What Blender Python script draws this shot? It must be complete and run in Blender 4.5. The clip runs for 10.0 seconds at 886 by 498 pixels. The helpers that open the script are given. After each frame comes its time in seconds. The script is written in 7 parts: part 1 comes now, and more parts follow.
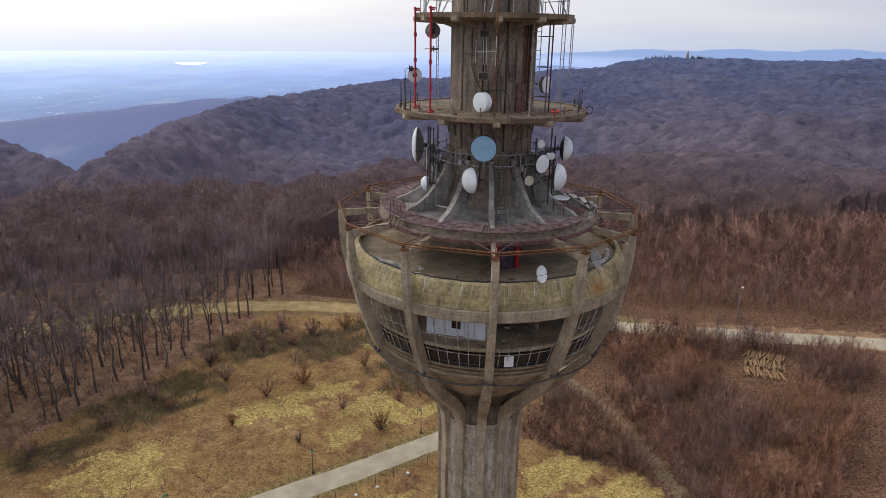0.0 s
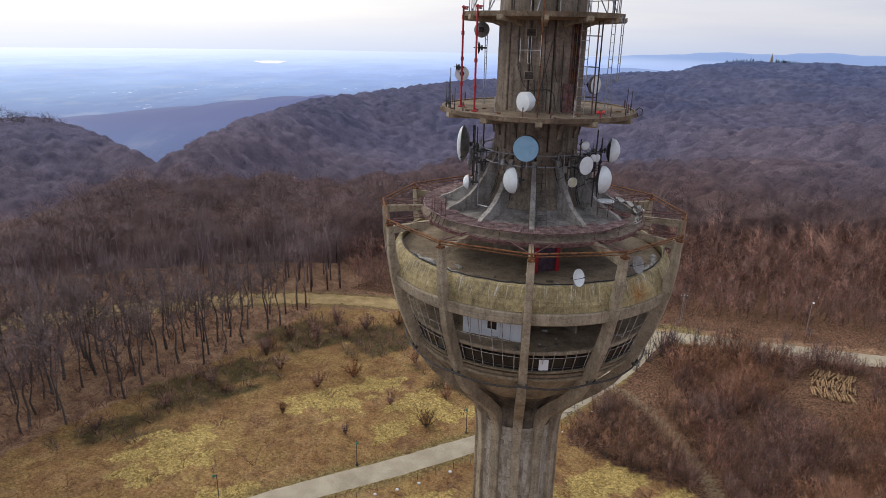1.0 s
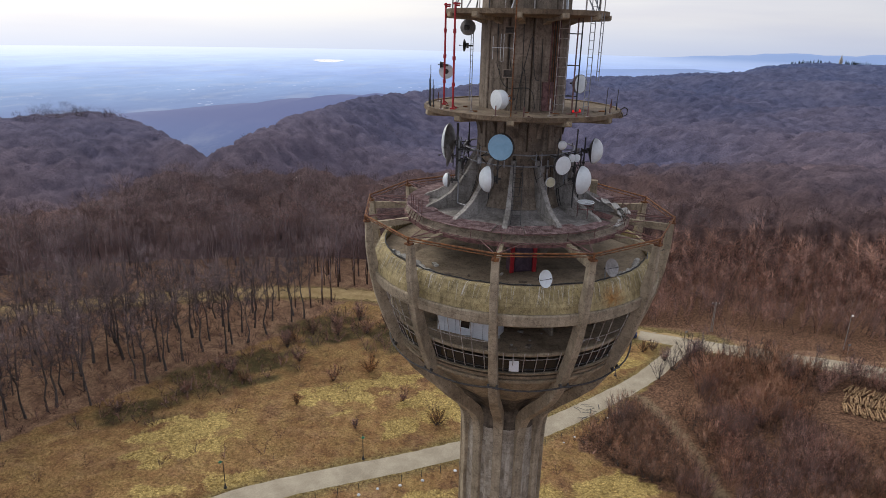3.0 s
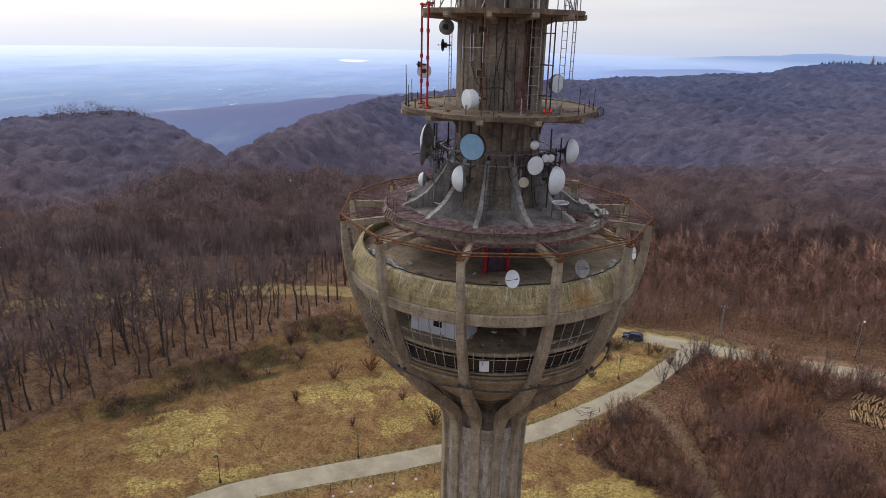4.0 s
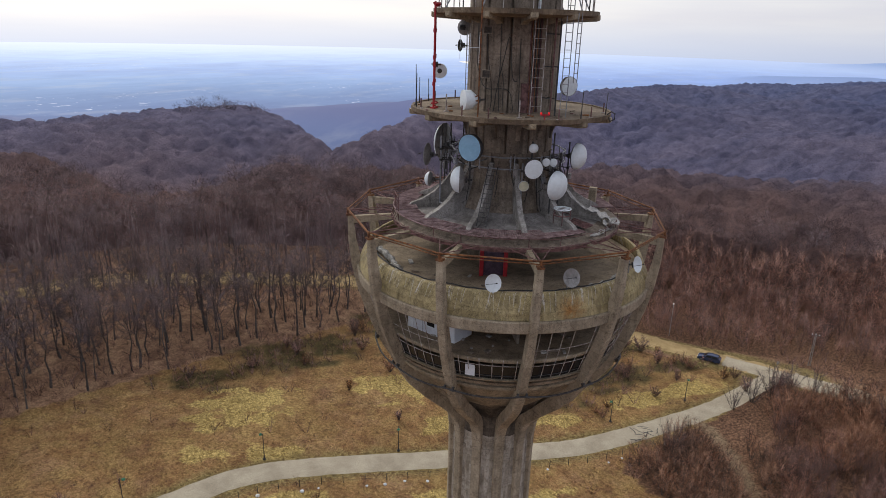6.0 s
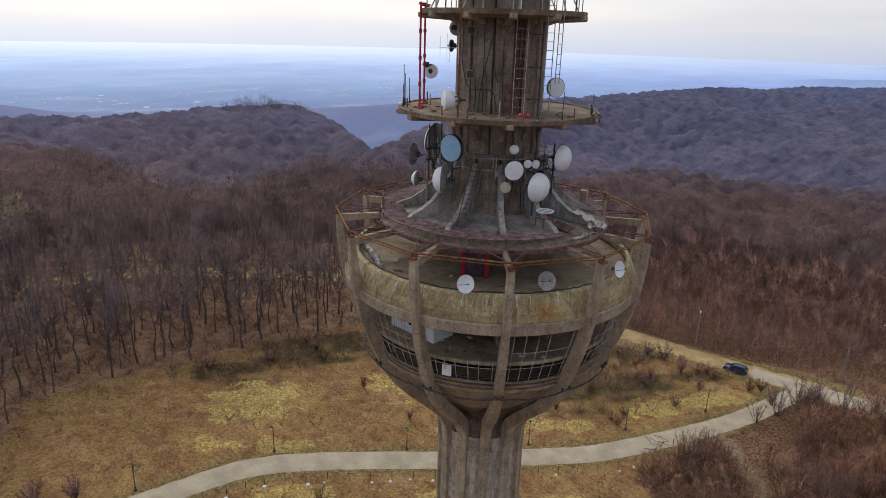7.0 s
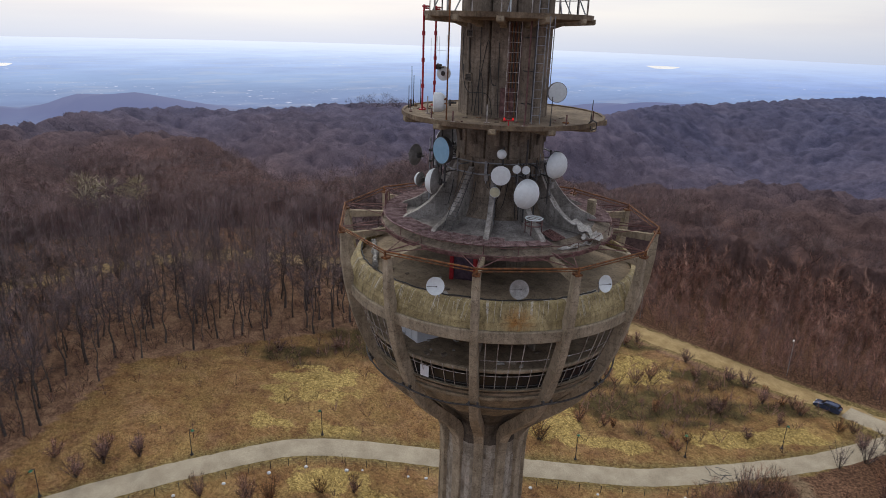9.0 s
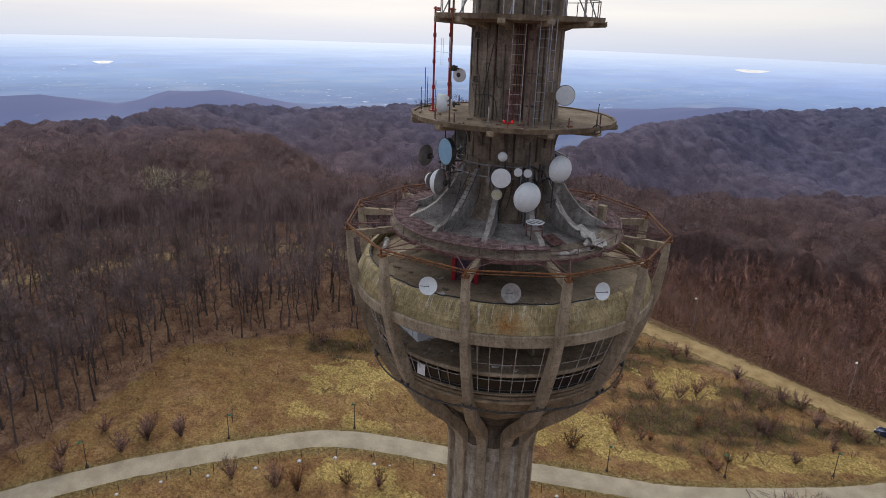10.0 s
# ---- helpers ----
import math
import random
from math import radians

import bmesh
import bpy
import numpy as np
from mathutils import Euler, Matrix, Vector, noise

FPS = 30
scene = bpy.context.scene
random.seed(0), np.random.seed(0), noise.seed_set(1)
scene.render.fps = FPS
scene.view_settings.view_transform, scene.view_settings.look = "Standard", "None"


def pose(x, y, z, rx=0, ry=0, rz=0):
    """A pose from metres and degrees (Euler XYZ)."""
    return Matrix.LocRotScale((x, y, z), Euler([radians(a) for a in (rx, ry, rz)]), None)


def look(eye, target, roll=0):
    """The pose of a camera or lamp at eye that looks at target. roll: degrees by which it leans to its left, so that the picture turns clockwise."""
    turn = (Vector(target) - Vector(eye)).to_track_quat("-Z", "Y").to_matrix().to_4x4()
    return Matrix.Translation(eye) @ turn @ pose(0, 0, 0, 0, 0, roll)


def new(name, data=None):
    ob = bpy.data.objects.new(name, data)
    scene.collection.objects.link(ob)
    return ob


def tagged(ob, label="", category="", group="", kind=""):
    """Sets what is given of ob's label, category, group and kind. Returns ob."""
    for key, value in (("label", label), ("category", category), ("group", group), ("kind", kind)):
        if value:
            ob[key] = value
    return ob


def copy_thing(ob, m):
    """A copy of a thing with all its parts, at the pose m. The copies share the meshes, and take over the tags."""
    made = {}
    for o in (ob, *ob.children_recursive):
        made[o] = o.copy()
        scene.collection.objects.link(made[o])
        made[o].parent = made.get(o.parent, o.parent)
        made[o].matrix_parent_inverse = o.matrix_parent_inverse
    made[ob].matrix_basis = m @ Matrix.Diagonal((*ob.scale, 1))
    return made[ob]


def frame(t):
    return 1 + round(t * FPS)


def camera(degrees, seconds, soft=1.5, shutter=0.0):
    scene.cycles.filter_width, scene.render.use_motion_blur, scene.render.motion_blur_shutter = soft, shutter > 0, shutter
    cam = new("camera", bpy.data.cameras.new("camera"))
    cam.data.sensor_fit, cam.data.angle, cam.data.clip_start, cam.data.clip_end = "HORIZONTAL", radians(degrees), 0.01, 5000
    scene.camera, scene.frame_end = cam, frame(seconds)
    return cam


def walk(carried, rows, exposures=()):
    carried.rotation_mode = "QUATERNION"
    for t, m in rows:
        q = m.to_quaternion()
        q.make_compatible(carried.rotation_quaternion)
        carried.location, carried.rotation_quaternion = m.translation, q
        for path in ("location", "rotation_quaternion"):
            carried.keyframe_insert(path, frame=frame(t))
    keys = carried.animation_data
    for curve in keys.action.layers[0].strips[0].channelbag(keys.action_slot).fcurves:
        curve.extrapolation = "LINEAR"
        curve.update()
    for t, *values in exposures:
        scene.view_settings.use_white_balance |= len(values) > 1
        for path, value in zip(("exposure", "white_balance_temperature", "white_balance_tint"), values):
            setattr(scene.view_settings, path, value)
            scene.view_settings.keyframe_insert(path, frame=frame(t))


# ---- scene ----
cam = camera(68.2, 10.0, soft=0.8)
METRES, EYE, TILT, LEAN, TURN = 40.0, 61.0, 1.4, 0.16, 0.0
ROWS = [
    (0.0, 0.0, 0.0, 0.0, 0.35, -19.96, -0.98),
    (0.5, 0.0238, -0.0002, -0.0015, 3.56, -19.97, -1.06),
    (1.0, 0.0506, 0.0022, -0.0034, 6.5, -20.0, -1.18),
    (1.5, 0.0812, 0.0061, -0.0042, 8.28, -20.03, -1.22),
    (2.0, 0.1152, 0.0113, -0.0047, 9.53, -20.06, -1.22),
    (2.5, 0.1528, 0.0169, -0.0046, 10.64, -20.1, -1.2),
    (4.0, 0.2877, 0.0415, -0.0034, 13.42, -20.15, -1.03),
    (4.5, 0.3366, 0.0551, -0.0033, 15.98, -20.18, -1.04),
    (5.0, 0.387, 0.0704, -0.0033, 18.95, -20.18, -1.08),
    (5.5, 0.4379, 0.0886, -0.0033, 21.58, -20.18, -1.1),
    (7.0, 0.5982, 0.1596, -0.0019, 27.94, -20.18, -1.05),
    (7.5, 0.6516, 0.1886, -0.001, 30.66, -20.21, -1.04),
    (8.0, 0.7045, 0.22, -0.0003, 33.82, -20.21, -1.06),
    (8.5, 0.756, 0.2547, 0.0019, 36.72, -20.22, -1.06),
    (9.0, 0.8063, 0.293, 0.0047, 39.36, -20.27, -1.03),
    (9.5, 0.8561, 0.3331, 0.0064, 42.52, -20.28, -1.02),
    (10.0, 0.9047, 0.375, 0.0082, 46.01, -20.29, -1.0),
]
walk(cam, [(t, pose(-3.68, -54.1, EYE, TILT, LEAN, TURN) @ pose(METRES * x, METRES * y, METRES * z, 90 + pitch, roll, yaw)) for t, x, y, z, yaw, pitch, roll in ROWS], [(0.0, 0.12), (2.5, 0.05), (5.0, 0.0), (7.5, -0.07), (10.0, -0.14)])

# ---- light ----
SUN_AZ, SUN_EL = radians(-55), radians(38)      # from +y towards +x, above the horizon
world = bpy.data.worlds.new("sky")
scene.world = world
world.use_nodes = True
wn, wl = world.node_tree.nodes, world.node_tree.links
wn.clear()
sky = wn.new("ShaderNodeTexSky")
sky.sky_type = "NISHITA"
sky.sun_disc = False
sky.sun_elevation, sky.sun_rotation = SUN_EL, SUN_AZ
sky.air_density, sky.dust_density, sky.altitude = 1.0, 3.0, 500
coord = wn.new("ShaderNodeTexCoord")
stretch = wn.new("ShaderNodeMapping")
stretch.inputs["Scale"].default_value = (1.2, 1.2, 13.0)
cloud = wn.new("ShaderNodeTexNoise")
cloud.inputs["Scale"].default_value, cloud.inputs["Detail"].default_value = 2.2, 6.0
ramp = wn.new("ShaderNodeValToRGB")
ramp.color_ramp.elements[0].position, ramp.color_ramp.elements[0].color = 0.36, (0.89, 0.885, 0.925, 1)
ramp.color_ramp.elements[1].position, ramp.color_ramp.elements[1].color = 0.62, (1.0, 0.985, 0.97, 1)
dim = wn.new("ShaderNodeVectorMath")
dim.operation = "SCALE"
dim.inputs["Scale"].default_value = 0.10
veil = wn.new("ShaderNodeMix")
veil.data_type = "RGBA"
veil.inputs["Factor"].default_value = 0.86
back = wn.new("ShaderNodeBackground")
outw = wn.new("ShaderNodeOutputWorld")
wl.new(coord.outputs["Generated"], stretch.inputs["Vector"])
wl.new(stretch.outputs["Vector"], cloud.inputs["Vector"])
wl.new(cloud.outputs["Fac"], ramp.inputs["Fac"])
height = wn.new("ShaderNodeSeparateXYZ")
low = wn.new("ShaderNodeMapRange")
low.inputs["From Min"].default_value, low.inputs["From Max"].default_value = 0.018, -0.034
mist = wn.new("ShaderNodeMix")
mist.data_type = "RGBA"
mist.inputs["B"].default_value = (0.72, 0.80, 0.97, 1)
wl.new(coord.outputs["Generated"], height.inputs["Vector"])
wl.new(height.outputs["Z"], low.inputs["Value"])
wl.new(low.outputs["Result"], mist.inputs["Factor"])
wl.new(ramp.outputs["Color"], mist.inputs["A"])
wl.new(sky.outputs["Color"], dim.inputs[0])
wl.new(dim.outputs["Vector"], veil.inputs["A"])
wl.new(mist.outputs["Result"], veil.inputs["B"])
aim = wn.new("ShaderNodeVectorMath")
aim.operation = "DOT_PRODUCT"
aim.inputs[1].default_value = (math.sin(SUN_AZ) * math.cos(SUN_EL), math.cos(SUN_AZ) * math.cos(SUN_EL), math.sin(SUN_EL))
sunward = wn.new("ShaderNodeMapRange")
sunward.inputs["From Min"].default_value, sunward.inputs["From Max"].default_value = -0.1, 0.9
tint = wn.new("ShaderNodeValToRGB")
tint.color_ramp.elements[0].color = (0.50, 0.525, 0.615, 1)
tint.color_ramp.elements[1].color = (1.0, 0.995, 0.985, 1)
bright = wn.new("ShaderNodeVectorMath")
bright.operation = "MULTIPLY"
wl.new(coord.outputs["Generated"], aim.inputs[0])
wl.new(aim.outputs["Value"], sunward.inputs["Value"])
wl.new(sunward.outputs["Result"], tint.inputs["Fac"])
wl.new(veil.outputs["Result"], bright.inputs[0])
wl.new(tint.outputs["Color"], bright.inputs[1])
wl.new(bright.outputs["Vector"], back.inputs["Color"])
wl.new(back.outputs["Background"], outw.inputs["Surface"])
back.inputs["Strength"].default_value = 1.20

sun = new("sun", bpy.data.lights.new("sun", "SUN"))
sun.data.energy, sun.data.angle, sun.data.color = 1.1, radians(14), (1.0, 0.95, 0.86)
SUN_WAY = Vector((math.sin(SUN_AZ) * math.cos(SUN_EL), math.cos(SUN_AZ) * math.cos(SUN_EL), math.sin(SUN_EL)))
sun.matrix_world = look(SUN_WAY * 300, (0, 0, 0))

# ---- materials ----


def blank(name):
    m = bpy.data.materials.new(name)
    m.use_nodes = True
    m.node_tree.nodes.clear()
    n, l = m.node_tree.nodes, m.node_tree.links
    out = n.new("ShaderNodeOutputMaterial")
    bs = n.new("ShaderNodeBsdfPrincipled")
    l.new(bs.outputs["BSDF"], out.inputs["Surface"])
    return m, n, l, bs


def texco(n, l, scale=(1, 1, 1), shift=True):
    c = n.new("ShaderNodeTexCoord")
    mp = n.new("ShaderNodeMapping")
    mp.inputs["Scale"].default_value = scale
    o = n.new("ShaderNodeObjectInfo")
    w = n.new("ShaderNodeVectorMath")
    w.operation = "MULTIPLY_ADD"
    l.new(o.outputs["Random"], w.inputs[0])
    w.inputs[1].default_value = (37.0, 53.0, 11.0) if shift else (0, 0, 0)
    l.new(c.outputs["Object"], w.inputs[2])
    l.new(w.outputs["Vector"], mp.inputs["Vector"])
    return mp.outputs["Vector"]


def noise_of(n, l, vec, scale, detail=5.0, rough=0.6):
    t = n.new("ShaderNodeTexNoise")
    t.inputs["Scale"].default_value, t.inputs["Detail"].default_value, t.inputs["Roughness"].default_value = scale, detail, rough
    l.new(vec, t.inputs["Vector"])
    return t.outputs["Fac"]


def ramp_of(n, l, fac, stops):
    r = n.new("ShaderNodeValToRGB")
    while len(r.color_ramp.elements) < len(stops):
        r.color_ramp.elements.new(0.5)
    for e, (p, c) in zip(r.color_ramp.elements, stops):
        e.position, e.color = p, (*c, 1) if len(c) == 3 else c
    l.new(fac, r.inputs["Fac"])
    return r.outputs["Color"]


def mixed(n, l, fac, a, b, blend="MIX"):
    m = n.new("ShaderNodeMix")
    m.data_type, m.blend_type = "RGBA", blend
    for sock, v in (("Factor", fac), ("A", a), ("B", b)):
        if isinstance(v, (int, float)):
            m.inputs[sock].default_value = v
        elif isinstance(v, tuple):
            m.inputs[sock].default_value = (*v, 1)
        else:
            l.new(v, m.inputs[sock])
    return m.outputs["Result"]


def bump_to(n, l, bs, height, strength=0.3, distance=0.03):
    b = n.new("ShaderNodeBump")
    b.inputs["Strength"].default_value, b.inputs["Distance"].default_value = strength, distance
    l.new(height, b.inputs["Height"])
    l.new(b.outputs["Normal"], bs.inputs["Normal"])


def mottled(name, lo, hi, scale=3.0, fine=30.0, rough=0.85, metal=0.0, bump=0.2, island=0.0, stretch_z=1.0, distance=0.02, grit=0.25):
    """Two tones at two scales, with grain relief."""
    m, n, l, bs = blank(name)
    v = texco(n, l, (1, 1, stretch_z))
    a = noise_of(n, l, v, scale)
    b = noise_of(n, l, v, fine, 3.0)
    col = ramp_of(n, l, a, [(0.36, lo), (0.64, hi)])
    grain = ramp_of(n, l, b, [(0.34, (1 - grit,) * 3), (0.66, (1 + grit * 0.6,) * 3)])
    col = mixed(n, l, 1.0, col, grain, "MULTIPLY")
    if island:
        g = n.new("ShaderNodeObjectInfo")
        tone = ramp_of(n, l, g.outputs["Random"], [(0.0, (1 - island,) * 3), (1.0, (1 + island,) * 3)])
        col = mixed(n, l, 1.0, col, tone, "MULTIPLY")
    l.new(col, bs.inputs["Base Color"])
    bs.inputs["Roughness"].default_value, bs.inputs["Metallic"].default_value = rough, metal
    if bump:
        bump_to(n, l, bs, b, bump, distance)
    return m


def concrete(name, lo, hi, moss=0.35, streak=0.7, drips=False, rusty=False):
    """Old bare concrete: cloudy tone, dark rain streaks that run down, lichen, fine pitting."""
    m, n, l, bs = blank(name)
    v = texco(n, l)
    down = texco(n, l, (1, 1, 0.07))
    cloudy = noise_of(n, l, v, 0.55, 8.0, 0.65)
    col = ramp_of(n, l, cloudy, [(0.36, lo), (0.64, hi)])
    st = noise_of(n, l, down, 2.6, 6.0, 0.7)
    stc = ramp_of(n, l, st, [(0.36, (1 - streak, 1 - streak, 1 - streak)), (0.56, (1, 1, 1))])
    col = mixed(n, l, 0.8, col, stc, "MULTIPLY")
    li = noise_of(n, l, v, 1.7, 9.0, 0.7)
    lf = ramp_of(n, l, li, [(0.55, (0, 0, 0)), (0.72, (moss, moss, moss))])
    col = mixed(n, l, lf, col, (0.34, 0.28, 0.095))
    if drips:
        line = noise_of(n, l, texco(n, l, (0.02, 1.0, 0.03)), 2.6, 0.6, 0.4)
        lf = ramp_of(n, l, line, [(0.478, (0, 0, 0)), (0.492, (1, 1, 1)), (0.502, (1, 1, 1)), (0.516, (0, 0, 0))])
        high = n.new("ShaderNodeSeparateXYZ")
        l.new(texco(n, l, (1, 1, 1), False), high.inputs["Vector"])
        run = n.new("ShaderNodeMath")
        run.operation = "MULTIPLY_ADD"
        l.new(noise_of(n, l, texco(n, l, (1.0, 1.0, 0.0)), 1.3, 2.0), run.inputs[0])
        run.inputs[1].default_value = 2.6
        l.new(high.outputs["Z"], run.inputs[2])
        upper = n.new("ShaderNodeMapRange")
        upper.inputs["From Min"].default_value, upper.inputs["From Max"].default_value = 44.25, 44.5
        l.new(run.outputs[0], upper.inputs["Value"])
        gate = mixed(n, l, 1.0, upper.outputs["Result"], ramp_of(n, l, noise_of(n, l, v, 6.0, 4.0), [(0.40, (0.25, 0.25, 0.25)), (0.55, (0.85, 0.85, 0.85))]), "MULTIPLY")
        col = mixed(n, l, mixed(n, l, 1.0, lf, gate, "MULTIPLY"), col, (0.62, 0.60, 0.55))
    if rusty:
        place = n.new("ShaderNodeVectorMath")
        place.operation = "DISTANCE"
        l.new(texco(n, l, (0.75, 0.75, 0.9), False), place.inputs[0])
        place.inputs[1].default_value = (8.5, 2.1, 38.6)
        spot = ramp_of(n, l, place.outputs["Value"], [(0.25, (0.95, 0.95, 0.95)), (1.2, (0, 0, 0))])
        fray = ramp_of(n, l, noise_of(n, l, v, 2.3, 6.0), [(0.35, (0.15, 0.15, 0.15)), (0.6, (1, 1, 1))])
        col = mixed(n, l, mixed(n, l, 1.0, spot, fray, "MULTIPLY"), col, (0.36, 0.17, 0.045))
    blot = noise_of(n, l, v, 4.5, 8.0, 0.75)
    col = mixed(n, l, 1.0, col, ramp_of(n, l, blot, [(0.36, (0.76, 0.745, 0.72)), (0.5, (1.0, 1.0, 1.0)), (0.64, (1.14, 1.135, 1.12))]), "MULTIPLY")
    vein = noise_of(n, l, v, 0.9, 7.0, 0.6)
    col = mixed(n, l, 0.75, col, ramp_of(n, l, vein, [(0.490, (1, 1, 1)), (0.498, (0.35, 0.32, 0.30)), (0.502, (0.35, 0.32, 0.30)), (0.510, (1, 1, 1))]), "MULTIPLY")
    lift = n.new("ShaderNodeTexWave")
    lift.wave_type, lift.bands_direction, lift.wave_profile = "BANDS", "Z", "SAW"
    lift.inputs["Scale"].default_value, lift.inputs["Distortion"].default_value, lift.inputs["Detail"].default_value = 0.16, 0.35, 1.0
    l.new(v, lift.inputs["Vector"])
    col = mixed(n, l, 0.8, col, ramp_of(n, l, lift.outputs["Fac"], [(0.0, (0.72, 0.70, 0.68)), (0.035, (1, 1, 1)), (0.97, (1, 1, 1)), (1.0, (0.78, 0.76, 0.74))]), "MULTIPLY")
    pit = noise_of(n, l, v, 14.0, 6.0, 0.75)
    pc = ramp_of(n, l, pit, [(0.36, (0.82, 0.81, 0.80)), (0.64, (1.14, 1.14, 1.14))])
    col = mixed(n, l, 1.0, col, pc, "MULTIPLY")
    l.new(col, bs.inputs["Base Color"])
    bs.inputs["Roughness"].default_value = 0.9
    bump_to(n, l, bs, pit, 0.35, 0.03)
    return m


CONCRETE = concrete("concrete", (0.225, 0.182, 0.124), (0.445, 0.370, 0.262), 0.30, 0.4)
CONCRETE_RIB = concrete("pale_rib_concrete", (0.275, 0.228, 0.162), (0.475, 0.402, 0.295), 0.15, 0.35)
CONCRETE_SHAFT = concrete("concrete_shaft", (0.265, 0.228, 0.175), (0.57, 0.525, 0.45), 0.10, 0.38)
CONCRETE_PALE = concrete("concrete_parapet", (0.275, 0.218, 0.108), (0.49, 0.400, 0.212), 0.7, 0.5, True)
CONCRETE_RUSTY = concrete("rust_stained_parapet", (0.275, 0.218, 0.108), (0.49, 0.400, 0.212), 0.6, 0.5, True, True)
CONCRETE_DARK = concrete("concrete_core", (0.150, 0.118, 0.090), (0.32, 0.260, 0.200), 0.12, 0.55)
CONCRETE_FLOOR = concrete("dusty_concrete_floor", (0.18, 0.136, 0.090), (0.36, 0.285, 0.20), 0.2, 0.0)
CONCRETE_DECK = concrete("rust_dirty_platform_concrete", (0.115, 0.080, 0.052), (0.275, 0.212, 0.145), 0.25, 0.3)
CONCRETE_FIN = concrete("grey_fin_concrete", (0.215, 0.200, 0.182), (0.46, 0.435, 0.405), 0.05, 0.4)
ROOFING = concrete("roof_sheet", (0.13, 0.118, 0.112), (0.38, 0.36, 0.345), 0.04, 0.3)
GRATE = mottled("faded_rust_grating", (0.125, 0.070, 0.068), (0.36, 0.255, 0.250), 2.0, 25, 0.85, 0.1, 0.3)
RUST = mottled("rusty_steel", (0.085, 0.034, 0.018), (0.31, 0.130, 0.046), 4, 40, 0.85, 0.2, 0.3)
RUST_DARK = mottled("dark_rusty_grating", (0.085, 0.040, 0.038), (0.25, 0.135, 0.125), 2.5, 25, 0.85, 0.2, 0.3)
GALV = mottled("galvanised_steel", (0.22, 0.23, 0.25), (0.42, 0.43, 0.45), 3, 30, 0.5, 0.6, 0.1)
DARK_STEEL = mottled("dark_steel", (0.035, 0.035, 0.038), (0.09, 0.085, 0.08), 3, 30, 0.6, 0.4, 0.1)
WHITE = mottled("white_radome", (0.68, 0.735, 0.755), (0.77, 0.82, 0.84), 1.2, 5, 0.45, 0, 0.0, grit=0.06)
BLUE = mottled("pale_blue_radome", (0.22, 0.42, 0.60), (0.27, 0.48, 0.66), 1.2, 5, 0.45, 0, 0.0, grit=0.06)
CREAM = mottled("cream_radome", (0.50, 0.48, 0.33), (0.62, 0.60, 0.42), 2, 14, 0.5, 0, 0.0, grit=0.06)
GREY_MESH = mottled("grey_dish", (0.22, 0.21, 0.20), (0.36, 0.35, 0.34), 2, 18, 0.6, 0.3, 0.1)
RED = mottled("red_paint", (0.36, 0.010, 0.018), (0.48, 0.02, 0.03), 2, 20, 0.5, 0, 0.08)
WHITE_PANEL = mottled("white_cabin_panel", (0.62, 0.64, 0.67), (0.76, 0.78, 0.80), 1.2, 12, 0.5, 0, 0.0, grit=0.06)
DARK_GLASS, _n, _l, _b = blank("dark_glass")
_b.inputs["Base Color"].default_value, _b.inputs["Roughness"].default_value = (0.012, 0.014, 0.016, 1), 0.12
CABLE = mottled("black_cable", (0.012, 0.012, 0.012), (0.03, 0.03, 0.03), 3, 20, 0.6, 0, 0.0)
MEMBRANE = mottled("torn_white_membrane", (0.30, 0.285, 0.26), (0.58, 0.56, 0.525), 2.5, 12, 0.8, 0, 0.5, distance=0.08)
WORN = mottled("flaking_white_paint", (0.22, 0.15, 0.12), (0.60, 0.58, 0.55), 6, 40, 0.7, 0.2, 0.2, stretch_z=0.5)
ASPHALT = mottled("worn_grey_asphalt", (0.335, 0.286, 0.210), (0.445, 0.388, 0.290), 0.35, 9, 0.95, 0, 0.2)
DIRT = mottled("sandy_dirt_track", (0.30, 0.205, 0.088), (0.46, 0.335, 0.160), 0.4, 6, 0.95, 0, 0.4)
BARK = mottled("grey_brown_bark", (0.055, 0.045, 0.040), (0.13, 0.11, 0.10), 3, 20, 0.95, 0, 0.0, 0.25)

# ---- mesh building ----


def geo():
    return [], []


def add(g, verts, faces):
    k = len(g[0])
    g[0].extend(tuple(v) for v in verts)
    g[1].extend(tuple(i + k for i in f) for f in faces)
    return g


def box(g, m, sx, sy, sz, bevel=0.0):
    """A box centred on m, its long edges chamfered by bevel."""
    x, y, z = sx / 2, sy / 2, sz / 2
    if bevel:
        b = min(bevel, x * 0.49, y * 0.49)
        ring = [(x - b, -y), (x, -y + b), (x, y - b), (x - b, y), (-x + b, y), (-x, y - b), (-x, -y + b), (-x + b, -y)]
    else:
        ring = [(x, -y), (x, y), (-x, y), (-x, -y)]
    k = len(ring)
    vs = [m @ Vector((a, b2, -z)) for a, b2 in ring] + [m @ Vector((a, b2, z)) for a, b2 in ring]
    fs = [(i, (i + 1) % k, k + (i + 1) % k, k + i) for i in range(k)] + [tuple(range(k - 1, -1, -1)), tuple(range(k, 2 * k))]
    return add(g, vs, fs)


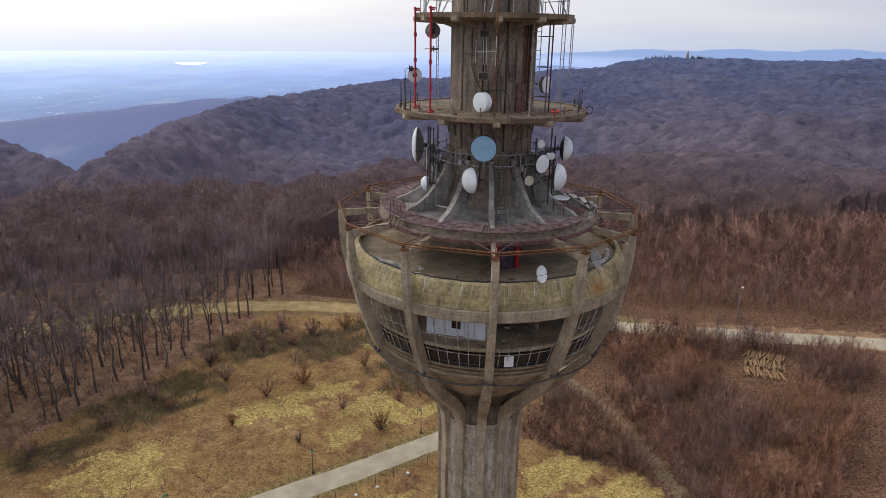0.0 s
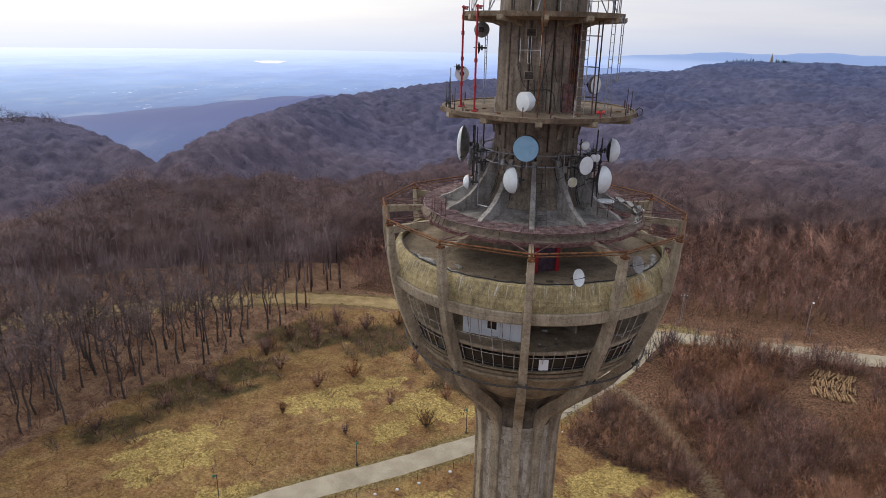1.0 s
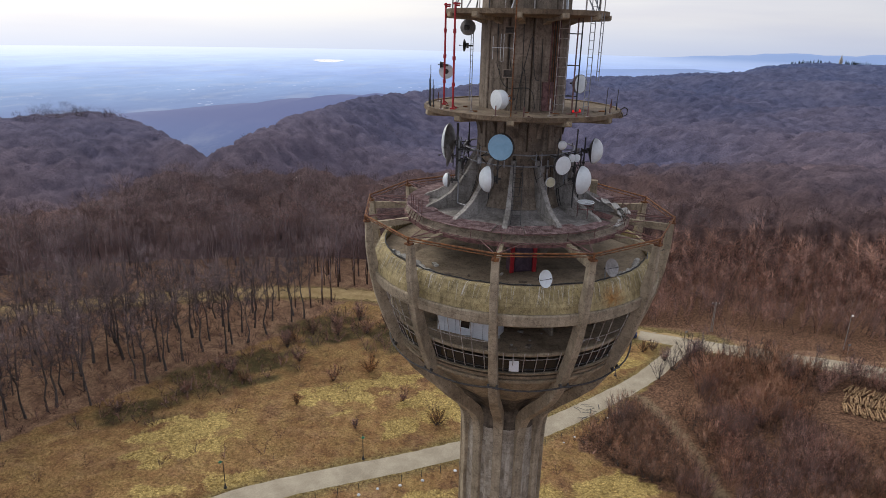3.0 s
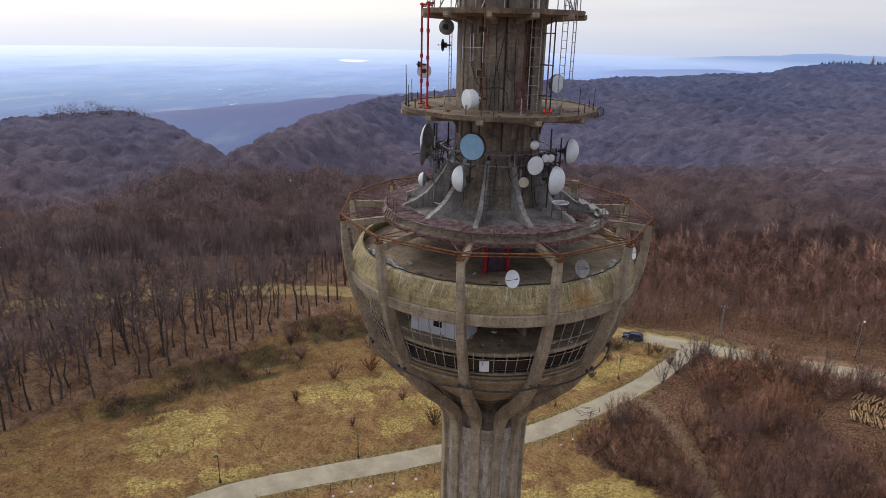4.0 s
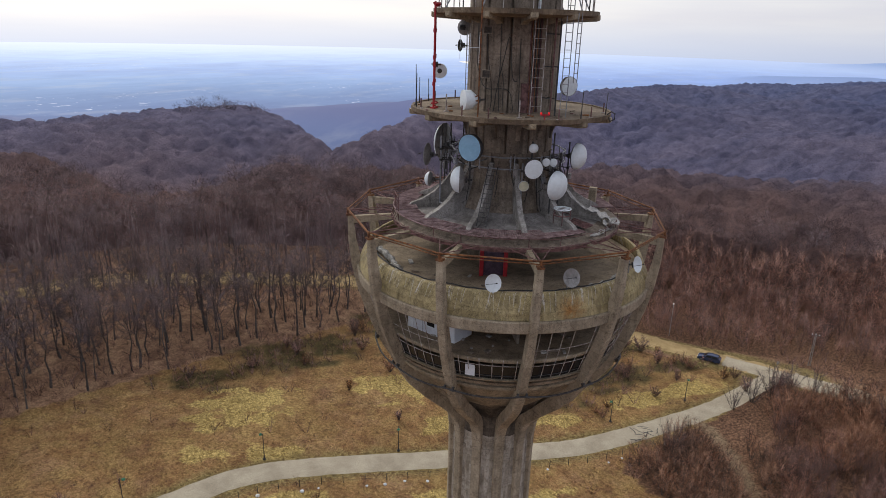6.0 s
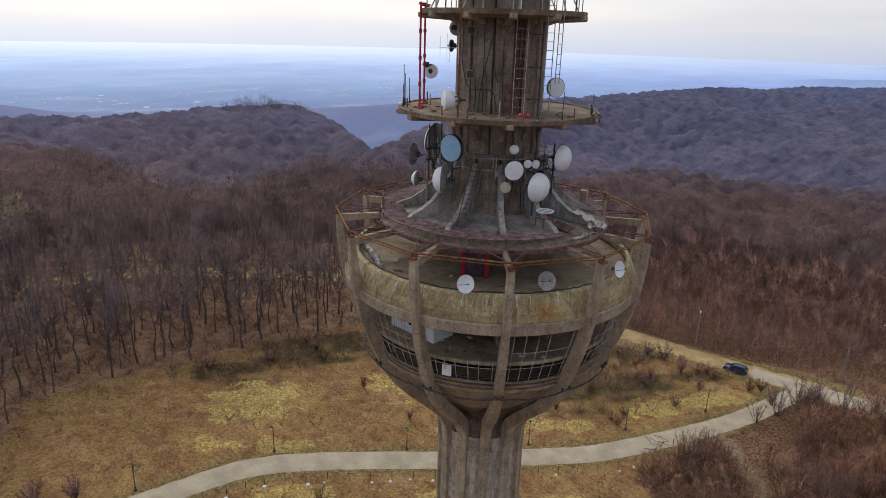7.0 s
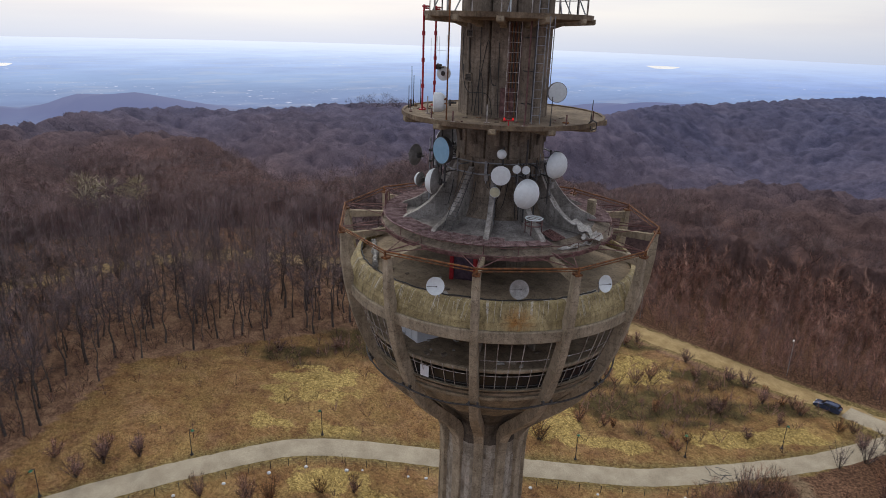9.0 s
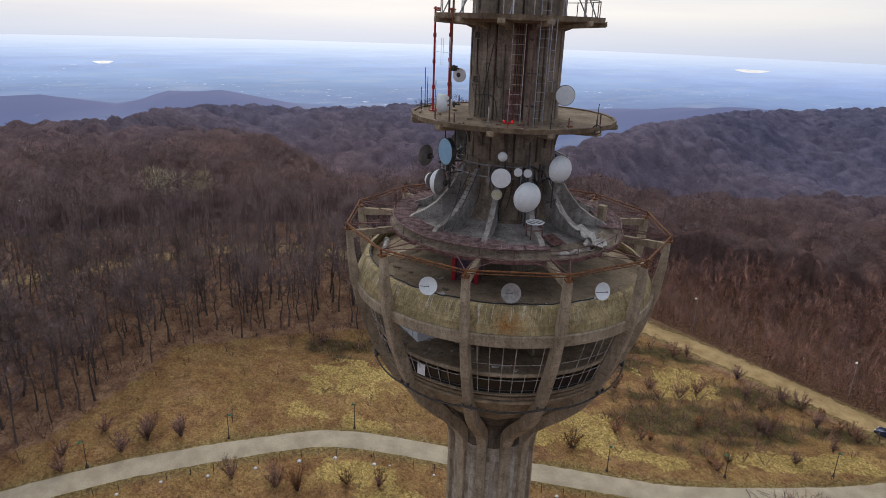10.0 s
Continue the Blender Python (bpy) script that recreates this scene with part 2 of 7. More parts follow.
def tube(g, pts, r, sides=6, r_end=None):
    """A round bar along the points."""
    pts = [Vector(p) for p in pts]
    rings, n = [], len(pts)
    for i, p in enumerate(pts):
        d = (pts[min(i + 1, n - 1)] - pts[max(i - 1, 0)]).normalized()
        u = d.cross(Vector((0, 0, 1)) if abs(d.z) < 0.9 else Vector((1, 0, 0))).normalized()
        w = d.cross(u)
        rr = r if r_end is None else r + (r_end - r) * i / (n - 1)
        rings.append([p + (u * math.cos(2 * math.pi * k / sides) + w * math.sin(2 * math.pi * k / sides)) * rr for k in range(sides)])
    vs = [v for ring in rings for v in ring]
    fs = [(i * sides + k, i * sides + (k + 1) % sides, (i + 1) * sides + (k + 1) % sides, (i + 1) * sides + k) for i in range(n - 1) for k in range(sides)]
    fs += [tuple(range(sides - 1, -1, -1)), tuple((n - 1) * sides + k for k in range(sides))]
    return add(g, vs, fs)


def lathe(g, profile, a0=0.0, a1=360.0, steps=72, closed=False):
    """Turns a list of (r, z) about the z axis; closed joins its last point to its first."""
    full = abs(a1 - a0 - 360) < 1e-6
    k = len(profile)
    cols = steps if full else steps + 1
    vs = []
    for i in range(cols):
        a = radians(a0 + (a1 - a0) * i / steps)
        vs += [(r * math.cos(a), r * math.sin(a), z) for r, z in profile]
    fs = []
    for i in range(steps):
        j = (i + 1) % cols
        for q in range(k if closed else k - 1):
            q2 = (q + 1) % k
            fs.append((i * k + q, j * k + q, j * k + q2, i * k + q2))
    if closed and not full:
        fs += [tuple(range(k)), tuple((cols - 1) * k + q for q in range(k - 1, -1, -1))]
    return add(g, vs, fs)


def disc_profile(g, m, prof, sides=28):
    """A turned shape about the local z axis of m."""
    h = geo()
    lathe(h, prof, steps=sides)
    return add(g, [m @ Vector(v) for v in h[0]], h[1])


def slab(g, outline, w, m=None):
    """A plate of width w across the x-z outline (local y), placed by m."""
    m = m or Matrix()
    k = len(outline)
    vs = [m @ Vector((x, -w / 2, z)) for x, z in outline] + [m @ Vector((x, w / 2, z)) for x, z in outline]
    fs = [(i, (i + 1) % k, k + (i + 1) % k, k + i) for i in range(k)]
    return add(g, vs, fs + [tuple(range(k - 1, -1, -1)), tuple(range(k, 2 * k))])


def mesh_of(name, g, mat, smooth=False, sharp=38):
    me = bpy.data.meshes.new(name)
    me.from_pydata(g[0], [], g[1])
    me.validate()
    bm = bmesh.new()
    bm.from_mesh(me)
    bmesh.ops.recalc_face_normals(bm, faces=bm.faces)
    bm.to_mesh(me)
    bm.free()
    me.materials.append(mat)
    if smooth:
        me.polygons.foreach_set("use_smooth", [True] * len(me.polygons))
        me.set_sharp_from_angle(angle=radians(sharp))
    return me


def part(name, g, mat, parent=None, label="", smooth=False, m=None):
    ob = new(name, g if isinstance(g, bpy.types.Mesh) else mesh_of(name, g, mat, smooth))
    if parent:
        ob.parent = parent
    if m is not None:
        ob.matrix_local = m
    return tagged(ob, label)


def thing(name, m, label, category, group="", kind=""):
    ob = new(name)
    ob.empty_display_size = 0.3
    ob.matrix_world = m
    return tagged(ob, label, category, group, kind)


def fast_mesh(name, verts, tris, mat):
    """A mesh from numpy arrays of corners and triangles."""
    me = bpy.data.meshes.new(name)
    me.vertices.add(len(verts))
    me.vertices.foreach_set("co", np.ascontiguousarray(verts, np.float32).ravel())
    me.loops.add(len(tris) * 3)
    me.loops.foreach_set("vertex_index", np.ascontiguousarray(tris, np.int32).ravel())
    me.polygons.add(len(tris))
    me.polygons.foreach_set("loop_start", np.arange(0, len(tris) * 3, 3, dtype=np.int32))
    me.update(calc_edges=True)
    me.materials.append(mat)
    return me


def polar(r, deg, z):
    return Vector((r * math.cos(radians(deg)), r * math.sin(radians(deg)), z))


def spin(deg):
    return Matrix.Rotation(radians(deg), 4, "Z")

# ---- ground ----
HUB = (5.0, -50.0)
# by bearing from the hub: where the near wood's brow lies, the dale behind it, and the crest of the hills beyond
AZ = [-100, -80, -74, -69, -66, -62, -58, -54, -50, -46, -41, -38, -35.5, -33.5, -31.5, -29.5, -27, -24.6, -21, -18, -14.8, -10.5, -5, 0, 11, 14, 19, 33, 45]
CREST_D = [240, 240, 240, 255, 325, 360, 370, 375, 385, 405, 427, 420, 400, 350, 300, 310, 340, 380, 430, 480, 540, 600, 740, 900, 1050, 1150, 1200, 1250, 1250]
CREST_EL = [-8.6, -8.6, -8.6, -8.4, -7.6, -7.2, -7.25, -7.35, -7.3, -6.85, -6.55, -6.85, -7.9, -9.3, -10.8, -9.8, -8.5, -7.5, -6.5, -5.7, -5.05, -4.6, -3.95, -3.6, -2.9, -2.25, -1.95, -1.6, -1.5]
DALE_Z = [2, 2, 2, 0, -4, -8, -10, -14, -20, -26, -30, -32, -34, -36, -38, -38, -38, -40, -44, -48, -46, -38, -28, -22, -10, -8, -6, -4, -4]
BROW_AZ = [-100, -76, -66, -58, -54, -49, -46.7, -42.5, -40, -36, -31, -26, -21.7, -17, -12, -6, 0, 45]
BROW_D = [225, 228, 234, 226, 202, 167, 155, 155, 164, 182, 193, 190, 189, 188, 198, 232, 236, 220]
PLAIN_Z = -95.0


def near_z(x, y):
    a, b = 15 - x, x - 25
    return -1.7 + 0.04 * (a + np.sqrt(a * a + 100)) + 0.045 * (b + np.sqrt(b * b + 100))


def ease(t):
    t = np.clip(t, 0, 1)
    return t * t * (3 - 2 * t)


def waves(x, y):
    """Gentle rolling, from a few crossed waves."""
    return (np.sin(x / 61 + 1.3) * np.cos(y / 83 - 0.4) + 0.6 * np.sin((x + y) / 37 + 2.0) + 0.45 * np.cos((x - 1.7 * y) / 47)) / 1.6


def land_z(x, y):
    x, y = np.asarray(x, float), np.asarray(y, float)
    dx, dy = x - HUB[0], y - HUB[1]
    d = np.hypot(dx, dy)
    az = np.degrees(np.arctan2(dx, dy))
    az = np.where(az > 150, az - 360, az)
    el, cd = np.interp(az, AZ, CREST_EL), np.interp(az, AZ, CREST_D)
    vz, edge = np.interp(az, AZ, DALE_Z), np.interp(az, BROW_AZ, BROW_D)
    vd = edge + np.clip(0.45 * (cd - edge), 14, 110)
    top = 61 + cd * np.tan(np.radians(el)) - 17
    n = near_z(np.clip(x, -110, 110), y)
    z = n + (vz - n) * ease((d - edge) / (vd - edge))
    z = np.where(d > vd, vz + (top - vz) * ease((d - vd) / (cd - vd)), z)
    z = np.where(d > cd, top + (PLAIN_Z - 60 - top) * ease((d - cd) / 420), z)
    roll = ease((d - edge - 10) / 150) * (1 - ease((d - cd * 0.9) / (cd * 0.2))) * np.clip((cd - 280) / 300, 0.1, 1)
    return z + roll * waves(x, y) * 11


ROAD = [(-53.6, -56), (-53.4, -46), (-52.6, -36), (-51, -27), (-48.6, -18), (-45.2, -9), (-42.0, -1.5), (-38.3, 6.3), (-34.2, 10.8), (-29, 15), (-23.6, 18.9), (-17.4, 23.2), (-11.2, 28), (-4, 33.5), (2.4, 38.6), (8, 45), (13, 51), (18, 57.2), (23, 64), (27, 71), (30.5, 76.5), (36, 79)]
ROAD_EAST = [(22, 80.9), (29, 79.4), (35, 77.2), (44, 74.6), (54, 71.6), (66, 67.5), (84, 62), (110, 54), (150, 40)]
TRACK = [(34, 78.2), (28, 80.2), (20, 81.2), (10, 82), (0, 82.4), (-12, 81.8), (-24, 80.8), (-36, 79.2), (-46, 76.8), (-58, 72), (-68, 66.4), (-79, 59), (-88, 52), (-97, 45), (-105, 36), (-110, 25), (-113, 12), (-115, 0), (-117, -20)]
FOOTPATH = [(32, 8), (31, 18), (30.4, 23.4), (28.5, 31.2), (26.5, 40.5), (24.5, 46.5), (22.3, 51.4), (20.2, 54), (18.2, 56)]


def fine(line, step=1.0):
    """The line's points at even steps, rounded at the bends."""
    p = np.array(line, float)
    k = np.r_[0, np.cumsum(np.hypot(*np.diff(p, axis=0).T))]
    s = np.arange(0, k[-1], step)
    q = np.c_[np.interp(s, k, p[:, 0]), np.interp(s, k, p[:, 1])]
    for _ in range(6):
        q[1:-1] = (q[:-2] + 2 * q[1:-1] + q[2:]) / 4
    return q


def off_line(x, y, line):
    """How far each place lies from a line."""
    q = fine(line, 2.0)
    x, y = np.atleast_1d(np.asarray(x, float)), np.atleast_1d(np.asarray(y, float))
    return np.min(np.hypot(x[..., None] - q[:, 0], y[..., None] - q[:, 1]), axis=-1)


def inside(x, y, poly):
    x, y = np.asarray(x, float), np.asarray(y, float)
    hit = np.zeros(x.shape, bool)
    for (x0, y0), (x1, y1) in zip(poly, poly[1:] + poly[:1]):
        cross = (y0 > y) != (y1 > y)
        hit ^= cross & (x < (x1 - x0) * (y - y0) / ((y1 - y0) or 1e-9) + x0)
    return hit


CLEARING = [(-58, -70), (-60.5, -24), (-65, -15), (-68.5, -8.5), (-74, 0), (-68.5, 14), (-61.5, 29), (-53.5, 43), (-47, 57), (-42, 74), (-20, 77), (30, 77), (40, 60), (40, -70)]
THICKET = [(9, 37), (14, 46), (20, 55), (26, 66), (31, 74), (49, 70), (84, 59), (140, 38), (140, -60), (34, -40), (31, 10), (27, 27), (14, 33)]
STRAW = [(-47.3, 20.4, 7.5, 5.2), (-49.8, 14.6, 4.0, 2.4), (-37.4, 13.6, 5.0, 2.6), (-45.5, 8.1, 3.6, 2.2), (-29.7, 38.5, 7.5, 4.2), (-22, 45.5, 5, 3), (-19, 33, 4, 2.6), (14, 27, 9, 5), (24, 23, 6, 4), (2, 22, 8, 4), (-12, 17, 6, 3), (-22, 8, 6, 3), (-28.6, 5.5, 6.0, 3.2), (-11.2, 66.3, 7.0, 5.0), (-14, 40.3, 6.0, 5.0), (-3, 43, 6, 2.2), (9, 58, 7, 3.0), (16, 66, 6, 3), (16, 36, 4, 2.5)]
GREEN = [(-52, 35, 9, 5), (-57.5, 22.5, 6, 3.5), (-40.8, 60, 9, 6), (-26, 62, 9, 6), (-7.2, 54, 9, 6.5), (-1, 60, 9, 6), (-47, 43, 7, 4), (4, 65, 6, 5), (-1, 74, 10, 3), (14, 74.5, 8, 2.5), (-18, 73, 8, 3)]


def patches(x, y, spots):
    v = np.zeros(np.shape(x))
    rag = 0.22 * (np.sin(x * 1.1 + 2 * np.sin(y * 0.7)) + np.sin(y * 1.3 + 2 * np.sin(x * 0.8 + 1)) + np.sin((x - y) * 0.55))
    for cx, cy, rx, ry in spots:
        a = math.radians(35)
        u = ((x - cx) * math.cos(a) + (y - cy) * math.sin(a)) / rx
        w = (-(x - cx) * math.sin(a) + (y - cy) * math.cos(a)) / ry
        v = np.maximum(v, 1 - ease((np.hypot(u, w) + rag - 0.55) / 0.75))
    return v


def spread(lo, hi, step, far):
    """Even steps between lo and hi, then growing ones out to far."""
    mid = list(np.arange(lo, hi + 0.1, step))
    out, s, a, b = [], step, lo, hi
    left, right = [], []
    while b < far:
        s *= 1.09
        a, b = a - s, b + s
        left.append(a)
        right.append(b)
    return np.array(left[::-1] + mid + right)


def make_ground():
    xs, ys = spread(-125, 95, 1.25, 1500), spread(-60, 125, 1.25, 1500)
    gx, gy = np.meshgrid(xs, ys)
    gz = land_z(gx, gy)
    nx, ny = len(xs), len(ys)
    i = (np.arange(ny - 1)[:, None] * nx + np.arange(nx - 1)[None, :]).ravel()
    tris = np.concatenate([np.c_[i, i + 1, i + nx + 1], np.c_[i, i + nx + 1, i + nx]])
    me = fast_mesh("ground", np.c_[gx.ravel(), gy.ravel(), gz.ravel()], tris, GROUND)
    x, y = gx.ravel(), gy.ravel()
    near = (np.abs(x) < 150) & (np.abs(y) < 150)
    open_land = inside(x, y, CLEARING).astype(float) * (1 - inside(x, y, THICKET))
    straw = patches(x, y, STRAW)
    green = patches(x, y, GREEN)
    verge = np.zeros(len(x))
    verge[near] = np.exp(-(off_line(x[near], y[near], ROAD) / 3.4) ** 2) + np.exp(-(off_line(x[near], y[near], TRACK) / 4.2) ** 2) + 0.42 * np.exp(-(off_line(x[near], y[near], ROAD_EAST) / 6.5) ** 2)
    path = np.zeros(len(x))
    path[near] = np.exp(-(off_line(x[near], y[near], FOOTPATH) / 1.3) ** 2)
    # thicket brush, and the woods' own shade painted dark onto the ground below
    brush_shade = np.maximum(ease((np.hypot(x - HUB[0], y - HUB[1]) - 160) / 60), inside(x, y, THICKET) | inside(x, y, [(-38, 86), (32, 85.5), (46, 79), (84, 67.5), (140, 49), (170, 90), (70, 126), (-20, 122)]))
    for name, v in (("brush_shade", brush_shade), ("open_land", open_land), ("straw", straw), ("green", green), ("verge", np.clip(verge, 0, 1)), ("path", path)):
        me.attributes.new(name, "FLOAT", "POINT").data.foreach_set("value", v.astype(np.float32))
    me.polygons.foreach_set("use_smooth", [True] * len(me.polygons))
    return tagged(new("ground", me), "leaf litter and dry winter grass on rolling land", "ground", kind="structure")


def ground_material():
    m, n, l, bs = blank("leaf_litter_and_dry_grass")
    v = texco(n, l)

    def attr(name):
        a = n.new("ShaderNodeAttribute")
        a.attribute_name = name
        return a.outputs["Fac"]

    def frayed(a, noise_fac, lo, hi):
        """An edge that the noise frays."""
        s = n.new("ShaderNodeMath")
        s.operation = "MULTIPLY"
        l.new(noise_fac, s.inputs[0])
        l.new(a, s.inputs[1])
        h = n.new("ShaderNodeMapRange")
        h.inputs["From Min"].default_value, h.inputs["From Max"].default_value = lo, hi
        l.new(s.outputs[0], h.inputs["Value"])
        return h.outputs["Result"]

    def edge(a, level, width, coarse=0.9, fine_part=0.8):
        """A patch whose outline two noises break up."""
        s = n.new("ShaderNodeMath")
        s.operation = "MULTIPLY_ADD"
        l.new(mid, s.inputs[0])
        s.inputs[1].default_value = coarse
        l.new(a, s.inputs[2])
        s2 = n.new("ShaderNodeMath")
        s2.operation = "MULTIPLY_ADD"
        l.new(small, s2.inputs[0])
        s2.inputs[1].default_value = fine_part
        l.new(s.outputs[0], s2.inputs[2])
        h = n.new("ShaderNodeMapRange")
        mean = 0.5 * (coarse + fine_part)
        h.inputs["From Min"].default_value, h.inputs["From Max"].default_value = mean + level - width, mean + level + width
        l.new(s2.outputs[0], h.inputs["Value"])
        return h.outputs["Result"]

    big = noise_of(n, l, v, 0.09, 6.0, 0.6)
    mid = noise_of(n, l, v, 0.42, 7.0, 0.68)
    small = noise_of(n, l, v, 2.4, 6.0, 0.75)
    warp = n.new("ShaderNodeVectorMath")
    warp.operation = "MULTIPLY_ADD"
    turned = n.new("ShaderNodeTexNoise")
    turned.inputs["Scale"].default_value = 0.8
    l.new(v, turned.inputs["Vector"])
    l.new(turned.outputs["Color"], warp.inputs[0])
    warp.inputs[1].default_value = (3.0, 3.0, 0.0)
    l.new(v, warp.inputs[2])
    combed = n.new("ShaderNodeMapping")
    combed.inputs["Scale"].default_value = (0.7, 2.2, 1.0)
    l.new(warp.outputs["Vector"], combed.inputs["Vector"])
    fibre = noise_of(n, l, combed.outputs["Vector"], 2.2, 5.0, 0.75)
    grit = noise_of(n, l, v, 7.5, 3.0, 0.7)
    litter = ramp_of(n, l, mid, [(0.36, (0.160, 0.094, 0.066)), (0.5, (0.262, 0.160, 0.106)), (0.64, (0.39, 0.250, 0.166))])
    grass = ramp_of(n, l, mid, [(0.36, (0.190, 0.104, 0.050)), (0.5, (0.262, 0.153, 0.071)), (0.64, (0.36, 0.224, 0.102))])
    straw = ramp_of(n, l, fibre, [(0.38, (0.20, 0.135, 0.045)), (0.5, (0.40, 0.298, 0.115)), (0.62, (0.62, 0.475, 0.190))])
    green = ramp_of(n, l, mid, [(0.36, (0.054, 0.044, 0.021)), (0.5, (0.098, 0.080, 0.038)), (0.64, (0.165, 0.125, 0.060))])
    heath = noise_of(n, l, v, 0.16, 8.0, 0.72)
    grass = mixed(n, l, ramp_of(n, l, heath, [(0.48, (0, 0, 0)), (0.64, (0.42, 0.42, 0.42))]), grass, litter)
    gold = noise_of(n, l, v, 0.22, 7.0, 0.75)
    grass = mixed(n, l, ramp_of(n, l, gold, [(0.45, (0, 0, 0)), (0.62, (0.4, 0.4, 0.4))]), grass, straw)
    col = mixed(n, l, frayed(attr("open_land"), mid, 0.18, 0.42), litter, grass)
    col = mixed(n, l, edge(attr("green"), 0.48, 0.42, 1.3, 1.0), col, green)
    col = mixed(n, l, edge(attr("straw"), 0.62, 0.16, 1.1, 0.9), col, straw)
    col = mixed(n, l, edge(attr("verge"), 0.5, 0.2), col, ramp_of(n, l, small, [(0.38, (0.14, 0.105, 0.045)), (0.62, (0.26, 0.205, 0.092))]))
    # dark brush colour, which also paints the shade under the woods
    col = mixed(n, l, edge(attr("brush_shade"), 0.4, 0.2), col, ramp_of(n, l, small, [(0.38, (0.090, 0.050, 0.034)), (0.62, (0.205, 0.120, 0.078))]))
    col = mixed(n, l, edge(attr("path"), 0.42, 0.18), col, (0.215, 0.158, 0.105))
    tone = ramp_of(n, l, big, [(0.36, (0.84, 0.82, 0.80)), (0.64, (1.12, 1.12, 1.10))])
    col = mixed(n, l, 1.0, col, tone, "MULTIPLY")
    speck = ramp_of(n, l, small, [(0.36, (0.52, 0.51, 0.50)), (0.5, (1.02, 1.02, 1.02)), (0.64, (1.42, 1.42, 1.40))])
    col = mixed(n, l, 1.0, col, speck, "MULTIPLY")
    col = mixed(n, l, 1.0, col, ramp_of(n, l, grit, [(0.36, (0.62, 0.61, 0.60)), (0.64, (1.36, 1.36, 1.35))]), "MULTIPLY")
    l.new(col, bs.inputs["Base Color"])
    bs.inputs["Roughness"].default_value = 1.0
    bs.inputs["Specular IOR Level"].default_value = 0.1
    bump_to(n, l, bs, small, 0.9, 0.25)
    return m


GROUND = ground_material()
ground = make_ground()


def strip(name, line, width, mat, label, lift=0.06, wobble=0.05):
    q = fine(line, 1.0)
    d = np.gradient(q, axis=0)
    d /= np.hypot(d[:, 0], d[:, 1])[:, None]
    side = np.c_[-d[:, 1], d[:, 0]]
    rng = np.random.default_rng(5)
    cols = np.linspace(-1, 1, 7)
    pts = []
    for c in cols:
        w = width / 2 * c + (rng.normal(0, wobble, len(q)) if abs(c) == 1 else 0)
        p = q + side * np.reshape(w, (-1, 1))
        pts.append(np.c_[p, land_z(p[:, 0], p[:, 1]) + lift * (1 - 0.75 * (abs(c) == 1)) + 0.03 * (1 - c * c)])
    v = np.stack(pts, 1).reshape(-1, 3)
    k = len(cols)
    i = (np.arange(len(q) - 1)[:, None] * k + np.arange(k - 1)[None, :]).ravel()
    me = fast_mesh(name, v, np.concatenate([np.c_[i, i + 1, i + k + 1], np.c_[i, i + k + 1, i + k]]), mat)
    me.polygons.foreach_set("use_smooth", [True] * len(me.polygons))
    return tagged(new(name, me), label, name.split("_")[-1] if "_" in name else name, kind="structure")


strip("road", ROAD, 3.75, ASPHALT, "narrow worn pale grey asphalt road through dry grass")
strip("road", ROAD_EAST, 5.0, ASPHALT, "pale grey asphalt road along the edge of the wood", 0.075)
strip("dirt_track", TRACK, 5.2, DIRT, "sandy yellow dirt track along the forest edge", 0.055, 0.3)


def make_backdrop():
    """The hazy plain beyond the hills, out to the horizon, with faint far hills."""
    az = np.r_[np.arange(-95, 50, 1.0), np.arange(50, 265, 5.0)]
    s = np.r_[0, 0.015, 0.03, 0.045, 0.06, 0.075, 0.09, 0.105, 0.12, 0.135, 0.15, 0.175, 0.2, 0.26, 0.33, 0.42, 0.52, 0.64, 0.75, 0.82, 0.87, 0.92, 0.96, 1.0]
    rad = s
    r0 = np.interp(az, AZ, CREST_D) + 150
    r = r0[None, :] + (4800 - r0[None, :]) * s[:, None]
    a = np.radians(az)[None, :] + 0 * r
    z = np.full(a.shape, PLAIN_Z - 1.0)
    deg = np.degrees(a)
    ridge = np.interp(deg, [-95, 3, 8, 13.7, 20, 33, 45, 60, 265], [0, 0, 20, 52, 64, 86, 86, 30, 0]) * (1 + 0.10 * np.sin(deg * 0.9) + 0.05 * np.sin(deg * 2.7 + 1))
    z = z + ridge * np.exp(-((r - 4300) / 330) ** 2)
    west = np.interp(deg, [-95, -80, -76, -71, -67, -63, -58, -54, -46, -42, -37, -32, -26.5, -22, -17, -10, 0, 265], [48, 44, 46, 26, 43, 45, 26, 8, 12, 16, 24, 31, 40, 49, 54, 40, 0, 0])
    low = np.interp(deg, [-95, -2, 2, 6, 9, 13, 17, 265], [0, 0, 20, 26, 30, 18, 0, 0])
    z = z + low * np.exp(-((r - 2700) / 230) ** 2)
    z = z + west * np.exp(-((r - 1080) / 130) ** 2)
    x, y = HUB[0] + r * np.sin(a), HUB[1] + r * np.cos(a)
    k = len(az)
    i = (np.arange(len(rad) - 1)[:, None] * k + np.arange(k)[None, :]).ravel()
    j = (np.arange(len(rad) - 1)[:, None] * k + (np.arange(k)[None, :] + 1) % k).ravel()
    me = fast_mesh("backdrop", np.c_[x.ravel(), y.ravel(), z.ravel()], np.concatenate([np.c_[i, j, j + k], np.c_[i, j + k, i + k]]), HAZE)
    me.polygons.foreach_set("use_smooth", [True] * len(me.polygons))
    return tagged(new("backdrop", me), "hazy blue plain with faint fields out to the horizon", "backdrop", kind="structure")


